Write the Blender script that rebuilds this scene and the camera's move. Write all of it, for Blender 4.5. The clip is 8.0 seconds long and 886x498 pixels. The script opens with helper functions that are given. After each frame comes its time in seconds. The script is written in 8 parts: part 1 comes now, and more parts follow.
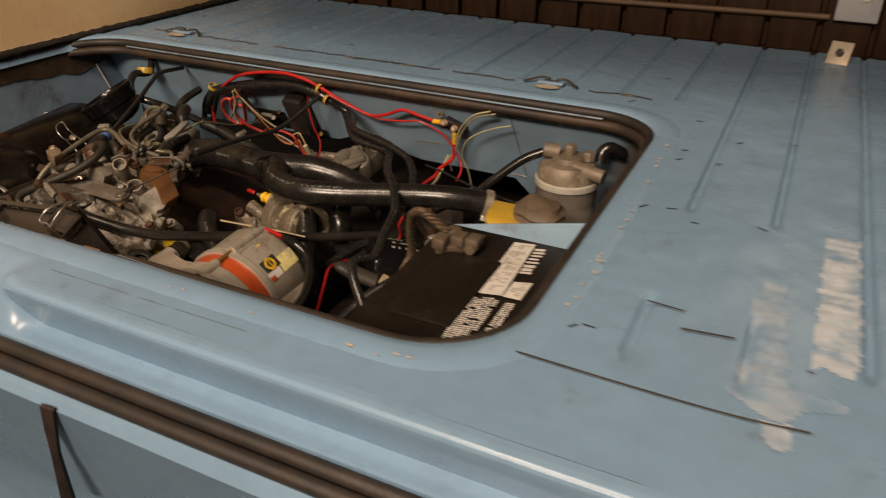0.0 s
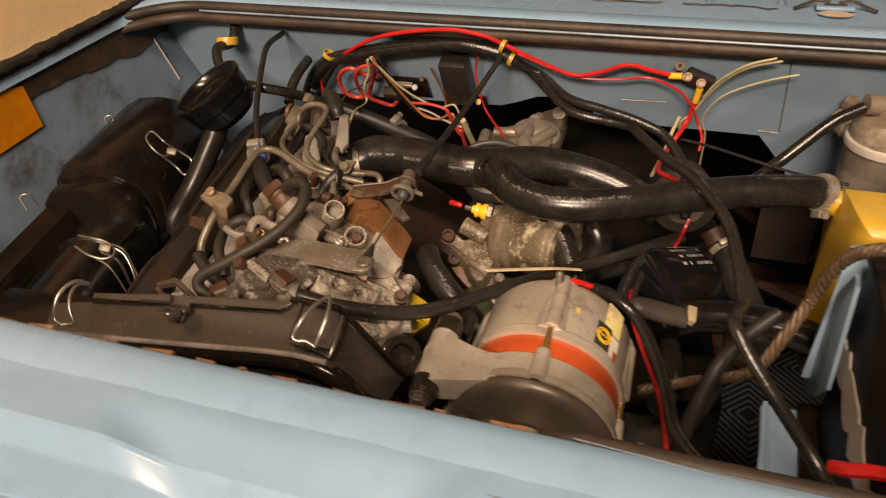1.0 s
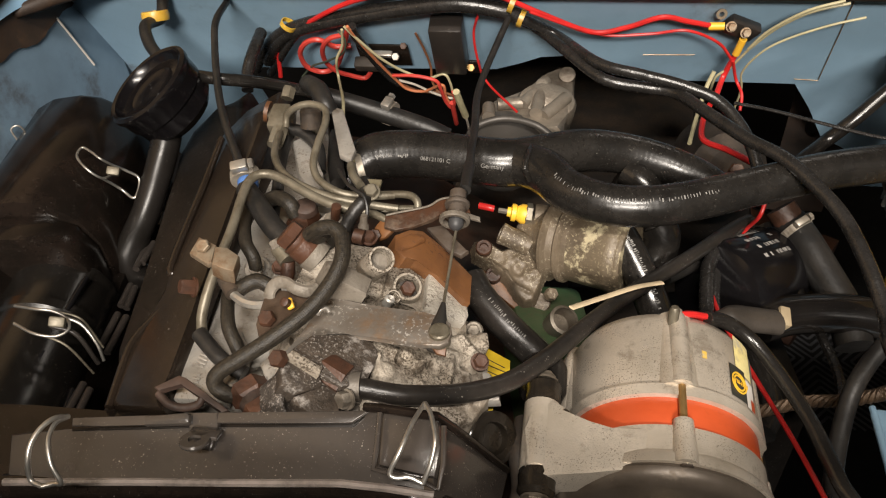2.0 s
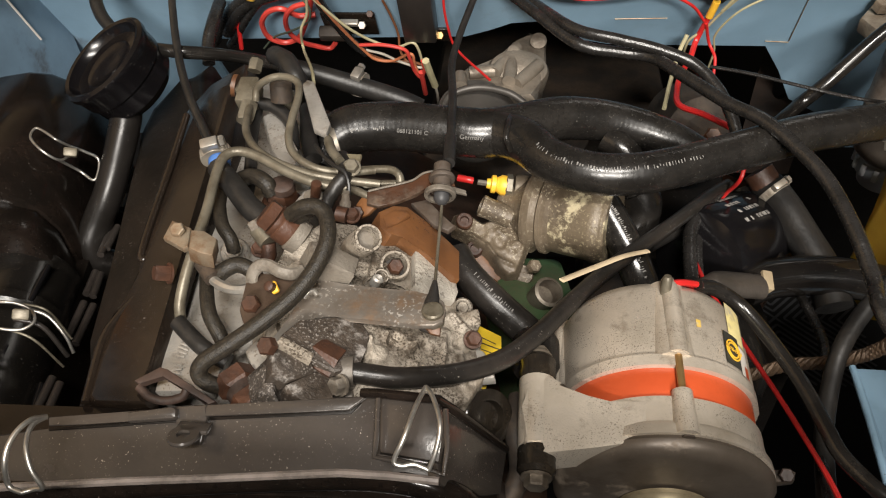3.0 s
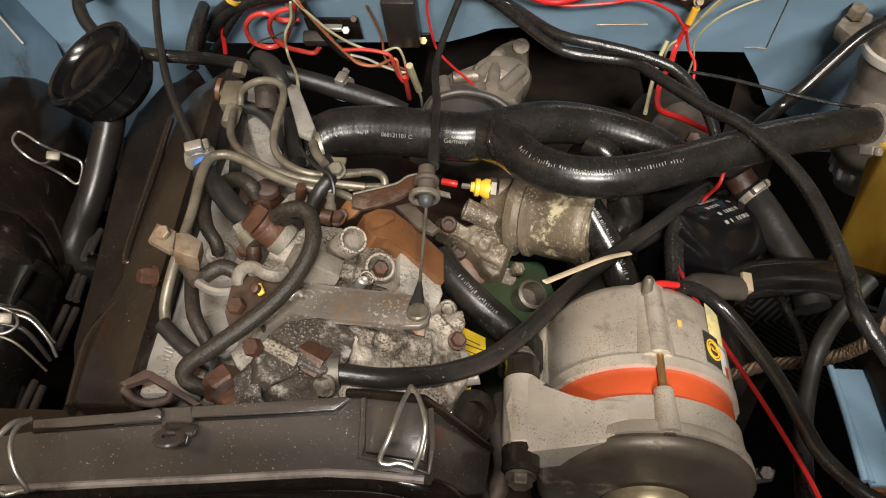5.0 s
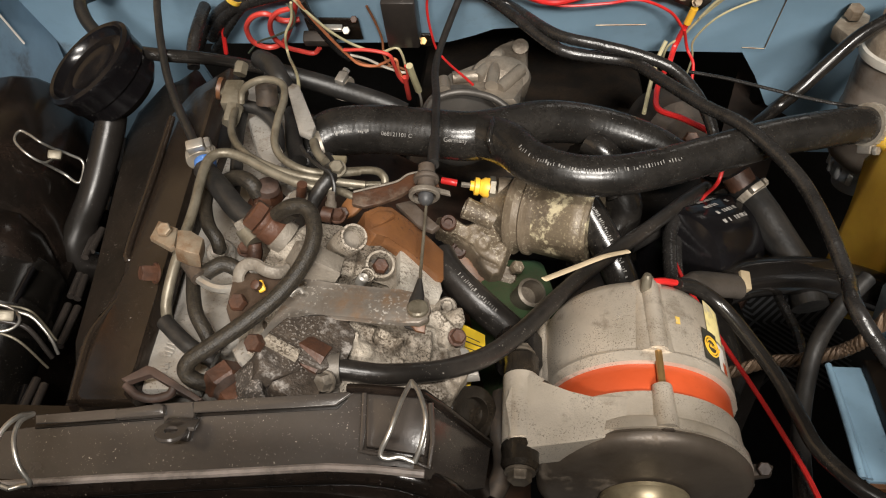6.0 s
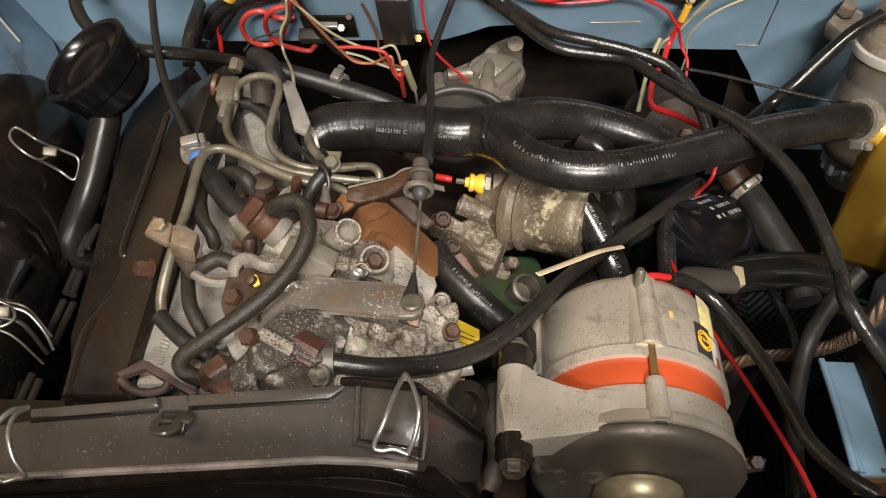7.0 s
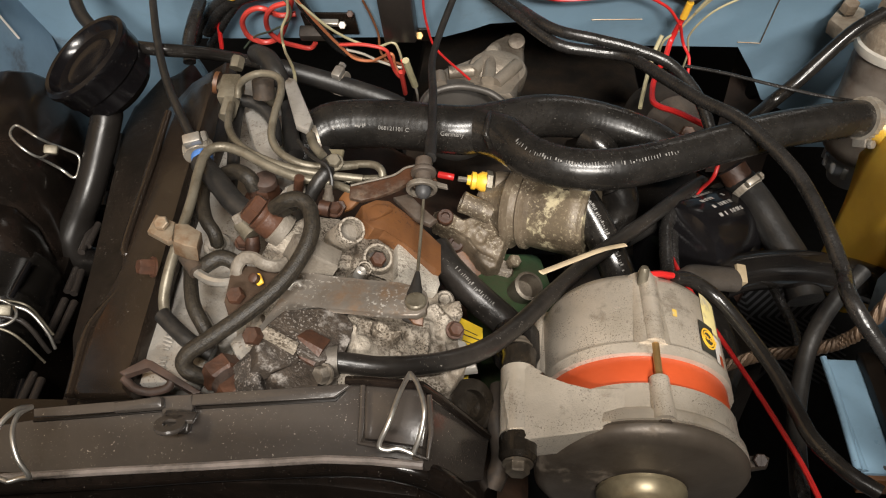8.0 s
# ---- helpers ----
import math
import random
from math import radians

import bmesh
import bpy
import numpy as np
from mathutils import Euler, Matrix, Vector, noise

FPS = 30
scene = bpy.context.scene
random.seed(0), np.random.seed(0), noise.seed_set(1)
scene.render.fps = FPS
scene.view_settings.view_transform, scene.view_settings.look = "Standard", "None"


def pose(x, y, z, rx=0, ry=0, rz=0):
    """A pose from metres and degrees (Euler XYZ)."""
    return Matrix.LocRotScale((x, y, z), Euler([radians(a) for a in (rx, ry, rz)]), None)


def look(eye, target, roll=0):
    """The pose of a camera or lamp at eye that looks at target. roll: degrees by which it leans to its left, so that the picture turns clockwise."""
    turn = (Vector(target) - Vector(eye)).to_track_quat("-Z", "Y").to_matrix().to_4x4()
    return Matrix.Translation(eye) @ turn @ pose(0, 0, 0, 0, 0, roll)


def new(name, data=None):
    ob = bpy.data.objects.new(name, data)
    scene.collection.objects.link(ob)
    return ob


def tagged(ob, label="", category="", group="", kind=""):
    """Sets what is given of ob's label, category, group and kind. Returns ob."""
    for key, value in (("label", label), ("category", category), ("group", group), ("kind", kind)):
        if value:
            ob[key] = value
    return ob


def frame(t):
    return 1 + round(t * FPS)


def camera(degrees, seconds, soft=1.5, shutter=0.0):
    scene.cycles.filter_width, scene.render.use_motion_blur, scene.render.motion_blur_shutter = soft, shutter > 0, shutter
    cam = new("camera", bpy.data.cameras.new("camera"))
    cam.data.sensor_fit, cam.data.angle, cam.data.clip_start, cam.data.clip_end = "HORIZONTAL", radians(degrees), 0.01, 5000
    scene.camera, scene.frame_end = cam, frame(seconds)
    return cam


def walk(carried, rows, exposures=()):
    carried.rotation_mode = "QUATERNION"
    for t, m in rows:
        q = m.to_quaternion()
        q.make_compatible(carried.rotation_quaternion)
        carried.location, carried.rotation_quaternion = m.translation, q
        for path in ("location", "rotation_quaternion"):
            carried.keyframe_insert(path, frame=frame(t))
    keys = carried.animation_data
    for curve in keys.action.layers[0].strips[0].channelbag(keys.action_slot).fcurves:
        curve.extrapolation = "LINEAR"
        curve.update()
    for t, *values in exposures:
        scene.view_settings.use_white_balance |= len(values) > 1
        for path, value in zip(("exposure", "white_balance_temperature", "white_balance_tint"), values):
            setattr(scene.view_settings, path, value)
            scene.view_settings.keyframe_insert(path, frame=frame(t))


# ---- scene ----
cam = camera(60.9, 8.0, soft=1.1, shutter=0.25)
PATH = [
    (0, (0.29, 0.079, 1.227), (-0.471, 1.664, 0.273), 0.6),
    (0.1, (0.243, 0.097, 1.228), (-0.503, 1.672, 0.247), 0.3),
    (0.2, (0.201, 0.114, 1.226), (-0.532, 1.685, 0.228), -0.1),
    (0.3, (0.161, 0.125, 1.226), (-0.559, 1.687, 0.204), -0.8),
    (0.5, (0.08, 0.155, 1.205), (-0.616, 1.701, 0.144), -2.0),
    (1, (-0.117, 0.203, 1.206), (-0.688, 1.726, 0.042), -3.8),
    (1.2, (-0.166, 0.238, 1.201), (-0.679, 1.75, -0.004), -4.1),
    (2.3, (-0.262, 0.322, 1.188), (-0.525, 1.769, -0.167), -4.3),
    (2.5, (-0.267, 0.324, 1.184), (-0.505, 1.761, -0.187), -4.1),
    (3, (-0.271, 0.325, 1.186), (-0.47, 1.751, -0.202), -3.5),
    (3.5, (-0.272, 0.325, 1.185), (-0.446, 1.753, -0.204), -2.9),
    (4, (-0.273, 0.324, 1.186), (-0.439, 1.756, -0.201), -2.7),
    (4.5, (-0.271, 0.322, 1.187), (-0.429, 1.759, -0.195), -2.5),
    (6, (-0.271, 0.317, 1.187), (-0.426, 1.761, -0.187), -2.4),
    (6.5, (-0.27, 0.314, 1.186), (-0.42, 1.76, -0.188), -2.3),
    (7, (-0.269, 0.314, 1.186), (-0.417, 1.759, -0.189), -2.3),
    (7.5, (-0.271, 0.315, 1.186), (-0.417, 1.757, -0.193), -2.3),
    (8, (-0.272, 0.315, 1.186), (-0.415, 1.755, -0.195), -2.2),
]
EXPOSURES = [(0.0, -0.62, 8000, 21), (0.5, -0.30, 7900, 22), (1.0, 0.02, 8600, 26), (1.2, 0.06, 8300, 24), (2.3, 0.35, 6100, 11), (8.0, 0.35, 6100, 11)]
walk(cam, [(t, look(eye, target, roll)) for t, eye, target, roll in PATH], EXPOSURES)

# ---- light: a garage lamp behind the van, dim room ----
world = bpy.data.worlds.new("world")
scene.world = world
world.use_nodes = True
world.node_tree.nodes["Background"].inputs[0].default_value = (1.0, 0.80, 0.58, 1)
world.node_tree.nodes["Background"].inputs[1].default_value = 0.03


def lamp(name, eye, target, sx, sy, watts, color):
    data = bpy.data.lights.new(name, "AREA")
    data.shape, data.size, data.size_y, data.energy, data.color = "RECTANGLE", sx, sy, watts, color
    ob = new(name, data)
    ob.matrix_world = look(eye, target)
    return ob


WARM = (1.0, 0.91, 0.78)
lamp("garage_lamp", (-0.05, -0.70, 3.0), (-0.3, 0.7, 0.9), 1.0, 0.14, 60, WARM)
lamp("garage_lamp", (0.10, -2.7, 3.10), (-0.3, 0.7, 0.9), 1.2, 0.4, 178, WARM)
# Added light with no known source; it puts glints on the load floor.
lamp("floor_glint_light", (0.42, 2.05, 1.86), (0.3, 0.6, 0.95), 0.35, 0.10, 0.6, WARM)


# ---- materials ----
def mat(name, color, rough=0.5, metal=0.0, color2=None, scale=30.0, amount=0.5, bump=0.0, bump_scale=200.0,
        dirt=None, dirt_scale=9.0, dirt_level=0.6, dirt_soft=0.12, coat=0.0, trans=0.0, rough_var=0.12, stretch=(1, 1, 1), speck=None, speck_scale=700.0, speck_level=0.55, spec=0.5):
    m = bpy.data.materials.new(name)
    m.use_nodes = True
    nt = m.node_tree
    b = nt.nodes["Principled BSDF"]
    link = nt.links.new
    b.inputs["Metallic"].default_value = metal
    b.inputs["Coat Weight"].default_value = coat
    b.inputs["Specular IOR Level"].default_value = spec
    b.inputs["Coat Roughness"].default_value = 0.08
    b.inputs["Transmission Weight"].default_value = trans
    tex = nt.nodes.new("ShaderNodeTexCoord")
    mapping = nt.nodes.new("ShaderNodeMapping")
    mapping.inputs["Scale"].default_value = stretch
    link(tex.outputs["Object"], mapping.inputs["Vector"])

    def noise_node(s, detail=5.0, rough_=0.6):
        n = nt.nodes.new("ShaderNodeTexNoise")
        n.inputs["Scale"].default_value, n.inputs["Detail"].default_value = s, detail
        n.inputs["Roughness"].default_value = rough_
        link(mapping.outputs["Vector"], n.inputs["Vector"])
        return n.outputs["Fac"]

    def ramp(fac, lo, hi):
        r = nt.nodes.new("ShaderNodeMapRange")
        r.interpolation_type = "SMOOTHSTEP"
        r.inputs["From Min"].default_value, r.inputs["From Max"].default_value = lo, hi
        link(fac, r.inputs["Value"])
        return r.outputs["Result"]

    def mix(fac, a, c):
        n = nt.nodes.new("ShaderNodeMix")
        n.data_type = "RGBA"
        link(fac, n.inputs["Factor"])
        for sock, v in (("A", a), ("B", c)):
            s = [i for i in n.inputs if i.name == sock and i.type == "RGBA"][0]
            if isinstance(v, tuple):
                s.default_value = (*v, 1)
            else:
                link(v, s)
        return [o for o in n.outputs if o.type == "RGBA"][0]

    c2 = color2 or tuple(min(1, v * (1 - 0.45 * amount)) for v in color)
    out = mix(ramp(noise_node(scale), 0.35, 0.68), color, c2)
    fine = noise_node(scale * 9, 3.0)
    out = mix(ramp(fine, 0.45, 0.8), out, tuple(v * (1 - 0.25 * amount) for v in color))
    rr = nt.nodes.new("ShaderNodeMapRange")
    rr.inputs["To Min"].default_value, rr.inputs["To Max"].default_value = max(0.03, rough - rough_var), min(1, rough + rough_var)
    link(noise_node(scale * 2.3), rr.inputs["Value"])
    rough_out = rr.outputs["Result"]
    if dirt:
        d = ramp(noise_node(dirt_scale, 8.0, 0.7), dirt_level - dirt_soft, dirt_level + dirt_soft)
        out = mix(d, out, dirt)
        mr = nt.nodes.new("ShaderNodeMix")
        link(d, mr.inputs[0])
        link(rough_out, mr.inputs[2])
        mr.inputs[3].default_value = min(1, rough + 0.35)
        rough_out = mr.outputs[0]
    if speck:
        area = ramp(noise_node(speck_scale / 18, 3.0), 0.40, 0.62)
        fleck = ramp(noise_node(speck_scale, 2.0), speck_level - 0.03, speck_level + 0.03)
        both = nt.nodes.new("ShaderNodeMath")
        both.operation = "MULTIPLY"
        link(area, both.inputs[0])
        link(fleck, both.inputs[1])
        out = mix(both.outputs[0], out, speck)
    link(out, b.inputs["Base Color"])
    link(rough_out, b.inputs["Roughness"])
    if bump:
        bn = nt.nodes.new("ShaderNodeBump")
        bn.inputs["Strength"].default_value, bn.inputs["Distance"].default_value = bump, 0.001
        link(noise_node(bump_scale, 4.0), bn.inputs["Height"])
        link(bn.outputs["Normal"], b.inputs["Normal"])
    return m


def woven(m, around, pitch, strength, depth, tint=None):
    """Relief that follows a tube: rings when around is 0, a braid of that many strands otherwise."""
    nt = m.node_tree
    link = nt.links.new
    b = nt.nodes["Principled BSDF"]
    tex, sep = nt.nodes.new("ShaderNodeTexCoord"), nt.nodes.new("ShaderNodeSeparateXYZ")
    link(tex.outputs["UV"], sep.inputs[0])

    def calc(op, a, c=0.0):
        n = nt.nodes.new("ShaderNodeMath")
        n.operation = op
        for sock, v in zip(n.inputs, (a, c)):
            if isinstance(v, float):
                sock.default_value = v
            else:
                link(v, sock)
        return n.outputs[0]

    run = calc("MULTIPLY", sep.outputs[1], 2 * math.pi / pitch)
    turn = calc("MULTIPLY", sep.outputs[0], 2 * math.pi * around)
    height = calc("SINE", calc("ADD", turn, run))
    if around:
        height = calc("MULTIPLY", height, calc("SINE", calc("SUBTRACT", turn, run)))
    bump = nt.nodes.new("ShaderNodeBump")
    bump.inputs["Strength"].default_value, bump.inputs["Distance"].default_value = strength, depth
    link(height, bump.inputs["Height"])
    if b.inputs["Normal"].links:
        link(b.inputs["Normal"].links[0].from_socket, bump.inputs["Normal"])
    link(bump.outputs["Normal"], b.inputs["Normal"])
    if tint:
        mx = nt.nodes.new("ShaderNodeMix")
        mx.data_type = "RGBA"
        socks = [i for i in mx.inputs if i.type == "RGBA"]
        link(b.inputs["Base Color"].links[0].from_socket, socks[0])
        socks[1].default_value = (*tint, 1)
        link(calc("MAXIMUM", height, 0.0), mx.inputs["Factor"])
        link([o for o in mx.outputs if o.type == "RGBA"][0], b.inputs["Base Color"])
    return m


BLUE = mat("blue_paint", (0.190, 0.318, 0.447), 0.27, color2=(0.168, 0.285, 0.402), scale=5, dirt=(0.105, 0.125, 0.14), dirt_scale=15, dirt_level=0.715, bump=0.12, bump_scale=60)
BLUE_FLANGE = mat("blue_paint_worn", (0.195, 0.325, 0.455), 0.27, color2=(0.175, 0.295, 0.415), scale=6, dirt=(0.22, 0.12, 0.06), dirt_scale=20, dirt_level=0.735, dirt_soft=0.03, bump=0.10, bump_scale=40)
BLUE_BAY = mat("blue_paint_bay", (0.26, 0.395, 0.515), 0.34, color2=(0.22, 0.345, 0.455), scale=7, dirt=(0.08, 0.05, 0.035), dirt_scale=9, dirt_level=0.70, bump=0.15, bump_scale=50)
BLUE_TRAY = mat("blue_paint_tray", (0.25, 0.385, 0.505), 0.32, color2=(0.215, 0.335, 0.445), scale=9, dirt=(0.12, 0.075, 0.045), dirt_scale=26, dirt_level=0.68, dirt_soft=0.04, bump=0.2, bump_scale=50, speck=(0.06, 0.045, 0.035), speck_scale=160, speck_level=0.70)
RUST = mat("rust", (0.072, 0.030, 0.0155), 0.50, color2=(0.034, 0.016, 0.0095), scale=60, amount=0.8, bump=0.5, bump_scale=260)
RUST_DARK = mat("dark_rust", (0.055, 0.032, 0.023), 0.6, color2=(0.030, 0.020, 0.016), scale=70, bump=0.5, bump_scale=260)
GLOSS_BLACK = mat("glossy_black_plastic", (0.007, 0.0055, 0.0045), 0.16, spec=0.22, color2=(0.013, 0.009, 0.007), scale=30, rough_var=0.08, bump=0.15, bump_scale=40, speck=(0.16, 0.14, 0.12), speck_scale=900, speck_level=0.71)
RUST_FLAT = mat("brown_rust_film", (0.165, 0.070, 0.024), 0.45, color2=(0.085, 0.038, 0.018), scale=16, bump=0.25, bump_scale=200, dirt=(0.19, 0.105, 0.055), dirt_scale=30, dirt_level=0.68, speck=(0.06, 0.03, 0.02), speck_scale=700, speck_level=0.60)
SLUDGE = mat("oil_sludge", (0.020, 0.014, 0.010), 0.45, color2=(0.045, 0.022, 0.013), scale=24, bump=0.5, bump_scale=90, spec=0.3)
DARK_METAL = mat("oily_dark_metal", (0.035, 0.03, 0.026), 0.6, 0.3, color2=(0.07, 0.05, 0.035), scale=30, bump=0.4)
RUBBER = mat("shiny_rubber_hose", (0.009, 0.008, 0.0072), 0.22, color2=(0.018, 0.016, 0.014), scale=40, rough_var=0.13, bump=0.22, bump_scale=60, speck=(0.16, 0.15, 0.13), speck_scale=800, speck_level=0.70)
RIBBED = woven(mat("fabric_ribbed_hose", (0.010, 0.009, 0.008), 0.27, color2=(0.019, 0.017, 0.015), scale=40, rough_var=0.13, bump=0.35, bump_scale=70, speck=(0.16, 0.15, 0.13), speck_scale=800, speck_level=0.70), 0.0, 0.0042, 0.028, 0.0003)
SNORKEL = mat("satin_black_moulding", (0.012, 0.0105, 0.0095), 0.30, spec=0.30, color2=(0.008, 0.007, 0.006), scale=30, rough_var=0.10, bump=0.15, bump_scale=60, speck=(0.16, 0.15, 0.13), speck_scale=800, speck_level=0.72)
RUBBER_MAT = mat("matt_rubber", (0.011, 0.0105, 0.010), 0.42, color2=(0.021, 0.019, 0.017), scale=60, bump=0.3, bump_scale=300)
OLD_HOSE = mat("aged_rubber_hose", (0.014, 0.0125, 0.011), 0.33, spec=0.4, color2=(0.026, 0.022, 0.019), scale=30, rough_var=0.12, bump=0.3, bump_scale=120, speck=(0.20, 0.18, 0.16), speck_scale=700, speck_level=0.69)
SEAL = mat("perished_seal_rubber", (0.019, 0.0155, 0.013), 0.55, color2=(0.040, 0.027, 0.019), scale=22, bump=0.4, bump_scale=250)
SEAL_RUST = mat("rust_stained_edge", (0.024, 0.016, 0.012), 0.6, color2=(0.060, 0.035, 0.020), scale=26, bump=0.4, bump_scale=200)
GRIME = mat("grimy_blue_paint", (0.115, 0.085, 0.052), 0.5, color2=(0.07, 0.048, 0.03), scale=9, dirt=(0.15, 0.20, 0.24), dirt_scale=6, dirt_level=0.60, dirt_soft=0.08, bump=0.2)
BLACK_PLASTIC = mat("black_plastic", (0.021, 0.018, 0.016), 0.34, color2=(0.026, 0.021, 0.018), scale=25, rough_var=0.08, bump=0.1, bump_scale=400, dirt=(0.07, 0.055, 0.045), dirt_scale=160, dirt_level=0.74, dirt_soft=0.03, speck=(0.22, 0.19, 0.16), speck_scale=900, speck_level=0.71)
BLACK_PAINT = mat("black_painted_steel", (0.013, 0.0095, 0.007), 0.23, spec=0.4, color2=(0.020, 0.014, 0.010), scale=14, rough_var=0.08, bump=0.12, bump_scale=90, dirt=(0.07, 0.055, 0.045), dirt_scale=180, dirt_level=0.75, dirt_soft=0.03, speck=(0.22, 0.19, 0.16), speck_scale=900, speck_level=0.71)
ALU = mat("cast_aluminium", (0.50, 0.475, 0.435), 0.50, 0.55, color2=(0.43, 0.405, 0.365), scale=22, bump=0.40, bump_scale=520, dirt=(0.16, 0.125, 0.09), dirt_scale=34, dirt_level=0.64, speck=(0.26, 0.22, 0.18), speck_scale=500, speck_level=0.60)
ALU_CORRODED = mat("corroded_aluminium", (0.40, 0.355, 0.295), 0.56, 0.15, color2=(0.235, 0.198, 0.152), scale=34, bump=0.9, bump_scale=700, dirt=(0.075, 0.055, 0.037), dirt_scale=46, dirt_level=0.59, dirt_soft=0.09, speck=(0.075, 0.058, 0.04), speck_scale=720, speck_level=0.535)
PITTED = mat("pitted_pale_aluminium", (0.50, 0.465, 0.405), 0.50, 0.15, color2=(0.38, 0.345, 0.29), scale=44, bump=1.0, bump_scale=620, dirt=(0.17, 0.135, 0.10), dirt_scale=70, dirt_level=0.66, dirt_soft=0.06, speck=(0.085, 0.066, 0.05), speck_scale=560, speck_level=0.56)
DARK_CORRODED = mat("dark_corroded_metal", (0.040, 0.034, 0.030), 0.5, 0.2, color2=(0.065, 0.055, 0.046), scale=50, bump=0.8, bump_scale=600, speck=(0.24, 0.215, 0.195), speck_scale=900, speck_level=0.57)
ALU_OILY = mat("oily_aluminium", (0.165, 0.130, 0.090), 0.46, 0.10, color2=(0.085, 0.064, 0.042), scale=30, bump=0.5, bump_scale=320, dirt=(0.060, 0.046, 0.032), dirt_scale=34, dirt_level=0.62, speck=(0.30, 0.26, 0.19), speck_scale=520, speck_level=0.60)
CRUSTED = mat("crusted_aluminium", (0.145, 0.114, 0.076), 0.44, 0.10, color2=(0.070, 0.053, 0.035), scale=30, bump=0.6, bump_scale=340, dirt=(0.42, 0.365, 0.235), dirt_scale=52, dirt_level=0.56, dirt_soft=0.04, speck=(0.24, 0.20, 0.13), speck_scale=420, speck_level=0.60)
P_CLIP = mat("grimy_zinc_clip", (0.12, 0.105, 0.088), 0.48, 0.2, color2=(0.07, 0.058, 0.046), scale=60, bump=0.3, bump_scale=300)
DULL_ALU = mat("dirty_aluminium", (0.19, 0.168, 0.138), 0.55, 0.15, color2=(0.115, 0.096, 0.075), scale=40, bump=0.5, bump_scale=520, dirt=(0.06, 0.046, 0.034), dirt_scale=60, dirt_level=0.60)
STEEL = mat("plated_steel_pipe", (0.185, 0.165, 0.125), 0.42, 0.4, color2=(0.095, 0.080, 0.055), scale=60, bump=0.2, bump_scale=500)
BRIGHT = mat("bright_zinc", (0.50, 0.47, 0.42), 0.36, 0.75, color2=(0.33, 0.30, 0.26), scale=80)
BAND = mat("ribbed_band_steel", (0.38, 0.345, 0.29), 0.40, 0.5, color2=(0.24, 0.205, 0.16), scale=90)
CLAMP_METAL = mat("stained_plated_steel", (0.36, 0.30, 0.22), 0.5, 0.6, color2=(0.22, 0.13, 0.07), scale=60, bump=0.3)
WIRE = mat("dull_spring_wire", (0.46, 0.44, 0.40), 0.34, 0.85, color2=(0.30, 0.28, 0.25), scale=90)
BRASS = mat("dull_brass", (0.45, 0.28, 0.11), 0.4, 0.8, scale=60)
ORANGE = mat("orange_stator_paint", (0.46, 0.072, 0.020), 0.36, color2=(0.38, 0.058, 0.016), scale=30, dirt=(0.6, 0.45, 0.38), dirt_scale=90, dirt_level=0.76, dirt_soft=0.02)
RED = mat("red_wire", (0.52, 0.020, 0.018), 0.35, scale=60)
YELLOW = mat("yellow_plastic", (0.80, 0.48, 0.04), 0.42, color2=(0.70, 0.38, 0.03), scale=40)
YELLOW_TANK = mat("aged_yellow_plastic", (0.52, 0.33, 0.045), 0.36, color2=(0.40, 0.24, 0.034), scale=14)
YELLOW_TANK.node_tree.nodes["Principled BSDF"].inputs["Subsurface Weight"].default_value = 0.6
YELLOW_TANK.node_tree.nodes["Principled BSDF"].inputs["Subsurface Radius"].default_value = (0.06, 0.04, 0.01)
CREAM = mat("cream_panel", (0.88, 0.61, 0.34), 0.75, color2=(0.84, 0.57, 0.31), scale=8, bump=0.2, bump_scale=300)
WOOD = mat("dark_wood", (0.040, 0.020, 0.011), 0.5, spec=0.2, color2=(0.020, 0.011, 0.006), scale=6, stretch=(8, 8, 1), bump=0.3, bump_scale=60)
LABEL = mat("white_label", (0.66, 0.62, 0.57), 0.4, color2=(0.55, 0.51, 0.46), scale=30, amount=0.2)
GREEN = mat("green_engine_paint", (0.035, 0.075, 0.03), 0.5, color2=(0.05, 0.06, 0.03), scale=30, bump=0.3)
MAT_FLOOR = mat("ribbed_rubber_mat", (0.022, 0.022, 0.023), 0.6, scale=30)
BOWL = mat("brown_grey_filter_metal", (0.165, 0.145, 0.125), 0.38, 0.1, color2=(0.105, 0.086, 0.070), scale=20, dirt=(0.075, 0.052, 0.036), dirt_scale=18, dirt_level=0.58)
GREY_PLASTIC = mat("grey_plastic", (0.36, 0.37, 0.38), 0.4, scale=30)
ORANGE_STICKER = mat("orange_sticker", (0.72, 0.25, 0.01), 0.45, color2=(0.55, 0.17, 0.01), scale=40)

# Darker bay blue: shade of left wall and tray side put in colour.
BLUE_SHADED = mat("shaded_blue_bay_paint", (0.205, 0.305, 0.405), 0.36, color2=(0.155, 0.225, 0.295), scale=9, dirt=(0.065, 0.05, 0.04), dirt_scale=10, dirt_level=0.62, bump=0.15, bump_scale=50)
CUP = mat("glossy_black_rubber", (0.006, 0.0055, 0.006), 0.17, spec=0.35, scale=40, rough_var=0.05, bump=0.12, bump_scale=60)
BATTERY = mat("battery_plastic", (0.010, 0.007, 0.005), 0.50, color2=(0.015, 0.0105, 0.0075), scale=12, bump=0.1, bump_scale=300, dirt=(0.04, 0.03, 0.022), dirt_scale=16, dirt_level=0.66, spec=0.2)
GRIMY_BLACK = mat("grimy_black_steel", (0.0075, 0.0062, 0.005), 0.40, spec=0.14, color2=(0.012, 0.009, 0.007), scale=20, bump=0.3, bump_scale=120, speck=(0.14, 0.125, 0.11), speck_scale=800, speck_level=0.69)
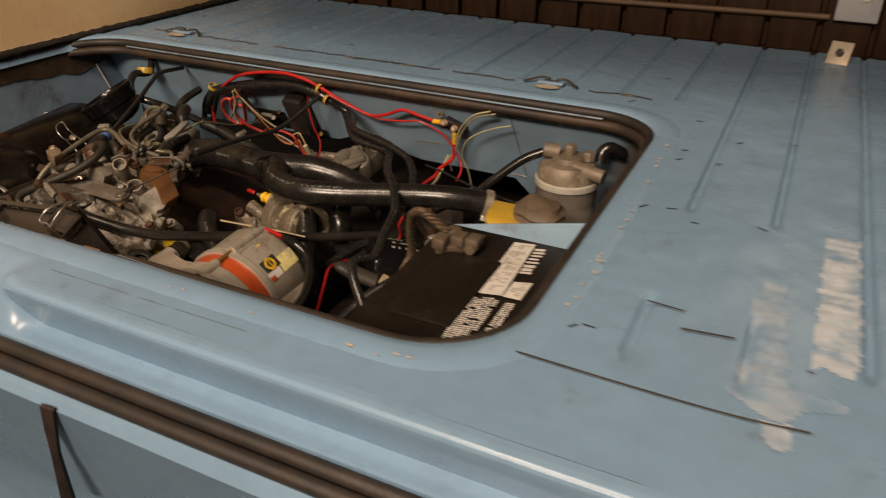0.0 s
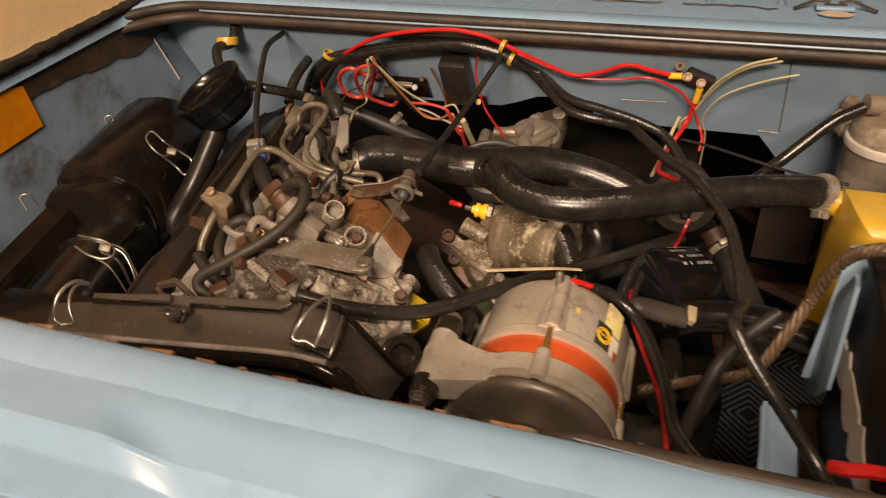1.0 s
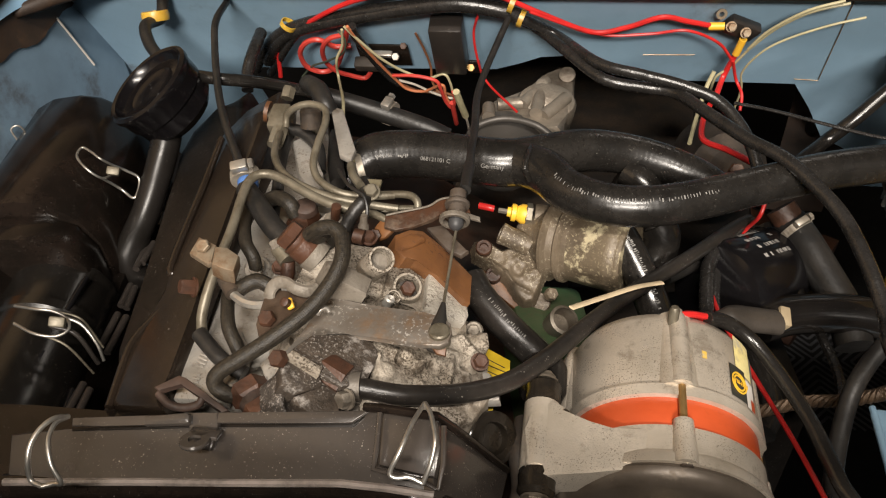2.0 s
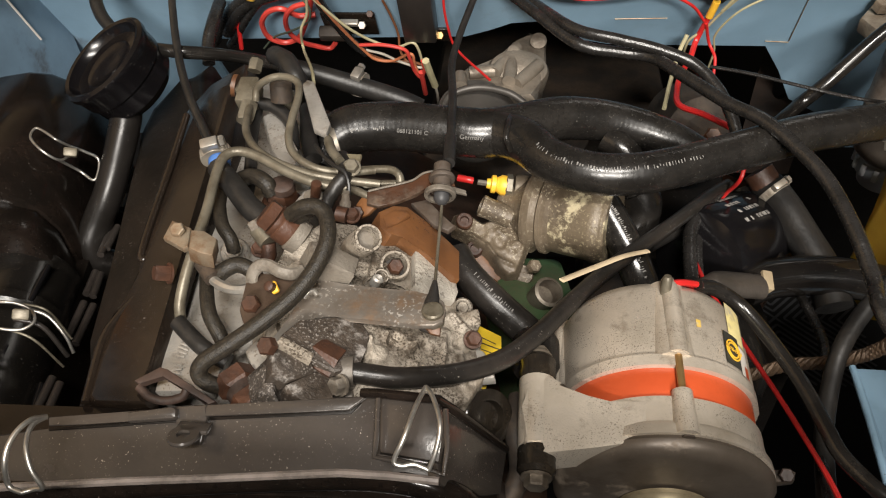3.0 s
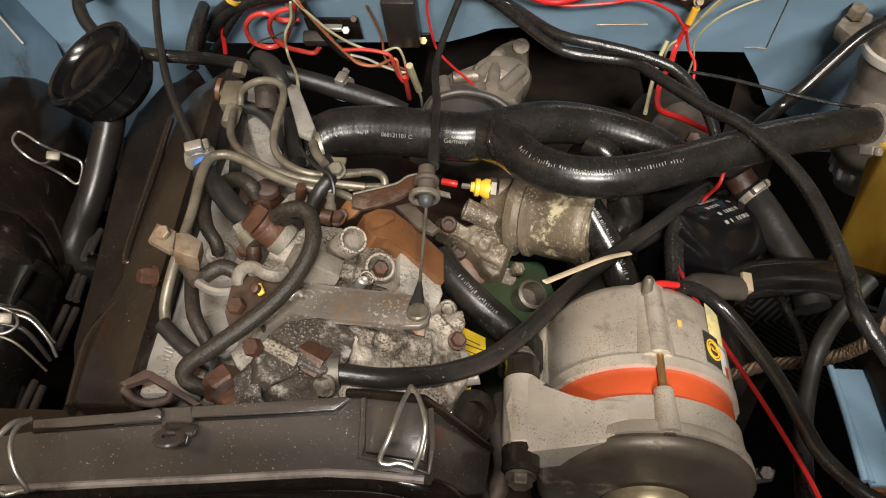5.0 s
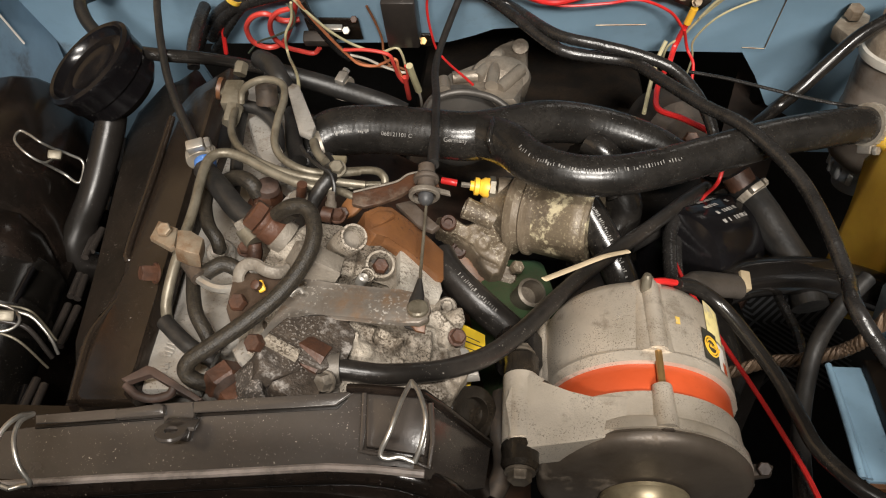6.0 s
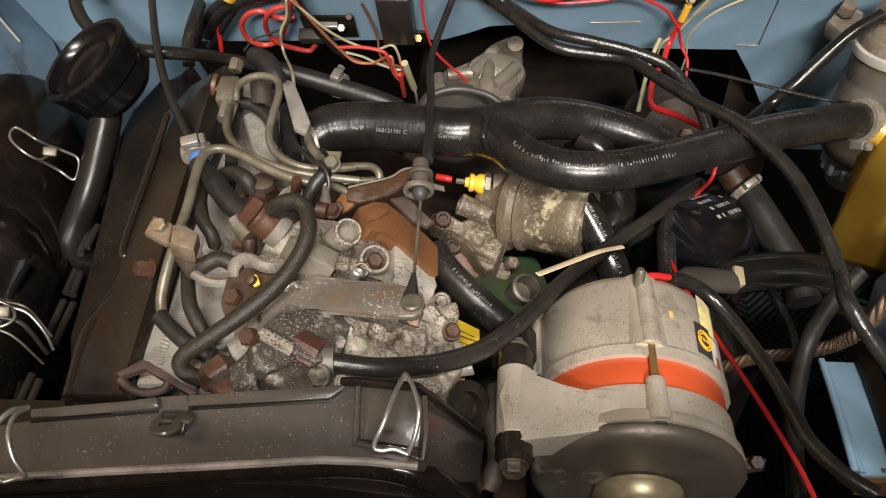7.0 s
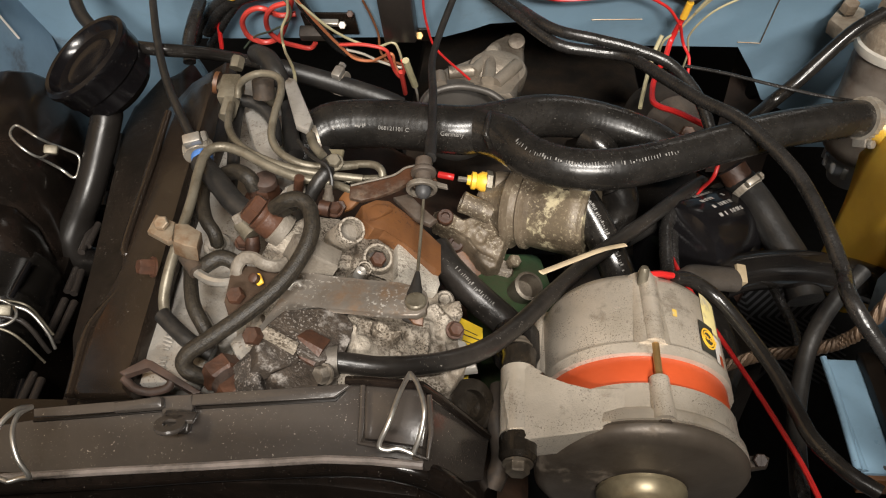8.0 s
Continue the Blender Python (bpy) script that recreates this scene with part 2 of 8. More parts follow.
DRUM = mat("polished_black_plastic", (0.008, 0.007, 0.006), 0.22, spec=0.6, scale=30, rough_var=0.06, bump=0.12, bump_scale=80, speck=(0.16, 0.14, 0.12), speck_scale=900, speck_level=0.71)
COVER = mat("dusty_cover_plastic", (0.042, 0.036, 0.031), 0.23, color2=(0.036, 0.030, 0.026), scale=18, rough_var=0.08, bump=0.1, bump_scale=300, dirt=(0.075, 0.06, 0.05), dirt_scale=40, dirt_level=0.72, speck=(0.28, 0.245, 0.21), speck_scale=950, speck_level=0.69)
ALT_ALU = mat("smooth_cast_aluminium", (0.58, 0.515, 0.43), 0.32, 0.45, color2=(0.44, 0.385, 0.31), scale=20, bump=0.22, bump_scale=900, dirt=(0.22, 0.18, 0.135), dirt_scale=42, dirt_level=0.63, dirt_soft=0.10, speck=(0.24, 0.205, 0.165), speck_scale=1100, speck_level=0.60)
BLACK_HOLE = mat("dark_bore", (0.03, 0.025, 0.02), 0.6, scale=60)
FUZZ = mat("black_felt_edging", (0.020, 0.017, 0.015), 0.95, color2=(0.032, 0.026, 0.022), scale=60, bump=1.0, bump_scale=500, spec=0.15)
DARK_PAINT = mat("dull_grey_paint", (0.10, 0.088, 0.075), 0.7, scale=6)


# ---- helpers for meshes ----
def part(name, bm, material, parent=None, label="", smooth=True):
    bmesh.ops.recalc_face_normals(bm, faces=bm.faces[:])
    me = bpy.data.meshes.new(name)
    bm.to_mesh(me)
    bm.free()
    if smooth:
        me.shade_smooth()
        me.set_sharp_from_angle(angle=radians(38))
    me.materials.append(material)
    ob = new(name, me)
    if parent:
        ob.parent = parent
    if label:
        tagged(ob, label)
    return ob


def thing(name, label, category, group="", kind=""):
    return tagged(new(name), label, category, group, kind)


def spline(pts, per=8):
    """Catmull-Rom through the points."""
    p = [Vector(q) for q in pts]
    if len(p) < 3:
        return p
    p = [2 * p[0] - p[1]] + p + [2 * p[-1] - p[-2]]
    out = []
    for i in range(1, len(p) - 2):
        for k in range(per):
            t = k / per
            a, b, c, d = p[i - 1], p[i], p[i + 1], p[i + 2]
            out.append(0.5 * (2 * b + (c - a) * t + (2 * a - 5 * b + 4 * c - d) * t * t + (3 * b - a - 3 * c + d) * t ** 3))
    out.append(p[-2])
    return out


def add_tube(bm, pts, r, seg=10, per=8, radii=None, curved=True, flat=1.0):
    path = spline(pts, per) if curved else [Vector(q) for q in pts]
    n = len(path)
    uv = bm.loops.layers.uv.verify()
    run = [0.0]
    for a, b in zip(path, path[1:]):
        run.append(run[-1] + (b - a).length)
    tan = [(path[min(i + 1, n - 1)] - path[max(i - 1, 0)]).normalized() for i in range(n)]
    up = Vector((0, 0, 1)) if abs(tan[0].z) < 0.9 else Vector((0, 1, 0))
    rings = []
    for i in range(n):
        side = tan[i].cross(up)
        side = side.normalized() if side.length > 1e-6 else Vector((1, 0, 0))
        up = side.cross(tan[i]).normalized()
        if radii:
            f = i / (n - 1) * (len(radii) - 1)
            k = min(int(f), len(radii) - 2)
            rad = radii[k] + (radii[k + 1] - radii[k]) * (f - k)
        else:
            rad = r
        rings.append([bm.verts.new(path[i] + rad * (math.cos(a) * side + flat * math.sin(a) * up)) for a in (2 * math.pi * j / seg for j in range(seg))])
    for i, (a, b) in enumerate(zip(rings, rings[1:])):
        for j in range(seg):
            f = bm.faces.new((a[j], a[(j + 1) % seg], b[(j + 1) % seg], b[j]))
            for loop, q in zip(f.loops, ((j, run[i]), (j + 1, run[i]), (j + 1, run[i + 1]), (j, run[i + 1]))):
                loop[uv].uv = (q[0] / seg, q[1])
    bm.faces.new(rings[0][::-1])
    bm.faces.new(rings[-1])
    return bm


def tube(name, pts, r, material, parent=None, label="", seg=10, per=8, radii=None, curved=True, flat=1.0):
    return part(name, add_tube(bmesh.new(), pts, r, seg, per, radii, curved, flat), material, parent, label)


def axes(p, z, x=(1, 0, 0)):
    """A frame at p whose z looks along z."""
    z = Vector(z).normalized()
    y = z.cross(Vector(x))
    y = y.normalized() if y.length > 1e-5 else z.cross(Vector((0, 1, 0))).normalized()
    x = y.cross(z)
    return Matrix.Translation(p) @ Matrix((x, y, z)).transposed().to_4x4()


def add_lathe(bm, profile, m, seg=24):
    """profile: (radius, height) along the frame's z."""
    rings = []
    for r, h in profile:
        rings.append([bm.verts.new(m @ Vector((r * math.cos(2 * math.pi * j / seg), r * math.sin(2 * math.pi * j / seg), h))) for j in range(seg)])
    for a, b in zip(rings, rings[1:]):
        for j in range(seg):
            bm.faces.new((a[j], a[(j + 1) % seg], b[(j + 1) % seg], b[j]))
    ring = profile[0] == profile[-1]
    if profile[0][0] > 0 and not ring:
        bm.faces.new(rings[0][::-1])
    if profile[-1][0] > 0 and not ring:
        bm.faces.new(rings[-1])
    return bm


def lathe(name, profile, m, material, parent=None, label="", seg=24):
    return part(name, add_lathe(bmesh.new(), profile, m, seg), material, parent, label)


def add_box(bm, size, m, bevel=0.002, segs=2):
    made = bmesh.ops.create_cube(bm, size=1, matrix=m @ Matrix.Diagonal((*size, 1)))
    edges = list({e for v in made["verts"] for e in v.link_edges})
    if bevel:
        bmesh.ops.bevel(bm, geom=edges, offset=bevel, segments=segs, affect="EDGES", profile=0.5)
    return bm


def box(name, size, m, material, parent=None, label="", bevel=0.002):
    return part(name, add_box(bmesh.new(), size, m, bevel), material, parent, label)


def add_prism(bm, outline, depth, m, bevel=0.0015, segs=2):
    """Outline in the frame's xy, extruded along its z by depth."""
    low = [bm.verts.new(m @ Vector((x, y, 0))) for x, y in outline]
    high = [bm.verts.new(m @ Vector((x, y, depth))) for x, y in outline]
    n = len(low)
    top, bottom = bm.faces.new(high), bm.faces.new(low[::-1])
    for i in range(n):
        bm.faces.new((low[i], low[(i + 1) % n], high[(i + 1) % n], high[i]))
    if bevel:
        bmesh.ops.bevel(bm, geom=list({*top.edges, *bottom.edges}), offset=bevel, segments=segs, affect="EDGES", profile=0.5)
    return bm


def prism(name, outline, depth, m, material, parent=None, label="", bevel=0.0015):
    return part(name, add_prism(bmesh.new(), outline, depth, m, bevel), material, parent, label)


def add_hex(bm, p, axis, r, h, washer=0.0):
    m = axes(p, axis)
    if washer:
        add_lathe(bm, [(washer, 0), (washer, 0.0012), (r * 0.8, 0.0012)], m, 16)
    add_lathe(bm, [(r, 0.001), (r, h * 0.85), (r * 0.86, h)], m, 6)
    return bm


def hex_bolt(name, p, axis, r, h, material, parent=None, label="", washer=0.0):
    return part(name, add_hex(bmesh.new(), p, axis, r, h, washer), material, parent, label)


def rounded_rect(x0, y0, x1, y1, r, per=10):
    pts = []
    for cx, cy, a0 in ((x1 - r, y1 - r, 0), (x0 + r, y1 - r, 90), (x0 + r, y0 + r, 180), (x1 - r, y0 + r, 270)):
        for k in range(per + 1):
            a = radians(a0 + 90 * k / per)
            pts.append((cx + r * math.cos(a), cy + r * math.sin(a)))
    return pts


XZ = Matrix(((1, 0, 0, 0), (0, 0, 1, 0), (0, 1, 0, 0), (0, 0, 0, 1)))  # frame whose xy lies in the world's xz, z along y


def upright(y):
    return Matrix.Translation((0, y, 0)) @ XZ


# ---- the van's load floor round the engine hatch ----
DECK = 0.95
X0, X1, Y0, Y1 = -0.738, 0.160, 0.420, 0.935


def ring_sheet(bm, loops):
    """Closed loops of equal length, bridged one after another."""
    made = [[bm.verts.new(p) for p in loop] for loop in loops]
    for a, b in zip(made, made[1:]):
        n = len(a)
        for j in range(n):
            bm.faces.new((a[j], a[(j + 1) % n], b[(j + 1) % n], b[j]))


def hatch_loop(grow, z, r=0.075):
    return [(x, y, z) for x, y in rounded_rect(X0 - grow, Y0 - grow, X1 + grow, Y1 + grow, max(0.004, r + grow * 0.6))]


def smooth(v):
    v = min(1.0, max(0.0, v))
    return v * v * (3 - 2 * v)


def sill_pocket(x, y):
    """Shallow pressed pocket round the tailgate striker."""
    left = -0.368 + 1.1 * max(0.0, 0.390 - y)
    return 0.010 * smooth((0.391 - y) / 0.034) * smooth((x - left + 0.008) / 0.042) * smooth((-0.188 - x) / 0.022)


def deck_height(x, y):
    """Corrugated floor: ribs run along y beside the hatch and in front of it, stopping in round ends."""
    u = (x + 5.0 - 0.2275) % 0.0685 / 0.0685
    groove = 1 - smooth((min(u, 1 - u) - 0.015) / 0.06)
    edge = smooth((y - 1.010) / 0.014) if x < 0.200 else smooth((y - (0.69 if x < 0.33 else 0.50)) / 0.02)
    if 0.20 < x < 0.33:
        edge = max(edge, 0.75 * smooth((y - 0.455) / 0.02) * smooth((0.555 - y) / 0.02))
    z = -0.0046 * groove * edge - sill_pocket(x, y)
    z += 0.0016 * noise.noise((x * 11, y * 8, 0.3)) * smooth((x - 0.2) / 0.05 + max(0, (y - 1.02) / 0.02))
    z += 0.0010 * noise.noise((x * 34, y * 20, 4.0)) * smooth((x - 0.20) / 0.06) + 0.0003 * noise.noise((x * 60, y * 60, 7.0))
    return z


def build_deck():
    bm = bmesh.new()
    xa, xb, ya, yb, nx, ny = -0.80, 0.46, 0.3655, 1.35, 420, 328
    inside = lambda x, y: X0 - 0.024 < x < X1 + 0.024 and Y0 - 0.024 < y < Y1 + 0.024 and not any((x - cx) * sx > 0 and (y - cy) * sy > 0 and math.hypot(x - cx, y - cy) > 0.095 for cx, sx in ((X0 + 0.07, -1), (X1 - 0.07, 1)) for cy, sy in ((Y0 + 0.07, -1), (Y1 - 0.07, 1)))
    grid = {}
    for j in range(ny + 1):
        for i in range(nx + 1):
            x, y = xa + (xb - xa) * i / nx, ya + (yb - ya) * j / ny
            if not inside(x, y):
                grid[i, j] = bm.verts.new((x, y, DECK + deck_height(x, y)))
    for j in range(ny):
        for i in range(nx):
            q = [(i, j), (i + 1, j), (i + 1, j + 1), (i, j + 1)]
            if all(k in grid for k in q):
                bm.faces.new([grid[k] for k in q])
    tagged(part("floor", bm, BLUE), "light blue corrugated steel load floor with scuffs and dents", "van floor", kind="structure")
    bm = bmesh.new()
    ring_sheet(bm, [hatch_loop(-0.004, DECK - 0.014), hatch_loop(0.0, DECK - 0.002), hatch_loop(0.003, DECK + 0.0008), hatch_loop(0.010, DECK + 0.0018), hatch_loop(0.022, DECK + 0.0018), hatch_loop(0.030, DECK - 0.0012)])
    tagged(part("trim", bm, BLUE_FLANGE), "worn light blue raised steel flange round the open engine hatch", "hatch frame", kind="structure")


build_deck()


def build_rear_sill():
    """Stepped rear edge with the tailgate seal and the outer panel, one section swept along x."""
    stepped = [(0.3655, DECK), (0.3600, DECK), (0.3560, DECK - 0.0006), (0.3538, DECK - 0.0024), (0.3532, DECK - 0.0050), (0.3628, DECK - 0.0350), (0.3550, DECK - 0.0370), (0.3450, DECK - 0.0372), (0.3290, DECK - 0.0430), (0.3160, DECK - 0.0460), (0.3130, DECK - 0.0530), (0.3800, DECK - 0.2500), (0.3800, DECK - 0.6000)]
    plain = [(0.3655, DECK), (0.3630, DECK - 0.0010), (0.3610, DECK - 0.0030), (0.3590, DECK - 0.0050), (0.3570, DECK - 0.0070), (0.3545, DECK - 0.0095), (0.3510, DECK - 0.0200), (0.3450, DECK - 0.0372), (0.3290, DECK - 0.0430), (0.3160, DECK - 0.0460), (0.3130, DECK - 0.0530), (0.3800, DECK - 0.2500), (0.3800, DECK - 0.6000)]

    def finer(profile):
        out = []
        for (ya, za), (yb, zb) in zip(profile, profile[1:]):
            out += [(ya + (yb - ya) * i / 4, za + (zb - za) * i / 4) for i in range(4)]
        return out + [profile[-1]]

    stepped, plain = finer(stepped), finer(plain)
    bm = bmesh.new()
    prev = None
    for k in range(841):
        x = -0.80 + 1.26 * k / 840
        f = min(1.0, max(0.0, (x + 0.200) / 0.036))
        f = f * f * (3 - 2 * f)
        row = [bm.verts.new((x, p[0] + (q[0] - p[0]) * f, p[1] + (q[1] - p[1]) * f + 0.0006 * noise.noise((x * 8, p[0] * 30, 2)) - (sill_pocket(x, p[0]) * smooth((p[0] - 0.344) / 0.010)))) for p, q in zip(plain, stepped)]
        if prev:
            for i in range(len(row) - 1):
                bm.faces.new((prev[i], row[i], row[i + 1], prev[i + 1]))
        prev = row
    tagged(part("wall_rear", bm, BLUE_FLANGE), "light blue stepped steel rear sill of the van", "van body", kind="structure")
    s = bmesh.new()
    add_tube(s, [(-0.80, 0.3350, DECK - 0.0375), (0.46, 0.3350, DECK - 0.0375)], 0.0053, 12, curved=False)
    add_tube(s, [(-0.80, 0.3248, DECK - 0.0415), (0.46, 0.3248, DECK - 0.0415)], 0.0053, 12, curved=False)
    tagged(part("trim", s, SEAL), "perished brown-black rubber tailgate seal along the sill", "seal", kind="structure")


build_rear_sill()

# hatch seal: gone from part of the rear edge, hidden along the side panel
def open_loop(grow, z, start=-0.16):
    """Along the rear edge from start, round the two right corners and the front, to the side panel."""
    pts = [Vector(p) for p in hatch_loop(grow, z)]
    n = len(pts) // 4
    ne, nw, se = pts[:n], pts[n:2 * n], pts[3 * n:]
    nw = nw[:8]
    last = [Vector((nw[-1].x - 0.022, nw[-1].y - 0.020, z - 0.002)), Vector((X0 - 0.004, nw[-1].y - 0.060, z - 0.006))]
    return [Vector((start, Y0 - grow, z - 0.004)), Vector((start + 0.02, Y0 - grow, z))] + se + ne + nw + last


bm = bmesh.new()
add_tube(bm, open_loop(-0.002, DECK - 0.006), 0.0058, 14, curved=False)
tagged(part("trim", bm, SEAL), "perished dark rubber seal round the hatch opening", "seal", kind="structure")
bm = bmesh.new()
add_tube(bm, [(X0 + 0.075, Y1 - 0.012, DECK - 0.008), (X1 - 0.07, Y1 - 0.012, DECK - 0.008)], 0.0012, 6, curved=False)
tagged(part("trim", bm, BLUE_SHADED), "thin painted steel lip inside the hatch seal", "trim", kind="structure")
bm = bmesh.new()
add_tube(bm, open_loop(-0.006, DECK - 0.017), 0.0062, 14, curved=False)
tagged(part("trim", bm, SEAL_RUST), "rust-stained brown inner edge of the hatch", "trim", kind="structure")
# bare rear edge: rust where the paint has chipped off
bm = bmesh.new()
rnd = random.Random(21)
x = X0 + 0.09
while x < -0.17:
    w = rnd.uniform(0.004, 0.022)
    add_tube(bm, [(x, Y0 + 0.0005, DECK - 0.003 + rnd.uniform(-0.002, 0.001)), (x + w, Y0 + 0.0005, DECK - 0.003 + rnd.uniform(-0.002, 0.001))], rnd.uniform(0.0009, 0.0021), 6, curved=False)
    x += w + rnd.uniform(0.002, 0.03)
tagged(part("trim", bm, mat("chipped_rust", (0.24, 0.115, 0.05), 0.7, color2=(0.13, 0.06, 0.03), scale=90, bump=0.4), smooth=False), "rusty chips along the bare rear edge of the hatch", "rust", kind="structure")
# primer showing where the paint is chipped along the rim
bm = bmesh.new()
for k in range(24):
    y = rnd.uniform(0.50, 0.88)
    x = X1 + 0.021 + rnd.gauss(0, 0.0022)
    s = rnd.uniform(0.0006, 0.0019)
    ring = [bm.verts.new((x + s * rnd.uniform(0.5, 1) * math.cos(a), y + 1.9 * s * rnd.uniform(0.6, 1) * math.sin(a), DECK + 0.0026)) for a in (k2 * math.pi / 4 for k2 in range(8))]
    bm.faces.new(ring)
for k in range(14):
    x, y = (rnd.uniform(-0.62, -0.40), Y1 + 0.026 + rnd.gauss(0, 0.006)) if k < 7 else (rnd.uniform(-0.1, 0.12), Y0 - rnd.uniform(0.016, 0.024))
    s = rnd.uniform(0.0008, 0.0018)
    ring = [bm.verts.new((x + 2.2 * s * rnd.uniform(0.5, 1) * math.cos(a), y + s * rnd.uniform(0.6, 1) * math.sin(a), DECK + 0.0027)) for a in (k2 * math.pi / 4 for k2 in range(8))]
    bm.faces.new(ring)
tagged(part("trim", bm, mat("bare_pinkish_primer", (0.56, 0.48, 0.40), 0.6, color2=(0.42, 0.33, 0.25), scale=120), smooth=False), "paint chips showing pinkish primer round the hatch rim", "paint chips", kind="structure")
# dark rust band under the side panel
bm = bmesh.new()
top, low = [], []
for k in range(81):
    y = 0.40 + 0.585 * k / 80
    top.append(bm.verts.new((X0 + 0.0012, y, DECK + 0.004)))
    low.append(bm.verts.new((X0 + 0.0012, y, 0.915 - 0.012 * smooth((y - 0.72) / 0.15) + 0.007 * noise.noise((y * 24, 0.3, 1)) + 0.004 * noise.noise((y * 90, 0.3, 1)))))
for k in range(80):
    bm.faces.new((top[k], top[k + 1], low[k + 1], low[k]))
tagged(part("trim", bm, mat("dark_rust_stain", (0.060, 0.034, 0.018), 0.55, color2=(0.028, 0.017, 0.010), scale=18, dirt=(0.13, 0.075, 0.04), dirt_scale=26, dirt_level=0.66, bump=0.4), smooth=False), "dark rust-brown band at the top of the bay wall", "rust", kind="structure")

# bay walls
def stain(m, centre, radii, colour):
    """A soft-edged stain of its own shape on a painted sheet."""
    nt = m.node_tree
    base = nt.nodes["Principled BSDF"].inputs["Base Color"]
    paint = base.links[0].from_socket
    tex, mp, ln = nt.nodes.new("ShaderNodeTexCoord"), nt.nodes.new("ShaderNodeMapping"), nt.nodes.new("ShaderNodeVectorMath")
    mp.inputs["Location"].default_value = [-p / r for p, r in zip(centre, radii)]
    mp.inputs["Scale"].default_value = [1 / r for r in radii]
    ln.operation = "LENGTH"
    cloud = nt.nodes.new("ShaderNodeTexNoise")
    cloud.inputs["Scale"].default_value, cloud.inputs["Detail"].default_value = 22, 6
    both = nt.nodes.new("ShaderNodeMath")
    both.operation = "ADD"
    rng = nt.nodes.new("ShaderNodeMapRange")
    rng.interpolation_type = "SMOOTHSTEP"
    rng.inputs["From Min"].default_value, rng.inputs["From Max"].default_value = 1.55, 0.95
    mx = nt.nodes.new("ShaderNodeMix")
    mx.data_type = "RGBA"
    nt.links.new(tex.outputs["Object"], mp.inputs["Vector"])
    nt.links.new(tex.outputs["Object"], cloud.inputs["Vector"])
    nt.links.new(mp.outputs["Vector"], ln.inputs[0])
    nt.links.new(ln.outputs["Value"], both.inputs[0])
    nt.links.new(cloud.outputs["Fac"], both.inputs[1])
    nt.links.new(both.outputs["Value"], rng.inputs["Value"])
    nt.links.new(rng.outputs["Result"], mx.inputs["Factor"])
    socks = [i for i in mx.inputs if i.type == "RGBA"]
    nt.links.new(paint, socks[0])
    socks[1].default_value = (*colour, 1)
    nt.links.new([o for o in mx.outputs if o.type == "RGBA"][0], base)


BLUE_FRONT = mat("blue_paint_bulkhead", (0.26, 0.395, 0.515), 0.34, color2=(0.22, 0.345, 0.455), scale=7, dirt=(0.08, 0.05, 0.035), dirt_scale=9, dirt_level=0.70, bump=0.15, bump_scale=50)
stain(BLUE_FRONT, (0.138, 0.985, 0.835), (0.068, 0.2, 0.098), (0.105, 0.066, 0.036))
bm = bmesh.new()
outline = [(-0.78, DECK - 0.01), (-0.78, 0.62), (-0.60, 0.62), (-0.60, 0.815), (-0.33, 0.822), (-0.305, 0.832), (-0.285, 0.842), (-0.255, 0.845), (-0.235, 0.836), (-0.215, 0.818), (-0.19, 0.812), (-0.0425, 0.811), (-0.016, 0.772), (0.013, 0.722), (0.06, 0.69), (0.085, 0.62), (0.20, 0.62), (0.20, DECK - 0.01)]
LEAN = Matrix(((1, 0, 0, 0), (0, -0.54, 1, 0.935 + 0.94 * 0.54), (0, 1, 0, 0), (0, 0, 0, 1)))  # the bulkhead leans forward going down
add_prism(bm, outline, 0.004, LEAN, 0)
tagged(part("wall_front", bm, BLUE_FRONT, smooth=False), "light blue painted front bulkhead of the engine bay with a cut-out lower edge", "bulkhead", kind="structure")


web = thing("inner_panel", "dark rust-brown inner panel with a round hole behind the bulkhead", "panel")
bm = bmesh.new()
hole = [(0.015 + 0.010 * math.cos(a), 0.715 + 0.014 * math.sin(a)) for a in (2 * math.pi * k / 24 for k in range(24))]
rim = [(0.019 + 0.034 * math.cos(a) / max(abs(math.cos(a)), abs(math.sin(a))), 0.715 + 0.12 * math.sin(a) / max(abs(math.cos(a)), abs(math.sin(a)))) for a in (2 * math.pi * k / 24 for k in range(24))]
ring_sheet(bm, [[(x, 1.085, z) for x, z in rim], [(x, 1.085, z) for x, z in hole], [(x, 1.092, z) for x, z in hole]])
part("sheet", bm, mat("rusty_brown_inner_panel", (0.030, 0.016, 0.009), 0.7, color2=(0.010, 0.007, 0.005), scale=14, bump=0.3), web, smooth=False)


def wall(name, size, at, material, label, category, kind="structure"):
    return tagged(box(name, size, Matrix.Translation(at), material, bevel=0), label, category, kind=kind)


wall("wall_left", (0.02, 0.60, 0.478), (-0.7485, 0.70, 0.699), BLUE_SHADED, "light blue painted side wall of the engine bay", "bay wall")
wall("wall_right", (0.02, 0.60, 0.45), (0.205, 0.70, 0.70), GRIME, "light blue painted side wall of the engine bay, grimy", "bay wall")
wall("wall_left", (0.03, 3.0, 1.0), (-0.765, 1.75, 1.45), CREAM, "cream painted inner side panel of the van", "side panel")
wall("wall_right", (0.03, 3.0, 1.1), (0.78, 1.75, 1.45), DARK_PAINT, "dark inner side panel of the van", "side panel")
wall("roof", (1.7, 3.25, 0.04), (0.0, 1.845, 1.97), DARK_PAINT, "van roof and raised tailgate over the load floor", "roof")
wall("floor", (0.34, 1.0, 0.02), (0.63, 0.86, DECK - 0.02), BLUE, "light blue load floor beside the corrugated sheet", "van floor")
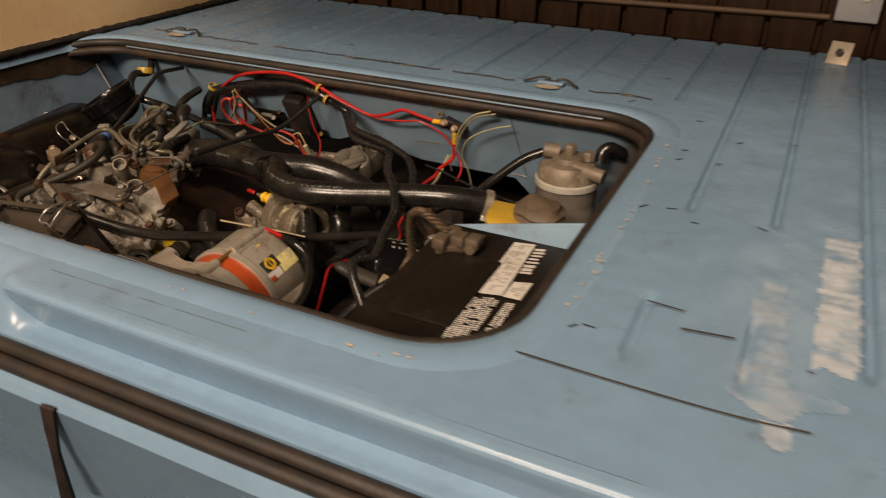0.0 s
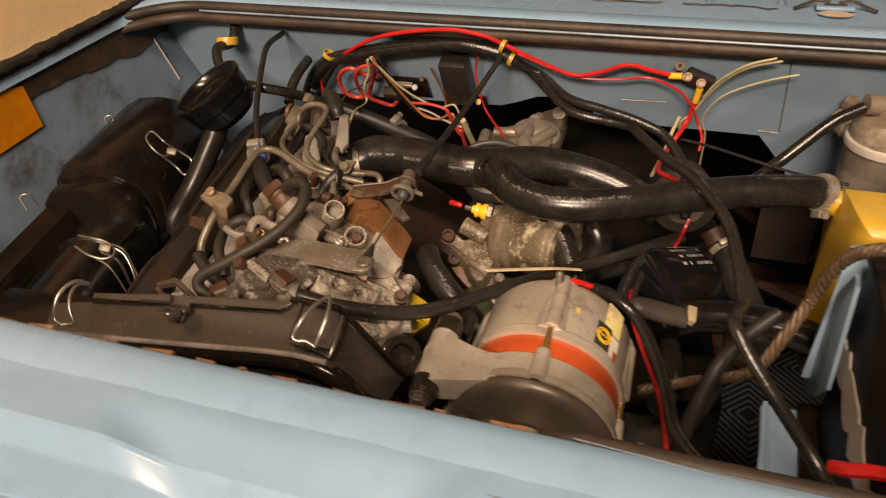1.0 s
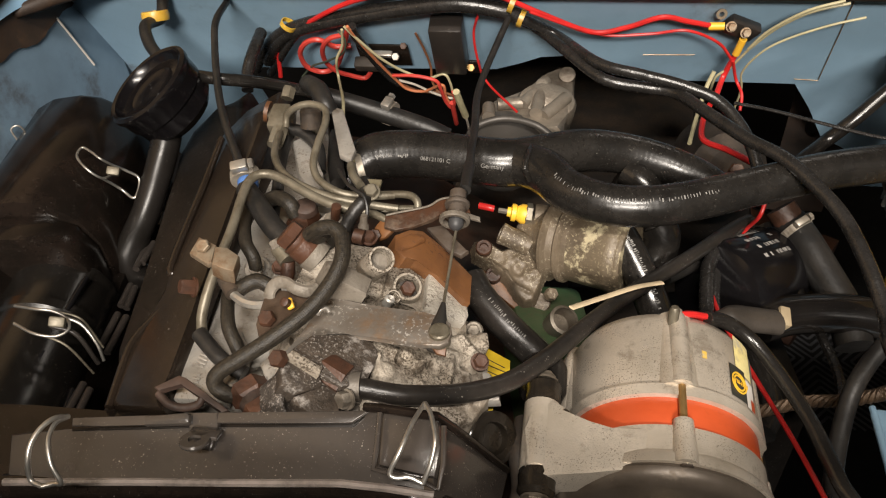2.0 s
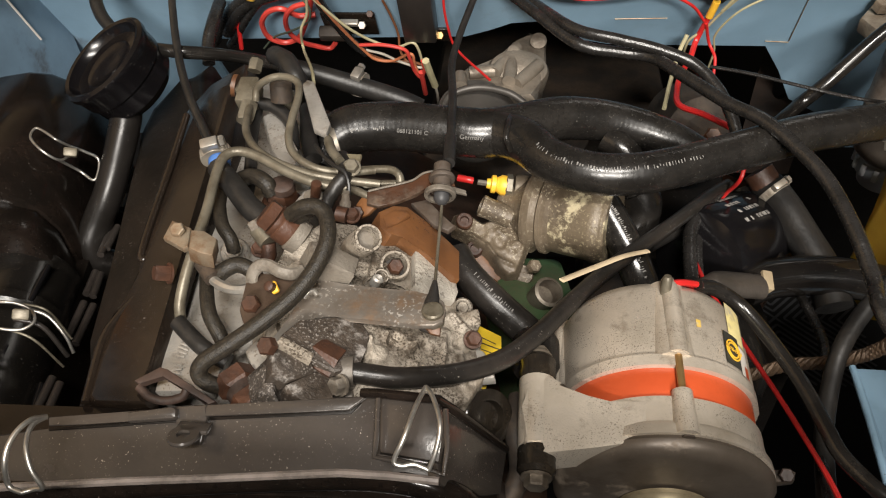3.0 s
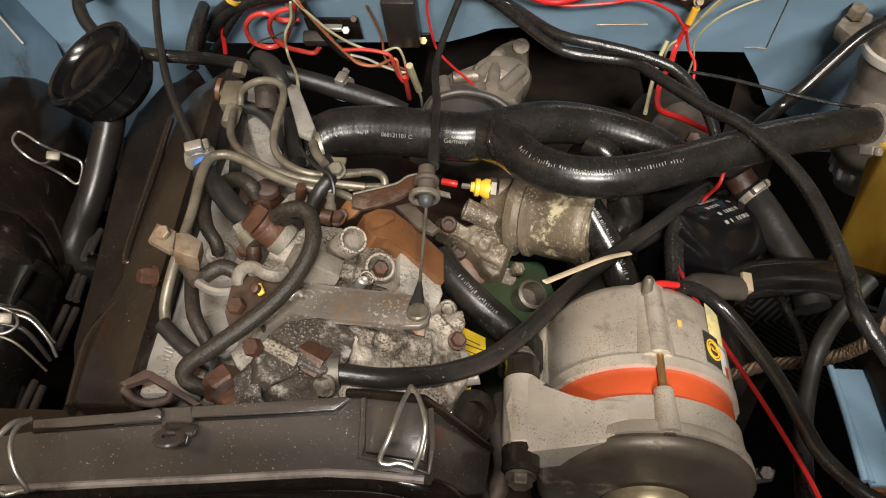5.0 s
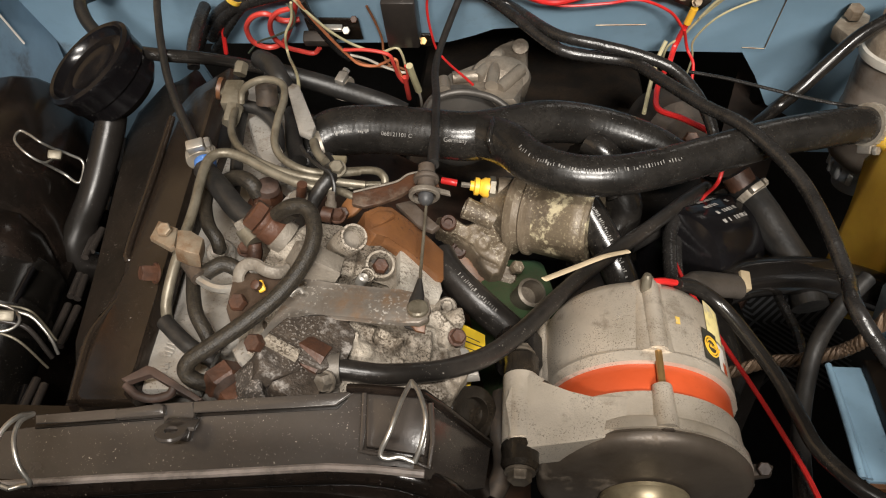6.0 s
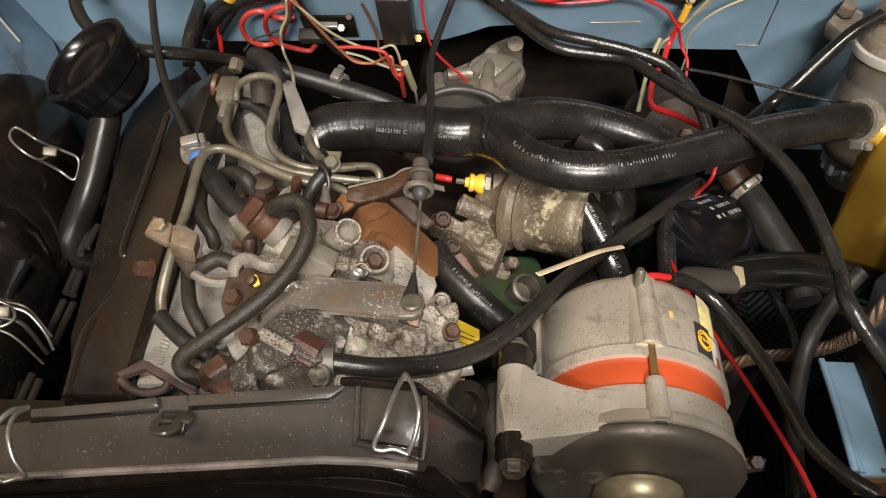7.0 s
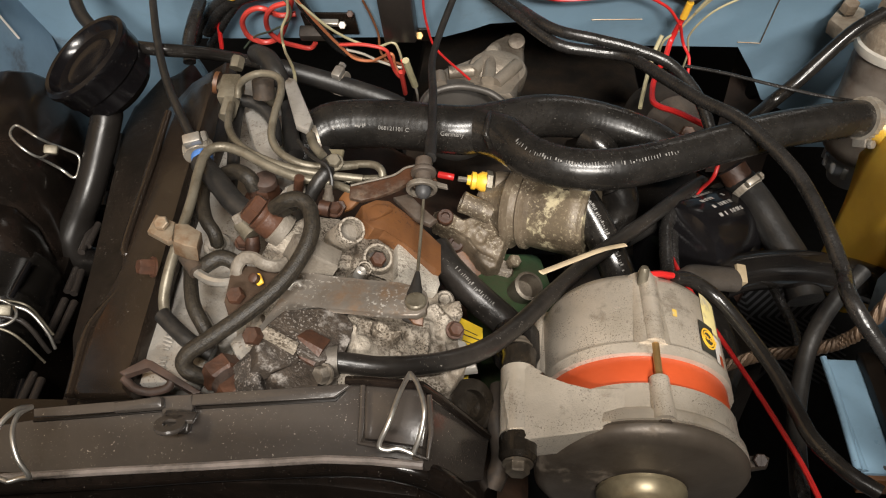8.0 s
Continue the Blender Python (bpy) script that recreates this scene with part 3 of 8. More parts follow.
wall("floor", (1.6, 1.9, 0.02), (0.0, 2.301, DECK - 0.02), WOOD, "dark floor further inside the van", "van floor")
wall("ground", (9, 9, 0.1), (0, 0, -0.05), MAT_FLOOR, "dark concrete garage floor under the van", "ground")
wall("wall_north", (9, 0.1, 3.3), (0, 4.5, 1.65), DARK_PAINT, "plain garage wall", "wall")
wall("wall_south", (9, 0.1, 3.3), (0, -4.5, 1.65), DARK_PAINT, "plain garage wall", "wall")
wall("wall_east", (0.1, 9, 3.3), (4.5, 0, 1.65), DARK_PAINT, "plain garage wall", "wall")
wall("wall_west", (0.1, 9, 3.3), (-4.5, 0, 1.65), DARK_PAINT, "plain garage wall", "wall")
wall("ceiling", (9, 9, 0.1), (0, 0, 3.35), DARK_PAINT, "plain garage ceiling", "ceiling")

bm = bmesh.new()
add_tube(bm, [(-0.737 + 0.0015 * noise.noise((3, k * 0.9, 0)), 0.36 + 0.006 * k, DECK + 0.003 + 0.0015 * noise.noise((0, k * 0.37, 0))) for k in range(165)], 0.0058, 10, curved=False)
for v in bm.verts:
    v.co += 0.0016 * Vector(noise.noise_vector(v.co * 160))
tagged(part("trim", bm, FUZZ), "black fuzzy edging along the side panel", "trim", kind="structure")

# dark slatted wooden partition behind the load floor
partition = thing("slatted_partition", "dark brown wooden slatted partition behind the load floor", "partition")
box("rail", (1.55, 0.02, 0.24), pose(0, 1.425, 1.06), WOOD, partition)
for k in range(20):
    box("slat", (0.068, 0.014, 0.24), pose(-0.73 + 0.076 * k, 1.402, 1.06, 0, 0, 0), WOOD, partition, bevel=0.004)



def plate(name, pts, depth, material, parent=None, label="", bevel=0.0015, add_to=None):
    """A flat slab whose upper face runs through the points and whose depth goes down along their normal."""
    p = [Vector(q) for q in pts]
    n = Vector((0, 0, 0))
    for a, b in zip(p, p[1:] + p[:1]):
        n += a.cross(b)
    n.normalize()
    if n.z < 0:
        n = -n
    mid = sum(p, Vector()) / len(p)
    p = [q - n * n.dot(q - mid) for q in p]
    bm = add_to or bmesh.new()
    top, low = [bm.verts.new(q) for q in p], [bm.verts.new(q - n * depth) for q in p]
    f, g = bm.faces.new(top), bm.faces.new(low[::-1])
    for i in range(len(p)):
        bm.faces.new((low[i], low[(i + 1) % len(p)], top[(i + 1) % len(p)], top[i]))
    if bevel:
        bmesh.ops.bevel(bm, geom=list({*f.edges, *g.edges}), offset=bevel, segments=2 if bevel < 0.01 else 5, affect="EDGES", profile=0.5)
    if add_to:
        return bm
    return part(name, bm, material, parent, label)


def clamp(name, p, along, r, parent, width=0.008, material=None, ribs=26):
    """A hose clip: a flat band with a screw box."""
    m = axes(p, along)
    bm = add_lathe(bmesh.new(), [(r, -width / 2), (r + 0.0012, -width / 2), (r + 0.0012, width / 2), (r, width / 2)], m, 28)
    for k in range(ribs):
        add_box(bm, (0.0006, 0.0009, width * 0.7), m @ Matrix.Rotation(2 * math.pi * k / ribs, 4, "Z") @ Matrix.Translation((r + 0.0013, 0, 0)), 0)
    ob = part(name, bm, material or BAND, parent, "bright steel hose clip")
    bm = add_box(bmesh.new(), (0.011, 0.007, width * 0.9), m @ Matrix.Translation((0, r + 0.003, 0)), 0.001)
    add_hex(bm, m @ Vector((0.0055, r + 0.004, 0)), m.to_3x3() @ Vector((1, 0, 0)), 0.0035, 0.004)
    part("screw", bm, material or BRIGHT, ob)
    return ob


def cable(name, label, pts, r, material, category="wire", group="", seg=8, per=8):
    return tagged(tube(name, pts, r, material, seg=seg, per=per), label, category, group)


# ---- engine block and head ----
engine = thing("engine_block", "oily engine block with a grey aluminium cylinder head", "engine")
TILTED = Matrix.Translation((-0.395, 0.70, 0.685)) @ Matrix.Rotation(radians(30), 4, "Y")
box("crankcase", (0.24, 0.34, 0.20), TILTED, SLUDGE, engine, "oily dark crankcase", bevel=0.012)
plate("cylinder_head", [(-0.475, 0.614, 0.868), (-0.478, 0.755, 0.868), (-0.483, 0.848, 0.868), (-0.455, 0.838, 0.868), (-0.430, 0.765, 0.868), (-0.408, 0.722, 0.868), (-0.416, 0.627, 0.868), (-0.408, 0.539, 0.868), (-0.461, 0.534, 0.868)], 0.05, ALU, engine, "grey cast aluminium cylinder head", bevel=0.004)
box("block_side", (0.06, 0.11, 0.10), pose(-0.262, 0.69, 0.725, 0, 12, 14), GREEN, engine, "green painted block side", bevel=0.008)
plate("stay", [(-0.409, 0.555, 0.884), (-0.405, 0.563, 0.884), (-0.391, 0.549, 0.884), (-0.377, 0.529, 0.884), (-0.387, 0.527, 0.884), (-0.396, 0.542, 0.884), (-0.403, 0.546, 0.884)], 0.006, ALU, engine, "grey cast bracket arch")
plate("lifting_tab", [(-0.433, 0.792, 0.9), (-0.422, 0.788, 0.9), (-0.399, 0.736, 0.9), (-0.399, 0.723, 0.9), (-0.409, 0.729, 0.9)], 0.005, ALU, engine, "pale aluminium tab")
plate("boss", [(-0.453, 0.754, 0.893), (-0.447, 0.762, 0.893), (-0.433, 0.745, 0.893), (-0.418, 0.715, 0.893), (-0.41, 0.693, 0.893), (-0.419, 0.692, 0.893), (-0.436, 0.714, 0.893)], 0.012, ALU, engine, "pale aluminium injector boss", bevel=0.004)
plate("deck_rib", [(-0.459, 0.576, 0.876), (-0.432, 0.584, 0.876), (-0.421, 0.568, 0.876), (-0.422, 0.535, 0.876), (-0.452, 0.533, 0.876)], 0.008, ALU, engine, "corroded pale head face", bevel=0.002)
for px in ((-0.396, 0.557, 0.886), (-0.375, 0.536, 0.884), (-0.416, 0.618, 0.895), (-0.367, 0.643, 0.9)):
    hex_bolt("bolt", px, (0.1, -0.3, 0.9), 0.0040, 0.005, RUST, engine, "rusty brown hex bolt", 0.005)

rnd = random.Random(31)
ea, eb = Vector((-0.448, 0.576, 0.877)), Vector((-0.443, 0.539, 0.877))
for k in range(15):
    p = ea.lerp(eb, k / 14)
    if k not in (4, 9):
        box("cast_mark", (rnd.uniform(0.003, 0.0065), 0.0012 + 0.0006 * rnd.random(), 0.0005), Matrix.Translation(p) @ Matrix.Rotation(radians(-14 + rnd.uniform(-8, 8)), 4, "Z"), ALU, engine, bevel=0.0003)

# ---- valve cover ----
cover = thing("valve_cover", "long black-brown painted steel valve cover along the engine", "engine cover")
plate("shell", [(-0.52, 0.818, 0.885), (-0.486, 0.832, 0.885), (-0.476, 0.796, 0.885), (-0.477, 0.759, 0.885), (-0.471, 0.687, 0.882), (-0.467, 0.626, 0.88), (-0.46, 0.551, 0.876), (-0.456, 0.526, 0.876), (-0.506, 0.537, 0.85), (-0.511, 0.575, 0.852), (-0.511, 0.601, 0.854), (-0.496, 0.609, 0.858), (-0.505, 0.632, 0.858), (-0.508, 0.65, 0.86), (-0.523, 0.723, 0.866), (-0.533, 0.791, 0.872)], 0.05, BLACK_PAINT, cover, bevel=0.005)
plate("raised_panel", [(-0.506, 0.788, 0.894), (-0.482, 0.789, 0.894), (-0.477, 0.739, 0.894), (-0.471, 0.67, 0.891), (-0.465, 0.613, 0.889), (-0.458, 0.544, 0.885), (-0.454, 0.522, 0.885), (-0.491, 0.531, 0.865), (-0.498, 0.569, 0.867), (-0.496, 0.585, 0.869), (-0.486, 0.607, 0.873), (-0.492, 0.627, 0.874), (-0.498, 0.634, 0.875), (-0.505, 0.703, 0.882), (-0.512, 0.76, 0.888)], 0.014, BLACK_PAINT, cover, bevel=0.0035)
tube("ridge", [(-0.511, 0.759, 0.888), (-0.505, 0.702, 0.882), (-0.498, 0.633, 0.876), (-0.492, 0.626, 0.874), (-0.486, 0.606, 0.874), (-0.495, 0.585, 0.87), (-0.498, 0.569, 0.868), (-0.491, 0.53, 0.866)], 0.0026, BLACK_PAINT, cover, per=6)
plate("flank", [(-0.5385, 0.8774, 0.862), (-0.5507, 0.8487, 0.858), (-0.5799, 0.8279, 0.852), (-0.5794, 0.7946, 0.848), (-0.558, 0.7323, 0.842), (-0.541, 0.6555, 0.836), (-0.5303, 0.5954, 0.832), (-0.5186, 0.5436, 0.83), (-0.4631, 0.5364, 0.845), (-0.4721, 0.601, 0.85), (-0.4991, 0.7316, 0.86)], 0.07, GRIMY_BLACK, cover, bevel=0.010)
hex_bolt("cover_bolt", (-0.463, 0.6, 0.892), (-0.7, -0.5, 0.5), 0.0048, 0.009, RUST, cover, "rusty bolt with a pale washer", 0.006)

# ---- air cleaner ----
cleaner = thing("air_cleaner", "black air cleaner housing held by wire clips", "air filter")
# its long axis leans a little towards the side wall
SIDE, LONG = Vector((0.98, 0.2, 0)), Vector((-0.2, 0.98, 0))


def along_cleaner(y, s=0.0, z=0.0):
    """A frame on the housing: s across, z up, its own z running forwards."""
    p = Vector((-0.667, 0.77, 0)) + LONG * ((y - 0.77) / 0.98) + SIDE * s + Vector((0, 0, z))
    return Matrix.Translation(p) @ Matrix((SIDE, Vector((0, 0, 1)), LONG)).transposed().to_4x4()


prism("lid", [(-0.050, 0.76), (-0.052, 0.838), (-0.048, 0.852), (-0.038, 0.864), (-0.022, 0.8715), (0.0, 0.873), (0.018, 0.869), (0.034, 0.858), (0.044, 0.844), (0.050, 0.826), (0.052, 0.76)], 0.160, along_cleaner(0.690), GLOSS_BLACK, cleaner, bevel=0.010)
prism("lid_step", [(-0.046, 0.76), (-0.046, 0.842), (-0.036, 0.854), (-0.010, 0.860), (0.020, 0.857), (0.038, 0.846), (0.046, 0.826), (0.047, 0.76)], 0.030, along_cleaner(0.664), GLOSS_BLACK, cleaner, bevel=0.004)
prism("lower_shell", [(-0.050, 0.66), (-0.050, 0.830), (-0.040, 0.842), (-0.020, 0.838), (0.0, 0.80), (0.054, 0.79), (0.060, 0.66)], 0.43, along_cleaner(0.42), GLOSS_BLACK, cleaner, bevel=0.006)
lathe("drum", [(0.034, -0.002), (0.0390, 0.0), (0.0400, 0.003), (0.0390, 0.006), (0.0385, 0.010), (0.0385, 0.040), (0.0405, 0.042), (0.0405, 0.050), (0.0385, 0.052), (0.0385, 0.23), (0.030, 0.235)], along_cleaner(0.672, 0.016, 0.795) @ Matrix.Rotation(math.pi, 4, "X"), DRUM, cleaner, "glossy black round duct", seg=48)
for p in ((-0.732, 0.806, 0.842), (-0.6985, 0.643, 0.842)):
    x, y, z = p
    tube("wire_hook", [p, (x - 0.003, y + 0.001, z + 0.013), (x + 0.003, y + 0.005, z + 0.015), (x + 0.004, y + 0.010, z)], 0.0009, BRIGHT, cleaner, "small bright wire hook", per=6)
for a, b in (((-0.5962, 0.6646, 0.825), (-0.595, 0.6336, 0.823)), ((-0.5911, 0.596, 0.823), (-0.5838, 0.5541, 0.822)), ((-0.5717, 0.5843, 0.8), (-0.567, 0.5627, 0.8))):
    tube("lid_edge", [a, b], 0.0022, CUP, cleaner, curved=False)
for k, (a, b) in enumerate((((-0.584, 0.734, 0.8), (-0.582, 0.709, 0.8)), ((-0.588, 0.73, 0.8), (-0.584, 0.702, 0.8)), ((-0.588, 0.694, 0.79), (-0.585, 0.671, 0.79)), ((-0.583, 0.692, 0.79), (-0.579, 0.669, 0.79)), ((-0.583, 0.663, 0.79), (-0.58, 0.63, 0.79)), ((-0.575, 0.661, 0.79), (-0.572, 0.625, 0.79)), ((-0.567, 0.59, 0.8), (-0.565, 0.56, 0.8)), ((-0.56, 0.586, 0.8), (-0.557, 0.559, 0.8)), ((-0.592, 0.771, 0.8), (-0.588, 0.754, 0.8)))):
    tube("housing_rib", [a, b], 0.0028, BLACK_PLASTIC, cleaner, curved=False)


def wire_clip(pts_loop, pts_arm, knot, parent):
    ob = tube("wire_clip", pts_loop, 0.0010, WIRE, parent, "bright steel wire spring clip", per=6)
    tube("arm", pts_arm, 0.0011, WIRE, ob, per=6)
    bm = add_box(bmesh.new(), (0.010, 0.007, 0.006), axes(knot, (0.4, -0.6, 0.7)), 0.0015)
    part("hinge", bm, STEEL, ob)
    return ob


wire_clip([(-0.6121, 0.7552, 0.852), (-0.6124, 0.7421, 0.858), (-0.6207, 0.7403, 0.868), (-0.6325, 0.7501, 0.872), (-0.6323, 0.7591, 0.874), (-0.6255, 0.7578, 0.872), (-0.6156, 0.7536, 0.868), (-0.6111, 0.7589, 0.858)], [(-0.6111, 0.7589, 0.858), (-0.6037, 0.7628, 0.85), (-0.5966, 0.7635, 0.842), (-0.5966, 0.7491, 0.834), (-0.6082, 0.7523, 0.84), (-0.6145, 0.7446, 0.856)], (-0.6096, 0.7543, 0.856), cleaner)
wire_clip([(-0.6081, 0.6106, 0.85), (-0.5904, 0.6076, 0.852), (-0.5795, 0.6089, 0.85), (-0.5704, 0.6074, 0.846), (-0.565, 0.6001, 0.844), (-0.5703, 0.5931, 0.844), (-0.5823, 0.5905, 0.848), (-0.5991, 0.5958, 0.85)], [(-0.5704, 0.6074, 0.846), (-0.5615, 0.6077, 0.84), (-0.5528, 0.6026, 0.828), (-0.5502, 0.5986, 0.816)], (-0.5707, 0.6, 0.85), cleaner)
for k, (a, b, c) in enumerate((((-0.5814, 0.6106, 0.848), (-0.5647, 0.6123, 0.84), (-0.5549, 0.608, 0.818)), ((-0.5788, 0.6014, 0.844), (-0.5643, 0.6024, 0.836), (-0.5557, 0.5985, 0.812)), ((-0.58, 0.5933, 0.844), (-0.5649, 0.5921, 0.836), (-0.5547, 0.5903, 0.812)))):
    tube("retaining_wire", [a, b, c], 0.0008 + 0.0008 * (k == 1), STEEL if k != 1 else BLACK_PLASTIC, cleaner)

# ---- breather cup and intake hose ----
inlet = thing("intake_snorkel", "glossy black rubber cup on a curved intake hose", "hose")
CUP_SIZE = Matrix.Scale(0.90, 4)
SNORKEL_CUP = mat("dull_black_rubber", (0.005, 0.0045, 0.005), 0.20, spec=0.30, scale=40, rough_var=0.10, bump=0.25, bump_scale=60, speck=(0.12, 0.11, 0.10), speck_scale=700, speck_level=0.70)
cap_m = axes((-0.5839, 0.8024, 0.905), (-0.43, -0.25, 0.87))
lathe("cup", [(0.018, -0.044), (0.030, -0.040), (0.038, -0.032), (0.039, -0.018), (0.041, -0.016), (0.042, -0.004), (0.044, 0.0), (0.044, 0.004), (0.041, 0.006), (0.038, 0.005), (0.0365, 0.001), (0.034, -0.002), (0.026, -0.0030), (0.024, -0.0022), (0.022, -0.0030), (0.010, -0.0026), (0, -0.0024)], cap_m @ CUP_SIZE, SNORKEL_CUP, inlet, seg=40)
tube("hose", [(-0.5725, 0.789, 0.88), (-0.5746, 0.7862, 0.868), (-0.5766, 0.7732, 0.856), (-0.5801, 0.7578, 0.842), (-0.5863, 0.742, 0.825), (-0.5956, 0.73, 0.808), (-0.6014, 0.7205, 0.795), (-0.6003, 0.7163, 0.782), (-0.5895, 0.7188, 0.77)], 0.0145, SNORKEL, inlet, seg=24, radii=[0.0112, 0.0116, 0.0114, 0.0110, 0.0110, 0.0114, 0.0120, 0.0120, 0.012])

# ---- timing belt cover ----
belt = thing("timing_belt_cover", "dusty black plastic timing belt cover held by wire clips", "engine cover")
plate("shell", [(-0.52, 0.495, 0.888), (-0.486, 0.5, 0.89), (-0.43, 0.505, 0.893), (-0.404, 0.509, 0.895), (-0.345, 0.511, 0.9), (-0.34, 0.517, 0.903), (-0.332, 0.519, 0.905), (-0.302, 0.514, 0.908), (-0.301, 0.484, 0.893), (-0.323, 0.486, 0.892), (-0.346, 0.487, 0.889), (-0.398, 0.483, 0.885), (-0.446, 0.48, 0.88), (-0.513, 0.474, 0.878)], 0.012, COVER, belt, bevel=0.0012)
plate("end_panel", [(-0.304, 0.515, 0.908), (-0.274, 0.532, 0.842), (-0.275, 0.506, 0.845), (-0.292, 0.484, 0.88), (-0.303, 0.484, 0.893)], 0.008, COVER, belt, bevel=0.0015)
tube("front_roll", [(-0.516, 0.475, 0.872), (-0.449, 0.482, 0.874), (-0.401, 0.486, 0.878), (-0.347, 0.489, 0.883), (-0.324, 0.488, 0.886), (-0.308, 0.486, 0.886), (-0.293, 0.485, 0.878), (-0.283, 0.487, 0.86)], 0.0062, GLOSS_BLACK, belt, "glossy rounded front edge", seg=14)
prism("skirt", [(-0.60, 0.66), (-0.60, 0.858), (-0.54, 0.862), (-0.35, 0.872), (-0.305, 0.866), (-0.278, 0.83), (-0.268, 0.80), (-0.268, 0.66)], 0.045, upright(0.484), GLOSS_BLACK, belt, bevel=0.003)
plate("rear_rail", [(-0.4087, 0.5085, 0.9041), (-0.3725, 0.5107, 0.9071), (-0.3373, 0.5134, 0.9103), (-0.3356, 0.5127, 0.9101), (-0.3425, 0.5078, 0.9074), (-0.3756, 0.5058, 0.9047), (-0.4083, 0.5038, 0.9019)], 0.0020, COVER, belt, bevel=0.0006)
plate("rear_rail", [(-0.4842, 0.5018, 0.8967), (-0.4468, 0.5048, 0.9002), (-0.4228, 0.5072, 0.9027), (-0.4218, 0.503, 0.9008), (-0.4458, 0.5008, 0.8985), (-0.4647, 0.4992, 0.8967), (-0.483, 0.498, 0.8951)], 0.0020, COVER, belt, bevel=0.0006)
tube("seam_lip", [(-0.338, 0.516, 0.909), (-0.33, 0.515, 0.911), (-0.303, 0.512, 0.913), (-0.297, 0.517, 0.898), (-0.286, 0.525, 0.871), (-0.274, 0.531, 0.845)], 0.0022, GLOSS_BLACK, belt, curved=False)
# Black strips laid in for the shade gap beneath the rails.
for strip in ([(-0.4862, 0.5002, 0.8901), (-0.4241, 0.5051, 0.8958), (-0.4238, 0.5041, 0.8954), (-0.4564, 0.5013, 0.8923), (-0.4859, 0.499, 0.8896)], [(-0.4104, 0.5064, 0.8972), (-0.3437, 0.5105, 0.9028), (-0.3396, 0.514, 0.9046), (-0.3385, 0.5135, 0.9045), (-0.3427, 0.5093, 0.9023), (-0.4101, 0.5052, 0.8966)]):
    plate("rail_shade", strip, 0.004, GRIMY_BLACK, belt, "black strip standing in for the shade under the rail", bevel=0.0002)
plate("clip_seat", [(-0.4447, 0.5031, 0.9029), (-0.4236, 0.5059, 0.9053), (-0.4215, 0.505, 0.905), (-0.4208, 0.5017, 0.9036), (-0.4225, 0.5008, 0.9031), (-0.4437, 0.4991, 0.9011)], 0.006, COVER, belt, bevel=0.0016)
lug = axes((-0.414, 0.493, 0.904), (0.0, 0.36, 0.93))
part("lug", add_lathe(add_box(bmesh.new(), (0.015, 0.007, 0.0022), lug @ Matrix.Translation((0.002, 0.006, -0.0011)), 0.0006), [(0.0030, -0.0022), (0.0068, -0.0022), (0.0072, -0.0011), (0.0068, 0.0), (0.0030, 0.0), (0.0030, -0.0022)], lug, 24), COVER, belt)
plate("lug_web", [(-0.4241, 0.5076, 0.9024), (-0.4085, 0.5087, 0.9038), (-0.4082, 0.5033, 0.9014), (-0.4087, 0.4958, 0.8935), (-0.41, 0.4945, 0.8928), (-0.416, 0.4948, 0.8927), (-0.4218, 0.4988, 0.8967)], 0.0075, COVER, belt, bevel=0.0010)
plate("pocket", [(-0.331, 0.516, 0.908), (-0.303, 0.514, 0.911), (-0.3, 0.501, 0.906), (-0.301, 0.489, 0.9), (-0.328, 0.493, 0.898)], 0.010, COVER, belt, bevel=0.0025)
tube("pocket_lip", [(-0.33, 0.513, 0.91), (-0.329, 0.5, 0.905), (-0.329, 0.49, 0.9), (-0.32, 0.489, 0.9), (-0.307, 0.487, 0.9), (-0.299, 0.485, 0.898), (-0.298, 0.494, 0.904), (-0.3, 0.51, 0.909)], 0.0013, COVER, belt, "raised lip of the clip pocket", seg=8, curved=False)
# Highlight along the cover's front edge put into the bead's pale colour.
tube("front_bead", [(-0.511, 0.473, 0.88), (-0.446, 0.48, 0.882), (-0.398, 0.483, 0.886), (-0.345, 0.487, 0.89), (-0.323, 0.485, 0.894), (-0.301, 0.484, 0.894)], 0.0019, mat("highlit_cover_edge", (0.25, 0.215, 0.195), 0.34, color2=(0.10, 0.086, 0.075), scale=60), belt, "pale bead along the front edge, highlight put in its colour", seg=8, curved=False)
loop_a = [(-0.308, 0.512, 0.922), (-0.311, 0.5, 0.924), (-0.314, 0.487, 0.922), (-0.318, 0.481, 0.914), (-0.315, 0.48, 0.912), (-0.31, 0.481, 0.912), (-0.304, 0.48, 0.91)]
loop_b = [(-0.304, 0.48, 0.91), (-0.301, 0.485, 0.918), (-0.3, 0.493, 0.924), (-0.304, 0.505, 0.924), (-0.308, 0.512, 0.922)]
clip = tube("wire_clip", loop_a, 0.0011, WIRE, belt, "bright steel wire spring clip", per=6)
tube("arm", loop_b, 0.0011, WIRE, clip, per=6)
clip = tube("wire_clip", [(-0.471, 0.49, 0.916), (-0.473, 0.484, 0.922), (-0.476, 0.476, 0.922), (-0.477, 0.468, 0.918), (-0.477, 0.462, 0.908), (-0.471, 0.46, 0.906)], 0.0012, WIRE, belt, "bright steel wire spring clip", per=6)
tube("arm", [(-0.471, 0.46, 0.906), (-0.466, 0.462, 0.906), (-0.462, 0.462, 0.908), (-0.466, 0.466, 0.915), (-0.47, 0.474, 0.92), (-0.472, 0.483, 0.92), (-0.471, 0.49, 0.916)], 0.0011, WIRE, clip, per=6)

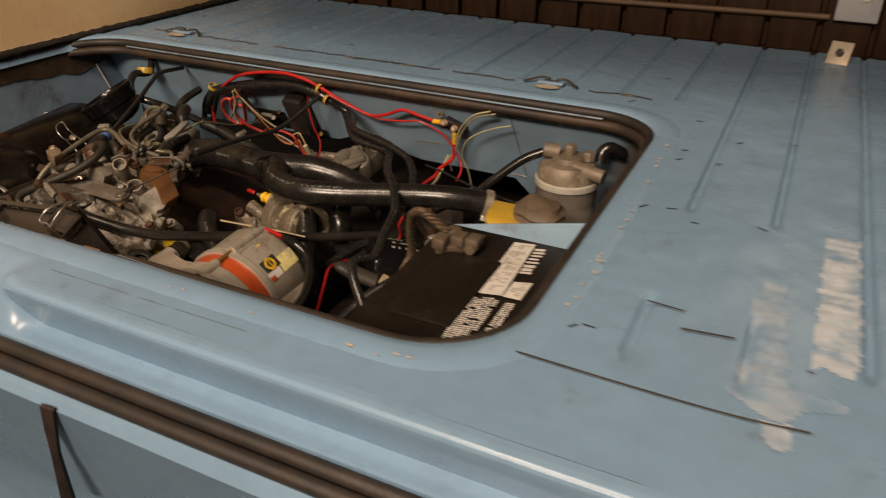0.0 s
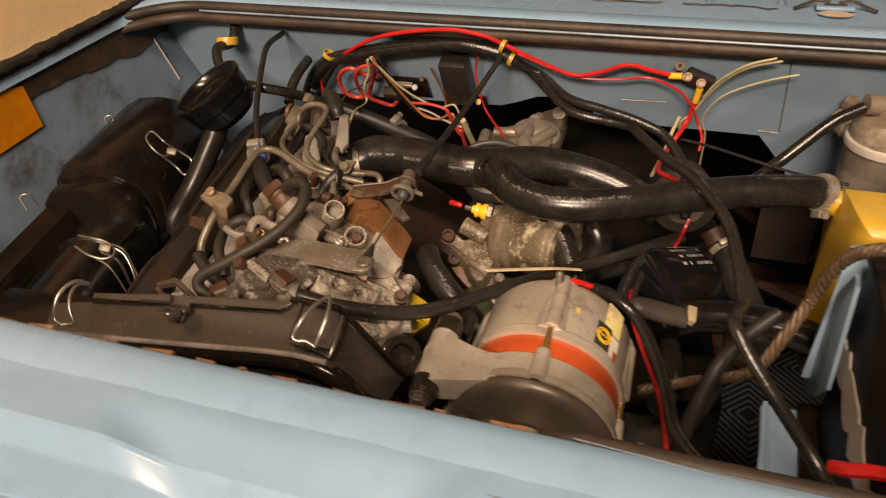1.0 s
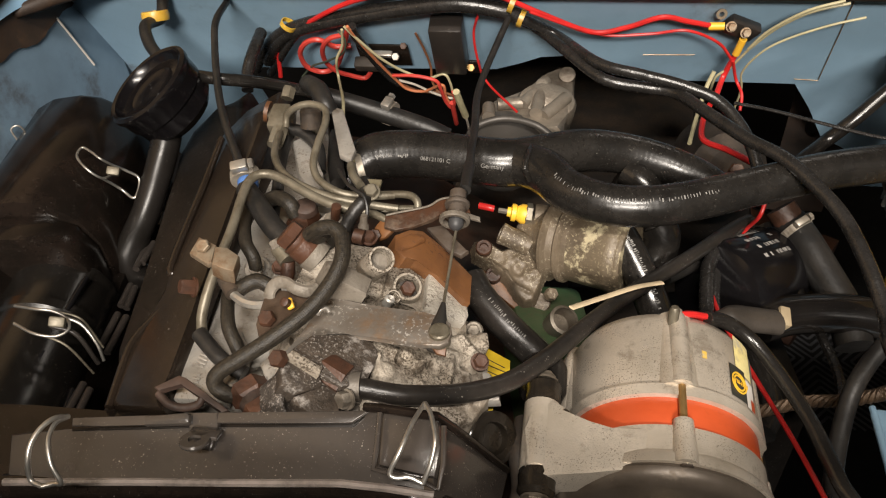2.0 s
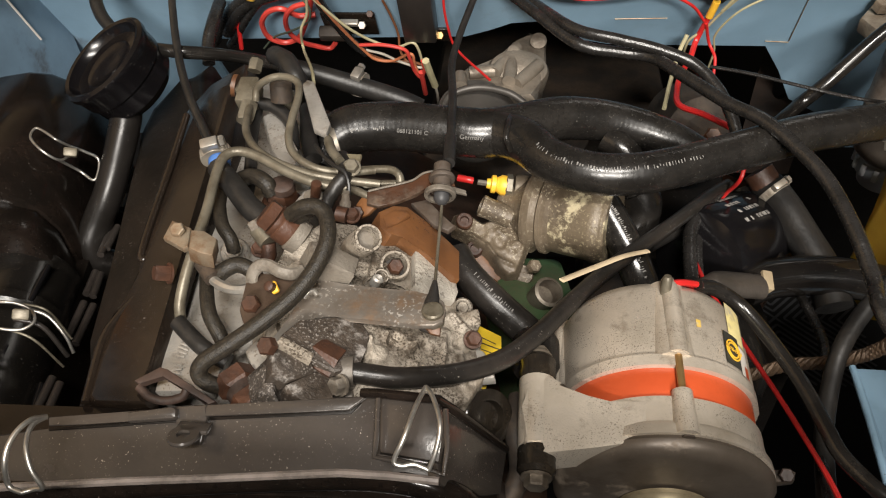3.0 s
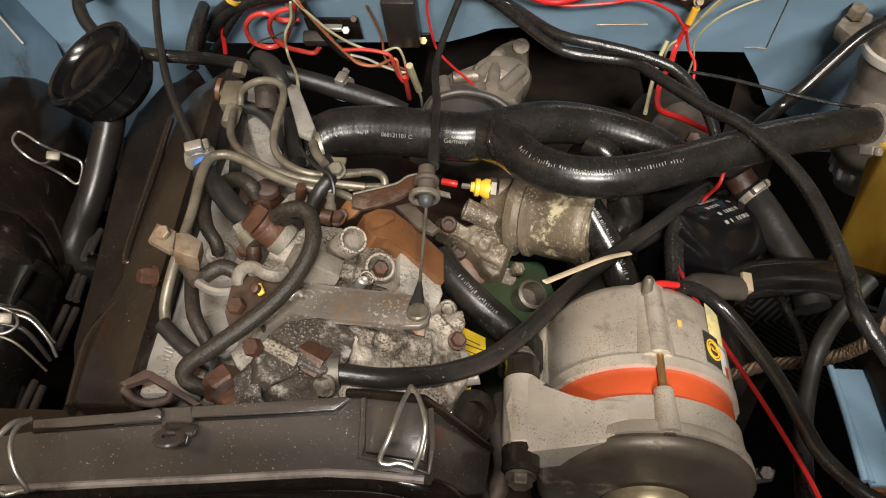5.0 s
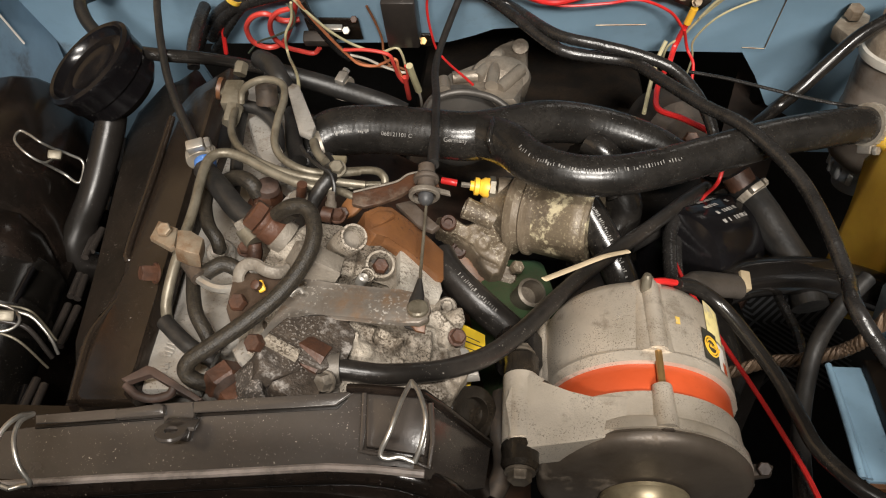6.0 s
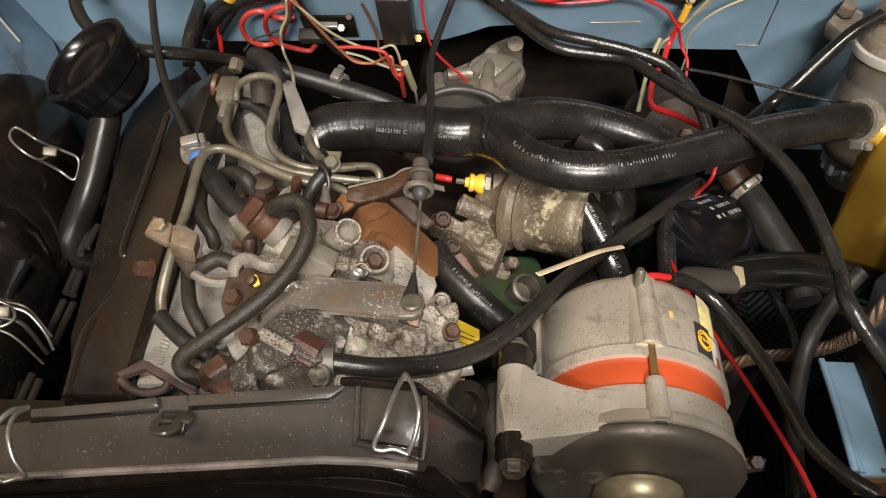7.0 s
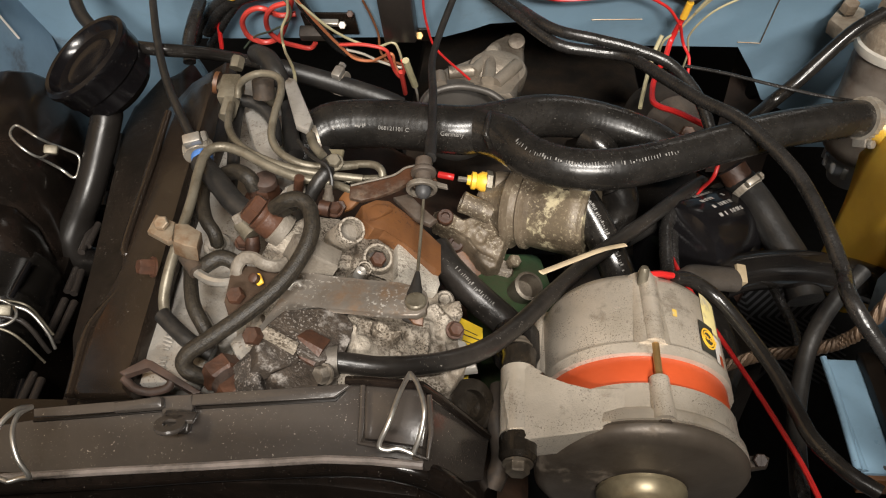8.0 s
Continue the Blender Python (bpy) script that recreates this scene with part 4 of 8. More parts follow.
# ---- coolant hoses ----
coolant = thing("coolant_hose", "glossy black rubber coolant hose with white print, forked", "hose")
main = [(-0.42, 0.756, 0.848), (-0.412, 0.771, 0.858), (-0.396, 0.78, 0.864), (-0.363, 0.782, 0.866), (-0.325, 0.778, 0.866), (-0.296, 0.777, 0.865), (-0.271, 0.789, 0.863), (-0.24, 0.805, 0.86), (-0.201, 0.812, 0.852), (-0.162, 0.807, 0.842), (-0.13, 0.797, 0.828)]
tube("hose", main, 0.0178, RIBBED, coolant, seg=24, radii=[0.0165, 0.0175, 0.0185, 0.0182, 0.018, 0.0182, 0.0176, 0.0165, 0.0155, 0.0145, 0.014])
branch = [(-0.291, 0.777, 0.866), (-0.269, 0.765, 0.867), (-0.251, 0.742, 0.868), (-0.225, 0.73, 0.868), (-0.195, 0.73, 0.868), (-0.161, 0.741, 0.868), (-0.124, 0.758, 0.868), (-0.079, 0.778, 0.868), (-0.045, 0.789, 0.868), (-0.015, 0.802, 0.864), (0.004, 0.8095, 0.859)]
tube("branch", branch, 0.0145, RIBBED, coolant, seg=24, radii=[0.0165, 0.0165, 0.0150, 0.0145, 0.0142, 0.0138, 0.0136, 0.0136, 0.0136, 0.0136, 0.0136])
tube("elbow", [(-0.207, 0.8, 0.845), (-0.197, 0.792, 0.842), (-0.186, 0.782, 0.83), (-0.181, 0.767, 0.815)], 0.012, RUBBER, coolant, seg=16)
tube("moulded_seam", [(-0.279, 0.792, 0.875), (-0.281, 0.763, 0.884), (-0.282, 0.746, 0.884), (-0.279, 0.748, 0.872)], 0.0022, RUBBER, coolant, per=6)
clamp("hose_clip", (-0.0035, 0.8062, 0.8617), (0.013, 0.006, -0.004), 0.0147, coolant, 0.0085)
clamp("hose_clip", (-0.409, 0.771, 0.857), (0.8, 0.3, 0.1), 0.0182, coolant, 0.005)
PRINT = mat("faded_white_print", (0.24, 0.23, 0.215), 0.6, scale=200, amount=0.9)
# white print on the hose: short bars following the hose
def hose_print(pts, r, start, end, count, parent, seed, lift=(0.0, -0.72, 0.69)):
    rnd = random.Random(seed)
    path = spline(pts, 24)
    bm = bmesh.new()
    up = Vector(lift).normalized()
    for k in range(count):
        if rnd.random() < 0.22:
            continue
        f = (start + (end - start) * k / count) * (len(path) - 2)
        i = int(f)
        p = path[i].lerp(path[i + 1], f - i)
        along = (path[i + 1] - path[i]).normalized()
        n = (up - along * up.dot(along)).normalized()
        s = n.cross(along)
        h = rnd.choice((0.0010, 0.0013, 0.0013, 0.0007))
        w = rnd.choice((0.0002, 0.0003, 0.0005))
        base = p + n * (r + 0.0006)
        off = s * rnd.choice((-0.0006, 0.0, 0.0006))
        vs = [bm.verts.new(base + off + along * a * w + s * b * h) for a, b in ((-1, -1), (1, -1), (1, 1), (-1, 1))]
        bm.faces.new(vs)
    return part("print", bm, PRINT, parent, "small white printed marks", smooth=False)


def hose_words(pts, r, f, text, size, lift, parent):
    """Printed words lying on the hose."""
    path = spline(pts, 24)
    i = int(f * (len(path) - 2))
    along = (path[i + 4] - path[i - 4]).normalized()
    up = Vector(lift).normalized()
    n = (up - along * up.dot(along)).normalized()
    data = bpy.data.curves.new("lettering", "FONT")
    data.body, data.size, data.extrude, data.align_x, data.align_y = text, size, 0.0001, "CENTER", "CENTER"
    data.materials.append(PRINT)
    ob = new("lettering", data)
    ob.parent = parent
    ob.matrix_world = Matrix.Translation(path[i] + n * (r + 0.0007)) @ Matrix((along, n.cross(along), n)).transposed().to_4x4()
    return ob


hose_print(main, 0.0184, 0.20, 0.29, 22, coolant, 3, (0, -0.86, 0.5))
hose_words(main, 0.0182, 0.345, "068121101 C", 0.0042, (0, -0.90, 0.42), coolant)
hose_words(main, 0.0182, 0.465, "Germany", 0.0046, (0, -0.90, 0.42), coolant)
hose_print(branch, 0.0148, 0.18, 0.52, 60, coolant, 5, (0, -0.62, 0.78))

lower = thing("coolant_hose", "black rubber coolant hose running down behind the alternator", "hose")
down = [(-0.222, 0.751, 0.84), (-0.209, 0.737, 0.828), (-0.195, 0.717, 0.812), (-0.184, 0.698, 0.795), (-0.169, 0.687, 0.76)]
tube("hose", down, 0.0122, RUBBER, lower, seg=18)
hose_print(down, 0.0124, 0.1, 0.72, 50, lower, 6, (0.2, -0.6, 0.7))
fuel = thing("fuel_hose", "black rubber hose clipped to the injection pump", "hose")
fh = [(-0.352, 0.54, 0.892), (-0.341, 0.54, 0.89), (-0.325, 0.542, 0.886), (-0.299, 0.554, 0.876), (-0.277, 0.572, 0.866), (-0.257, 0.6, 0.856), (-0.234, 0.641, 0.842), (-0.205, 0.688, 0.826), (-0.163, 0.741, 0.812), (-0.126, 0.788, 0.802), (-0.108, 0.805, 0.8)]
tube("hose", fh, 0.0054, OLD_HOSE, fuel, seg=14)
clamp("hose_clip", (-0.351, 0.54, 0.892), (1, 0.1, 0), 0.0064, fuel, 0.0065, P_CLIP, 0)
tube("ear", [(-0.3492, 0.5402, 0.892), (-0.352, 0.5354, 0.89), (-0.3536, 0.5334, 0.888)], 0.0026, P_CLIP, fuel, "bent ear of the clip", flat=0.5)
hex_bolt("clip_screw", (-0.3524, 0.531, 0.893), (-0.5, -0.6, 0.5), 0.0046, 0.006, DULL_ALU, fuel, "bright clip screw", 0.0055)
tube("spigot", [(-0.363, 0.541, 0.892), (-0.352, 0.54, 0.892)], 0.005, RUST, fuel, "rusty spigot")
hex_bolt("union", (-0.3549, 0.5397, 0.895), (-0.85, 0.30, 0.30), 0.0088, 0.016, RUST, fuel, "rusty brown hex union")
rod = thing("coolant_hose", "black rubber hose slanting down between pump and alternator", "hose")
tube("hose", [(-0.314, 0.687, 0.83), (-0.304, 0.672, 0.825), (-0.284, 0.656, 0.815), (-0.261, 0.644, 0.8), (-0.238, 0.633, 0.78)], 0.0106, OLD_HOSE, rod, seg=16)
hose_print([(-0.304, 0.672, 0.825), (-0.284, 0.656, 0.815), (-0.261, 0.644, 0.8)], 0.011, 0.1, 0.7, 22, rod, 7, (0.3, -0.5, 0.8))

# ---- alternator ----
alternator = thing("alternator", "grey aluminium alternator with an orange stator band", "alternator")
AX = Vector((-0.012, -1, -0.10)).normalized()
ALT = Vector((-0.1885, 0.640, 0.8150))
AM = axes(ALT, AX) @ Matrix.Diagonal((0.905, 0.905, 1, 1))
lathe("rear_housing", [(0.020, -0.006), (0.046, -0.004), (0.055, 0.002), (0.0595, 0.009), (0.0595, 0.052), (0.0620, 0.0535), (0.0620, 0.060), (0.058, 0.0605)], AM, ALT_ALU, alternator, seg=72)
lathe("stator_band", [(0.0578, 0.057), (0.0588, 0.060), (0.0588, 0.078), (0.0578, 0.080)], AM, ORANGE, alternator, "orange painted stator band", seg=72)
lathe("front_housing", [(0.058, 0.0765), (0.0610, 0.078), (0.0612, 0.092), (0.0640, 0.095), (0.0645, 0.100), (0.05, 0.102)], AM, ALT_ALU, alternator, seg=72)
FAN = mat("dark_pressed_steel", (0.105, 0.086, 0.068), 0.40, 0.35, color2=(0.060, 0.046, 0.034), scale=26, bump=0.15, dirt=(0.19, 0.155, 0.12), dirt_scale=30, dirt_level=0.61, dirt_soft=0.05)
lathe("fan_shroud", [(0.050, 0.0995), (0.0625, 0.1000), (0.0642, 0.1025), (0.0638, 0.1055), (0.0610, 0.1085), (0.0560, 0.1100), (0.0440, 0.1105), (0.0380, 0.1120), (0.020, 0.1125)], AM, FAN, alternator, "dark pressed steel fan", seg=72)
lathe("pulley", [(0.014, 0.110), (0.0245, 0.1125), (0.0270, 0.1135), (0.0270, 0.1155), (0.0258, 0.1165), (0.0225, 0.1220), (0.0225, 0.1250), (0.0262, 0.1310), (0.0262, 0.1330), (0.010, 0.1330)], AM, mat("yellow_plated_steel", (0.29, 0.245, 0.155), 0.38, 0.5, color2=(0.18, 0.145, 0.09), scale=40), alternator, "yellow-plated steel pulley", seg=56)


def on_alt(angle, h, r=0.0595):
    """A point on the alternator: degrees from straight up towards +x, height along its axis."""
    side = Vector((1, 0, 0)) - AX * AX.x
    side.normalize()
    up = side.cross(AX)
    if up.z < 0:
        up = -up
    return ALT + AX * h + 0.905 * r * (math.sin(radians(angle)) * side + math.cos(radians(angle)) * up)


for ang in (4, 94, -86):
    tube("boss_fillet", [on_alt(ang - 1, 0.004, 0.0500), on_alt(ang - 1, 0.030, 0.0505), on_alt(ang - 1, 0.054, 0.0510)], 0.012, ALT_ALU, alternator, seg=24, curved=False, radii=[0.0105, 0.0115, 0.0125])
    tube("bolt_boss", [on_alt(ang, 0.001, 0.0560), on_alt(ang, 0.010, 0.0590), on_alt(ang, 0.053, 0.0598)], 0.006, ALT_ALU, alternator, seg=16, curved=False, radii=[0.0040, 0.0056, 0.0062])
    tube("through_bolt", [on_alt(ang, 0.05, 0.0612), on_alt(ang, 0.08, 0.0612)], 0.0022, BRASS, alternator, "brassy through bolt", curved=False)
    tube("bolt_boss", [on_alt(ang, 0.075, 0.0600), on_alt(ang, 0.100, 0.0612)], 0.0062, ALT_ALU, alternator, seg=16, curved=False, radii=[0.0054, 0.0064])
    hex_bolt("bolt_head", on_alt(ang, 0.100, 0.0612), AX, 0.0045, 0.002, DARK_METAL, alternator)
# ear with the pivot sleeve
OILY = mat("oil_soaked_rubber", (0.012, 0.010, 0.008), 0.20, color2=(0.022, 0.017, 0.012), scale=60, bump=0.35, bump_scale=150)
CAST_BOLT = mat("greasy_steel", (0.16, 0.135, 0.105), 0.4, 0.5, color2=(0.07, 0.055, 0.04), scale=60)
sleeve_a, sleeve_b = Vector((-0.258, 0.573, 0.846)), Vector((-0.258, 0.534, 0.842))
tube("pivot_sleeve", [sleeve_a, sleeve_b], 0.0100, ALT_ALU, alternator, seg=20, curved=False)
plate("ear", [(-0.265, 0.568, 0.853), (-0.252, 0.572, 0.854), (-0.245, 0.567, 0.855), (-0.234, 0.555, 0.859), (-0.222, 0.551, 0.862), (-0.204, 0.554, 0.86), (-0.198, 0.555, 0.858), (-0.197, 0.534, 0.856), (-0.231, 0.529, 0.857), (-0.252, 0.527, 0.852), (-0.265, 0.525, 0.85), (-0.266, 0.553, 0.85)], 0.020, ALT_ALU, alternator, bevel=0.003)
for p, q in ((sleeve_b, AX), (sleeve_a, -AX)):
    lathe("bush", [(0.008, 0.0), (0.0098, 0.001), (0.0102, 0.004), (0.0096, 0.007), (0.0100, 0.012), (0.008, 0.0145)], axes(p, q), OILY, alternator, "oily black rubber bush", seg=32)
    hex_bolt("pivot_bolt", p + Vector(q) * 0.015, q, 0.0062, 0.006, CAST_BOLT, alternator, "greasy pivot bolt", 0.008)


def alt_patch(name, a0, a1, h0, h1, material, lift, label="", parent=None):
    bm = bmesh.new()
    n = 8
    rows = [[bm.verts.new(on_alt(a0 + (a1 - a0) * k / n, h, 0.0595 + lift)) for k in range(n + 1)] for h in (h0, h1)]
    for k in range(n):
        bm.faces.new((rows[0][k], rows[0][k + 1], rows[1][k + 1], rows[1][k]))
    return part(name, bm, material, parent or alternator, label)


STICKER = mat("pale_yellow_sticker", (0.72, 0.62, 0.28), 0.5, color2=(0.62, 0.50, 0.16), scale=60, dirt=(0.3, 0.28, 0.25), dirt_scale=60, dirt_level=0.58)
WORN_DAB = mat("worn_yellow_paint", (0.56, 0.37, 0.05), 0.5, color2=(0.42, 0.36, 0.26), scale=260, amount=0.9)
DARK_STICKER = mat("black_sticker", (0.03, 0.03, 0.025), 0.45, scale=40)
alt_patch("sticker", 42, 60, 0.006, 0.030, STICKER, 0.0007, "worn pale yellow sticker")
alt_patch("sticker", 36, 50, 0.028, 0.049, DARK_STICKER, 0.0011, "small black square sticker with a yellow ring")
alt_patch("sticker", 50.5, 60, 0.032, 0.050, LABEL, 0.0010, "white sticker with a red corner")
alt_patch("sticker", 55, 60, 0.043, 0.050, ORANGE, 0.0013, "red corner of the sticker")
BADGE = axes(on_alt(43, 0.0385, 0.0608), on_alt(43, 0.0385, 1) - on_alt(43, 0.0385, 0), (-1, 0, 0))
for r in (0.0066, 0.0050):
    lathe("ring_mark", [(r - 0.0010, 0.0), (r - 0.0010, 0.0003), (r, 0.0003), (r, 0.0), (r - 0.0010, 0.0)], BADGE, YELLOW, alternator, "yellow ring mark", seg=32)
words = bpy.data.curves.new("lettering", "FONT")
words.body, words.size, words.extrude, words.align_x, words.align_y = "PREMIUM", 0.0034, 0.0001, "CENTER", "CENTER"
words.materials.append(YELLOW)
lettering = new("lettering", words)
lettering.parent = alternator
lettering.matrix_world = BADGE @ Matrix.Translation((0, 0, 0.0006))
alt_patch("paint_dab", 17.5, 20.5, 0.027, 0.032, WORN_DAB, 0.0006, "dab of yellow paint")
lathe("terminal_stud", [(0.003, 0.0), (0.003, 0.010), (0.002, 0.012)], axes((-0.188, 0.622, 0.868), (0, 0.2, 1)), STEEL, alternator, seg=12)

# ---- injection pump ----
pump = thing("injection_pump", "corroded cast aluminium diesel injection pump with rusty fittings", "fuel pump")
PN = Vector((0.5, 0, 0.866))
plate("body", [(-0.3968, 0.5949, 0.9058), (-0.3807, 0.6274, 0.8965), (-0.3587, 0.6419, 0.8838), (-0.3052, 0.628, 0.8529), (-0.2885, 0.5981, 0.8433), (-0.2914, 0.5653, 0.8449), (-0.3426, 0.5379, 0.8745), (-0.3654, 0.5474, 0.8877), (-0.3897, 0.5526, 0.9017)], 0.07, ALU_CORRODED, pump, bevel=0.006)
plate("governor_cover", [(-0.3519, 0.627, 0.8937), (-0.3408, 0.6366, 0.8874), (-0.3317, 0.6392, 0.8821), (-0.3063, 0.6258, 0.8674), (-0.3033, 0.5993, 0.8657), (-0.3207, 0.5958, 0.8757), (-0.334, 0.607, 0.8834), (-0.3509, 0.6011, 0.8932)], 0.022, ALU_CORRODED, pump, bevel=0.002)
plate("cover_plate", [(-0.3295, 0.6317, 0.8875), (-0.3272, 0.6342, 0.8862), (-0.3168, 0.6304, 0.8802), (-0.3064, 0.6228, 0.8742), (-0.3037, 0.6125, 0.8726), (-0.305, 0.6055, 0.8734), (-0.3201, 0.6001, 0.8821), (-0.3267, 0.6049, 0.8859)], 0.010, PITTED, pump, "raised pale pitted cover plate", bevel=0.0010)
plate("rust_box", [(-0.3506, 0.6436, 0.9043), (-0.3443, 0.6533, 0.9007), (-0.3371, 0.6575, 0.8965), (-0.3213, 0.6511, 0.8874), (-0.305, 0.64, 0.878), (-0.3033, 0.6182, 0.877), (-0.3065, 0.6172, 0.8788), (-0.3248, 0.6289, 0.8894), (-0.3365, 0.6326, 0.8962), (-0.3422, 0.6287, 0.8995), (-0.3488, 0.6319, 0.9033)], 0.030, RUST_FLAT, pump, "brown rust-filmed steel box", bevel=0.0012)
plate("rust_box_shoulder", [(-0.3488, 0.6402, 0.9038), (-0.3429, 0.6471, 0.9033), (-0.3359, 0.6501, 0.8993), (-0.3337, 0.6476, 0.898), (-0.3395, 0.6384, 0.9014), (-0.3451, 0.6319, 0.9017)], 0.006, RUST_FLAT, pump, bevel=0.0016)
plate("top_block", [(-0.3925, 0.6085, 0.9137), (-0.3802, 0.6328, 0.9067), (-0.3636, 0.6409, 0.897), (-0.3492, 0.6277, 0.8888), (-0.3523, 0.6079, 0.8905), (-0.3745, 0.6027, 0.9033)], 0.03, ALU_CORRODED, pump, bevel=0.004)
plate("slot_block", [(-0.3775, 0.5988, 0.9228), (-0.3716, 0.6023, 0.9193), (-0.3535, 0.6006, 0.9089), (-0.354, 0.5883, 0.9092), (-0.3739, 0.5891, 0.9207)], 0.020, DULL_ALU, pump, bevel=0.002)
for p, r0, h, nm, ax in (((-0.338, 0.611, 0.8938), 0.0085, 0.024, "port", (0.28, -0.42, 0.86)), ((-0.3494, 0.6065, 0.9181), 0.0076, 0.028, "port", (0.454, -0.474, 0.755)), ((-0.3442, 0.602, 0.8939), 0.0042, 0.008, "plug", (0.28, -0.42, 0.86))):
    m = axes(p, ax)
    lathe(nm, [(r0, -h), (r0, 0.0), (r0 * 0.95, 0.001), (r0 * 0.80, 0.001), (r0 * 0.76, -0.001), (r0 * 0.72, -0.009)], m, ALU_CORRODED, pump, "machined aluminium port ring", seg=32)
    lathe("bore", [(r0 * 0.74, -0.0082), (r0 * 0.3, -0.0080), (0.0, -0.0080)], m, BLACK_HOLE if r0 < 0.005 or r0 > 0.008 else DULL_ALU, pump, "port bore", seg=20)
lathe("port_screw", [(0.0045, -0.012), (0.0045, -0.001), (0.0038, 0.0), (0, 0)], axes((-0.3377, 0.6123, 0.8925), (0.28, -0.42, 0.86)), RUST, pump, "rusty recessed screw", seg=6)
for p in ((-0.3457, 0.5989, 0.8948), (-0.3308, 0.5961, 0.8862), (-0.3612, 0.5929, 0.8968)):
    lathe("screw", [(0.003, -0.004), (0.003, 0.001), (0.002, 0.002), (0.0, 0.001)], axes(p, PN), ALU, pump, seg=16)
# dark lower housing and end flange
hex_bolt("bolt", (-0.3836, 0.535, 0.9143), (-0.2, -0.5, 0.8), 0.0046, 0.006, RUST, pump, "rusty bolt")
for p, r in (((-0.3024, 0.6177, 0.8536), 0.0062), ((-0.2946, 0.5793, 0.8514), 0.0075), ((-0.3001, 0.5614, 0.8523), 0.007)):
    m = axes(p, (0.1, -0.6, 0.75))
    lathe("boss", [(r, -0.02), (r, -0.002), (r * 0.85, 0.0)], m, ALU_CORRODED, pump, seg=20)
    hex_bolt("bolt", p, (0.1, -0.6, 0.75), r * 0.62, 0.004, ALU_CORRODED if r > 0.006 else RUST, pump)
plate("timing_tag", [(-0.299, 0.611, 0.85), (-0.279, 0.607, 0.842), (-0.277, 0.592, 0.84), (-0.285, 0.582, 0.838), (-0.288, 0.569, 0.832), (-0.297, 0.568, 0.836), (-0.295, 0.588, 0.846)], 0.003, mat("yellow_tag", (0.62, 0.43, 0.022), 0.4, color2=(0.50, 0.33, 0.018), scale=40), pump, "yellow tag behind the pump", bevel=0.0005)
for a, b in (
    ((-0.292, 0.603, 0.846), (-0.282, 0.601, 0.842)),
    ((-0.292, 0.599, 0.846), (-0.28, 0.598, 0.841)),
    ((-0.292, 0.596, 0.844), (-0.284, 0.595, 0.841)),
    ((-0.291, 0.593, 0.843), (-0.281, 0.592, 0.839)),
    ((-0.292, 0.59, 0.842), (-0.285, 0.589, 0.84)),
):
    tube("print_bar", [a, b], 0.0003, BLACK_HOLE, pump, "dark print on the tag", curved=False, seg=6)
for k in range(4):
    lathe("spring_turn", [(0.0068, -0.0009), (0.0086, -0.0009), (0.0090, 0.0), (0.0086, 0.0009), (0.0068, 0.0009), (0.0068, -0.0009)], axes(Vector((-0.3824, 0.5615, 0.897)) + Vector((-0.0012, -0.0010, -0.0022)) * k, (0.25, 0.2, 0.9)), CAST_BOLT, pump, "dull return spring turn" if k == 0 else "", seg=24)
plate("stop_slot", [(-0.3221, 0.5718, 0.893), (-0.3132, 0.5707, 0.893), (-0.311, 0.5656, 0.891), (-0.3195, 0.5683, 0.891)], 0.004, BLACK_HOLE, pump, "dark slot under the lever", bevel=0.0006)
tube("hook", [(-0.3769, 0.5711, 0.909), (-0.3754, 0.5724, 0.911), (-0.3728, 0.5742, 0.911), (-0.3713, 0.5737, 0.909)], 0.0014, BRIGHT, pump, "small bright wire hook", per=6)
plate("side_ear", [(-0.2935, 0.5832, 0.862), (-0.2877, 0.5802, 0.862), (-0.2823, 0.5711, 0.86), (-0.2808, 0.565, 0.858), (-0.2905, 0.5637, 0.858), (-0.2936, 0.5744, 0.86)], 0.010, ALU, pump, "pale cast ear", bevel=0.002)
hex_bolt("bolt", (-0.2939, 0.5822, 0.868), (0.3, -0.4, 0.85), 0.0042, 0.005, RUST, pump, "rusty bolt", 0.0052)
hex_bolt("bolt", (-0.3521, 0.542, 0.884), (0.3, -0.4, 0.85), 0.0046, 0.006, RUST, pump, "rusty bolt")
plate("union_block", [(-0.3669, 0.5274, 0.885), (-0.3661, 0.5411, 0.887), (-0.3601, 0.5464, 0.888), (-0.3546, 0.5404, 0.886), (-0.3544, 0.5288, 0.884)], 0.020, DARK_CORRODED, pump, "oily dark union block", bevel=0.002)
PUMP = Matrix(((0.866, 0, 0.5, -0.34), (0, 1, 0, 0.59), (-0.5, 0, 0.866, 0.878), (0, 0, 0, 1)))


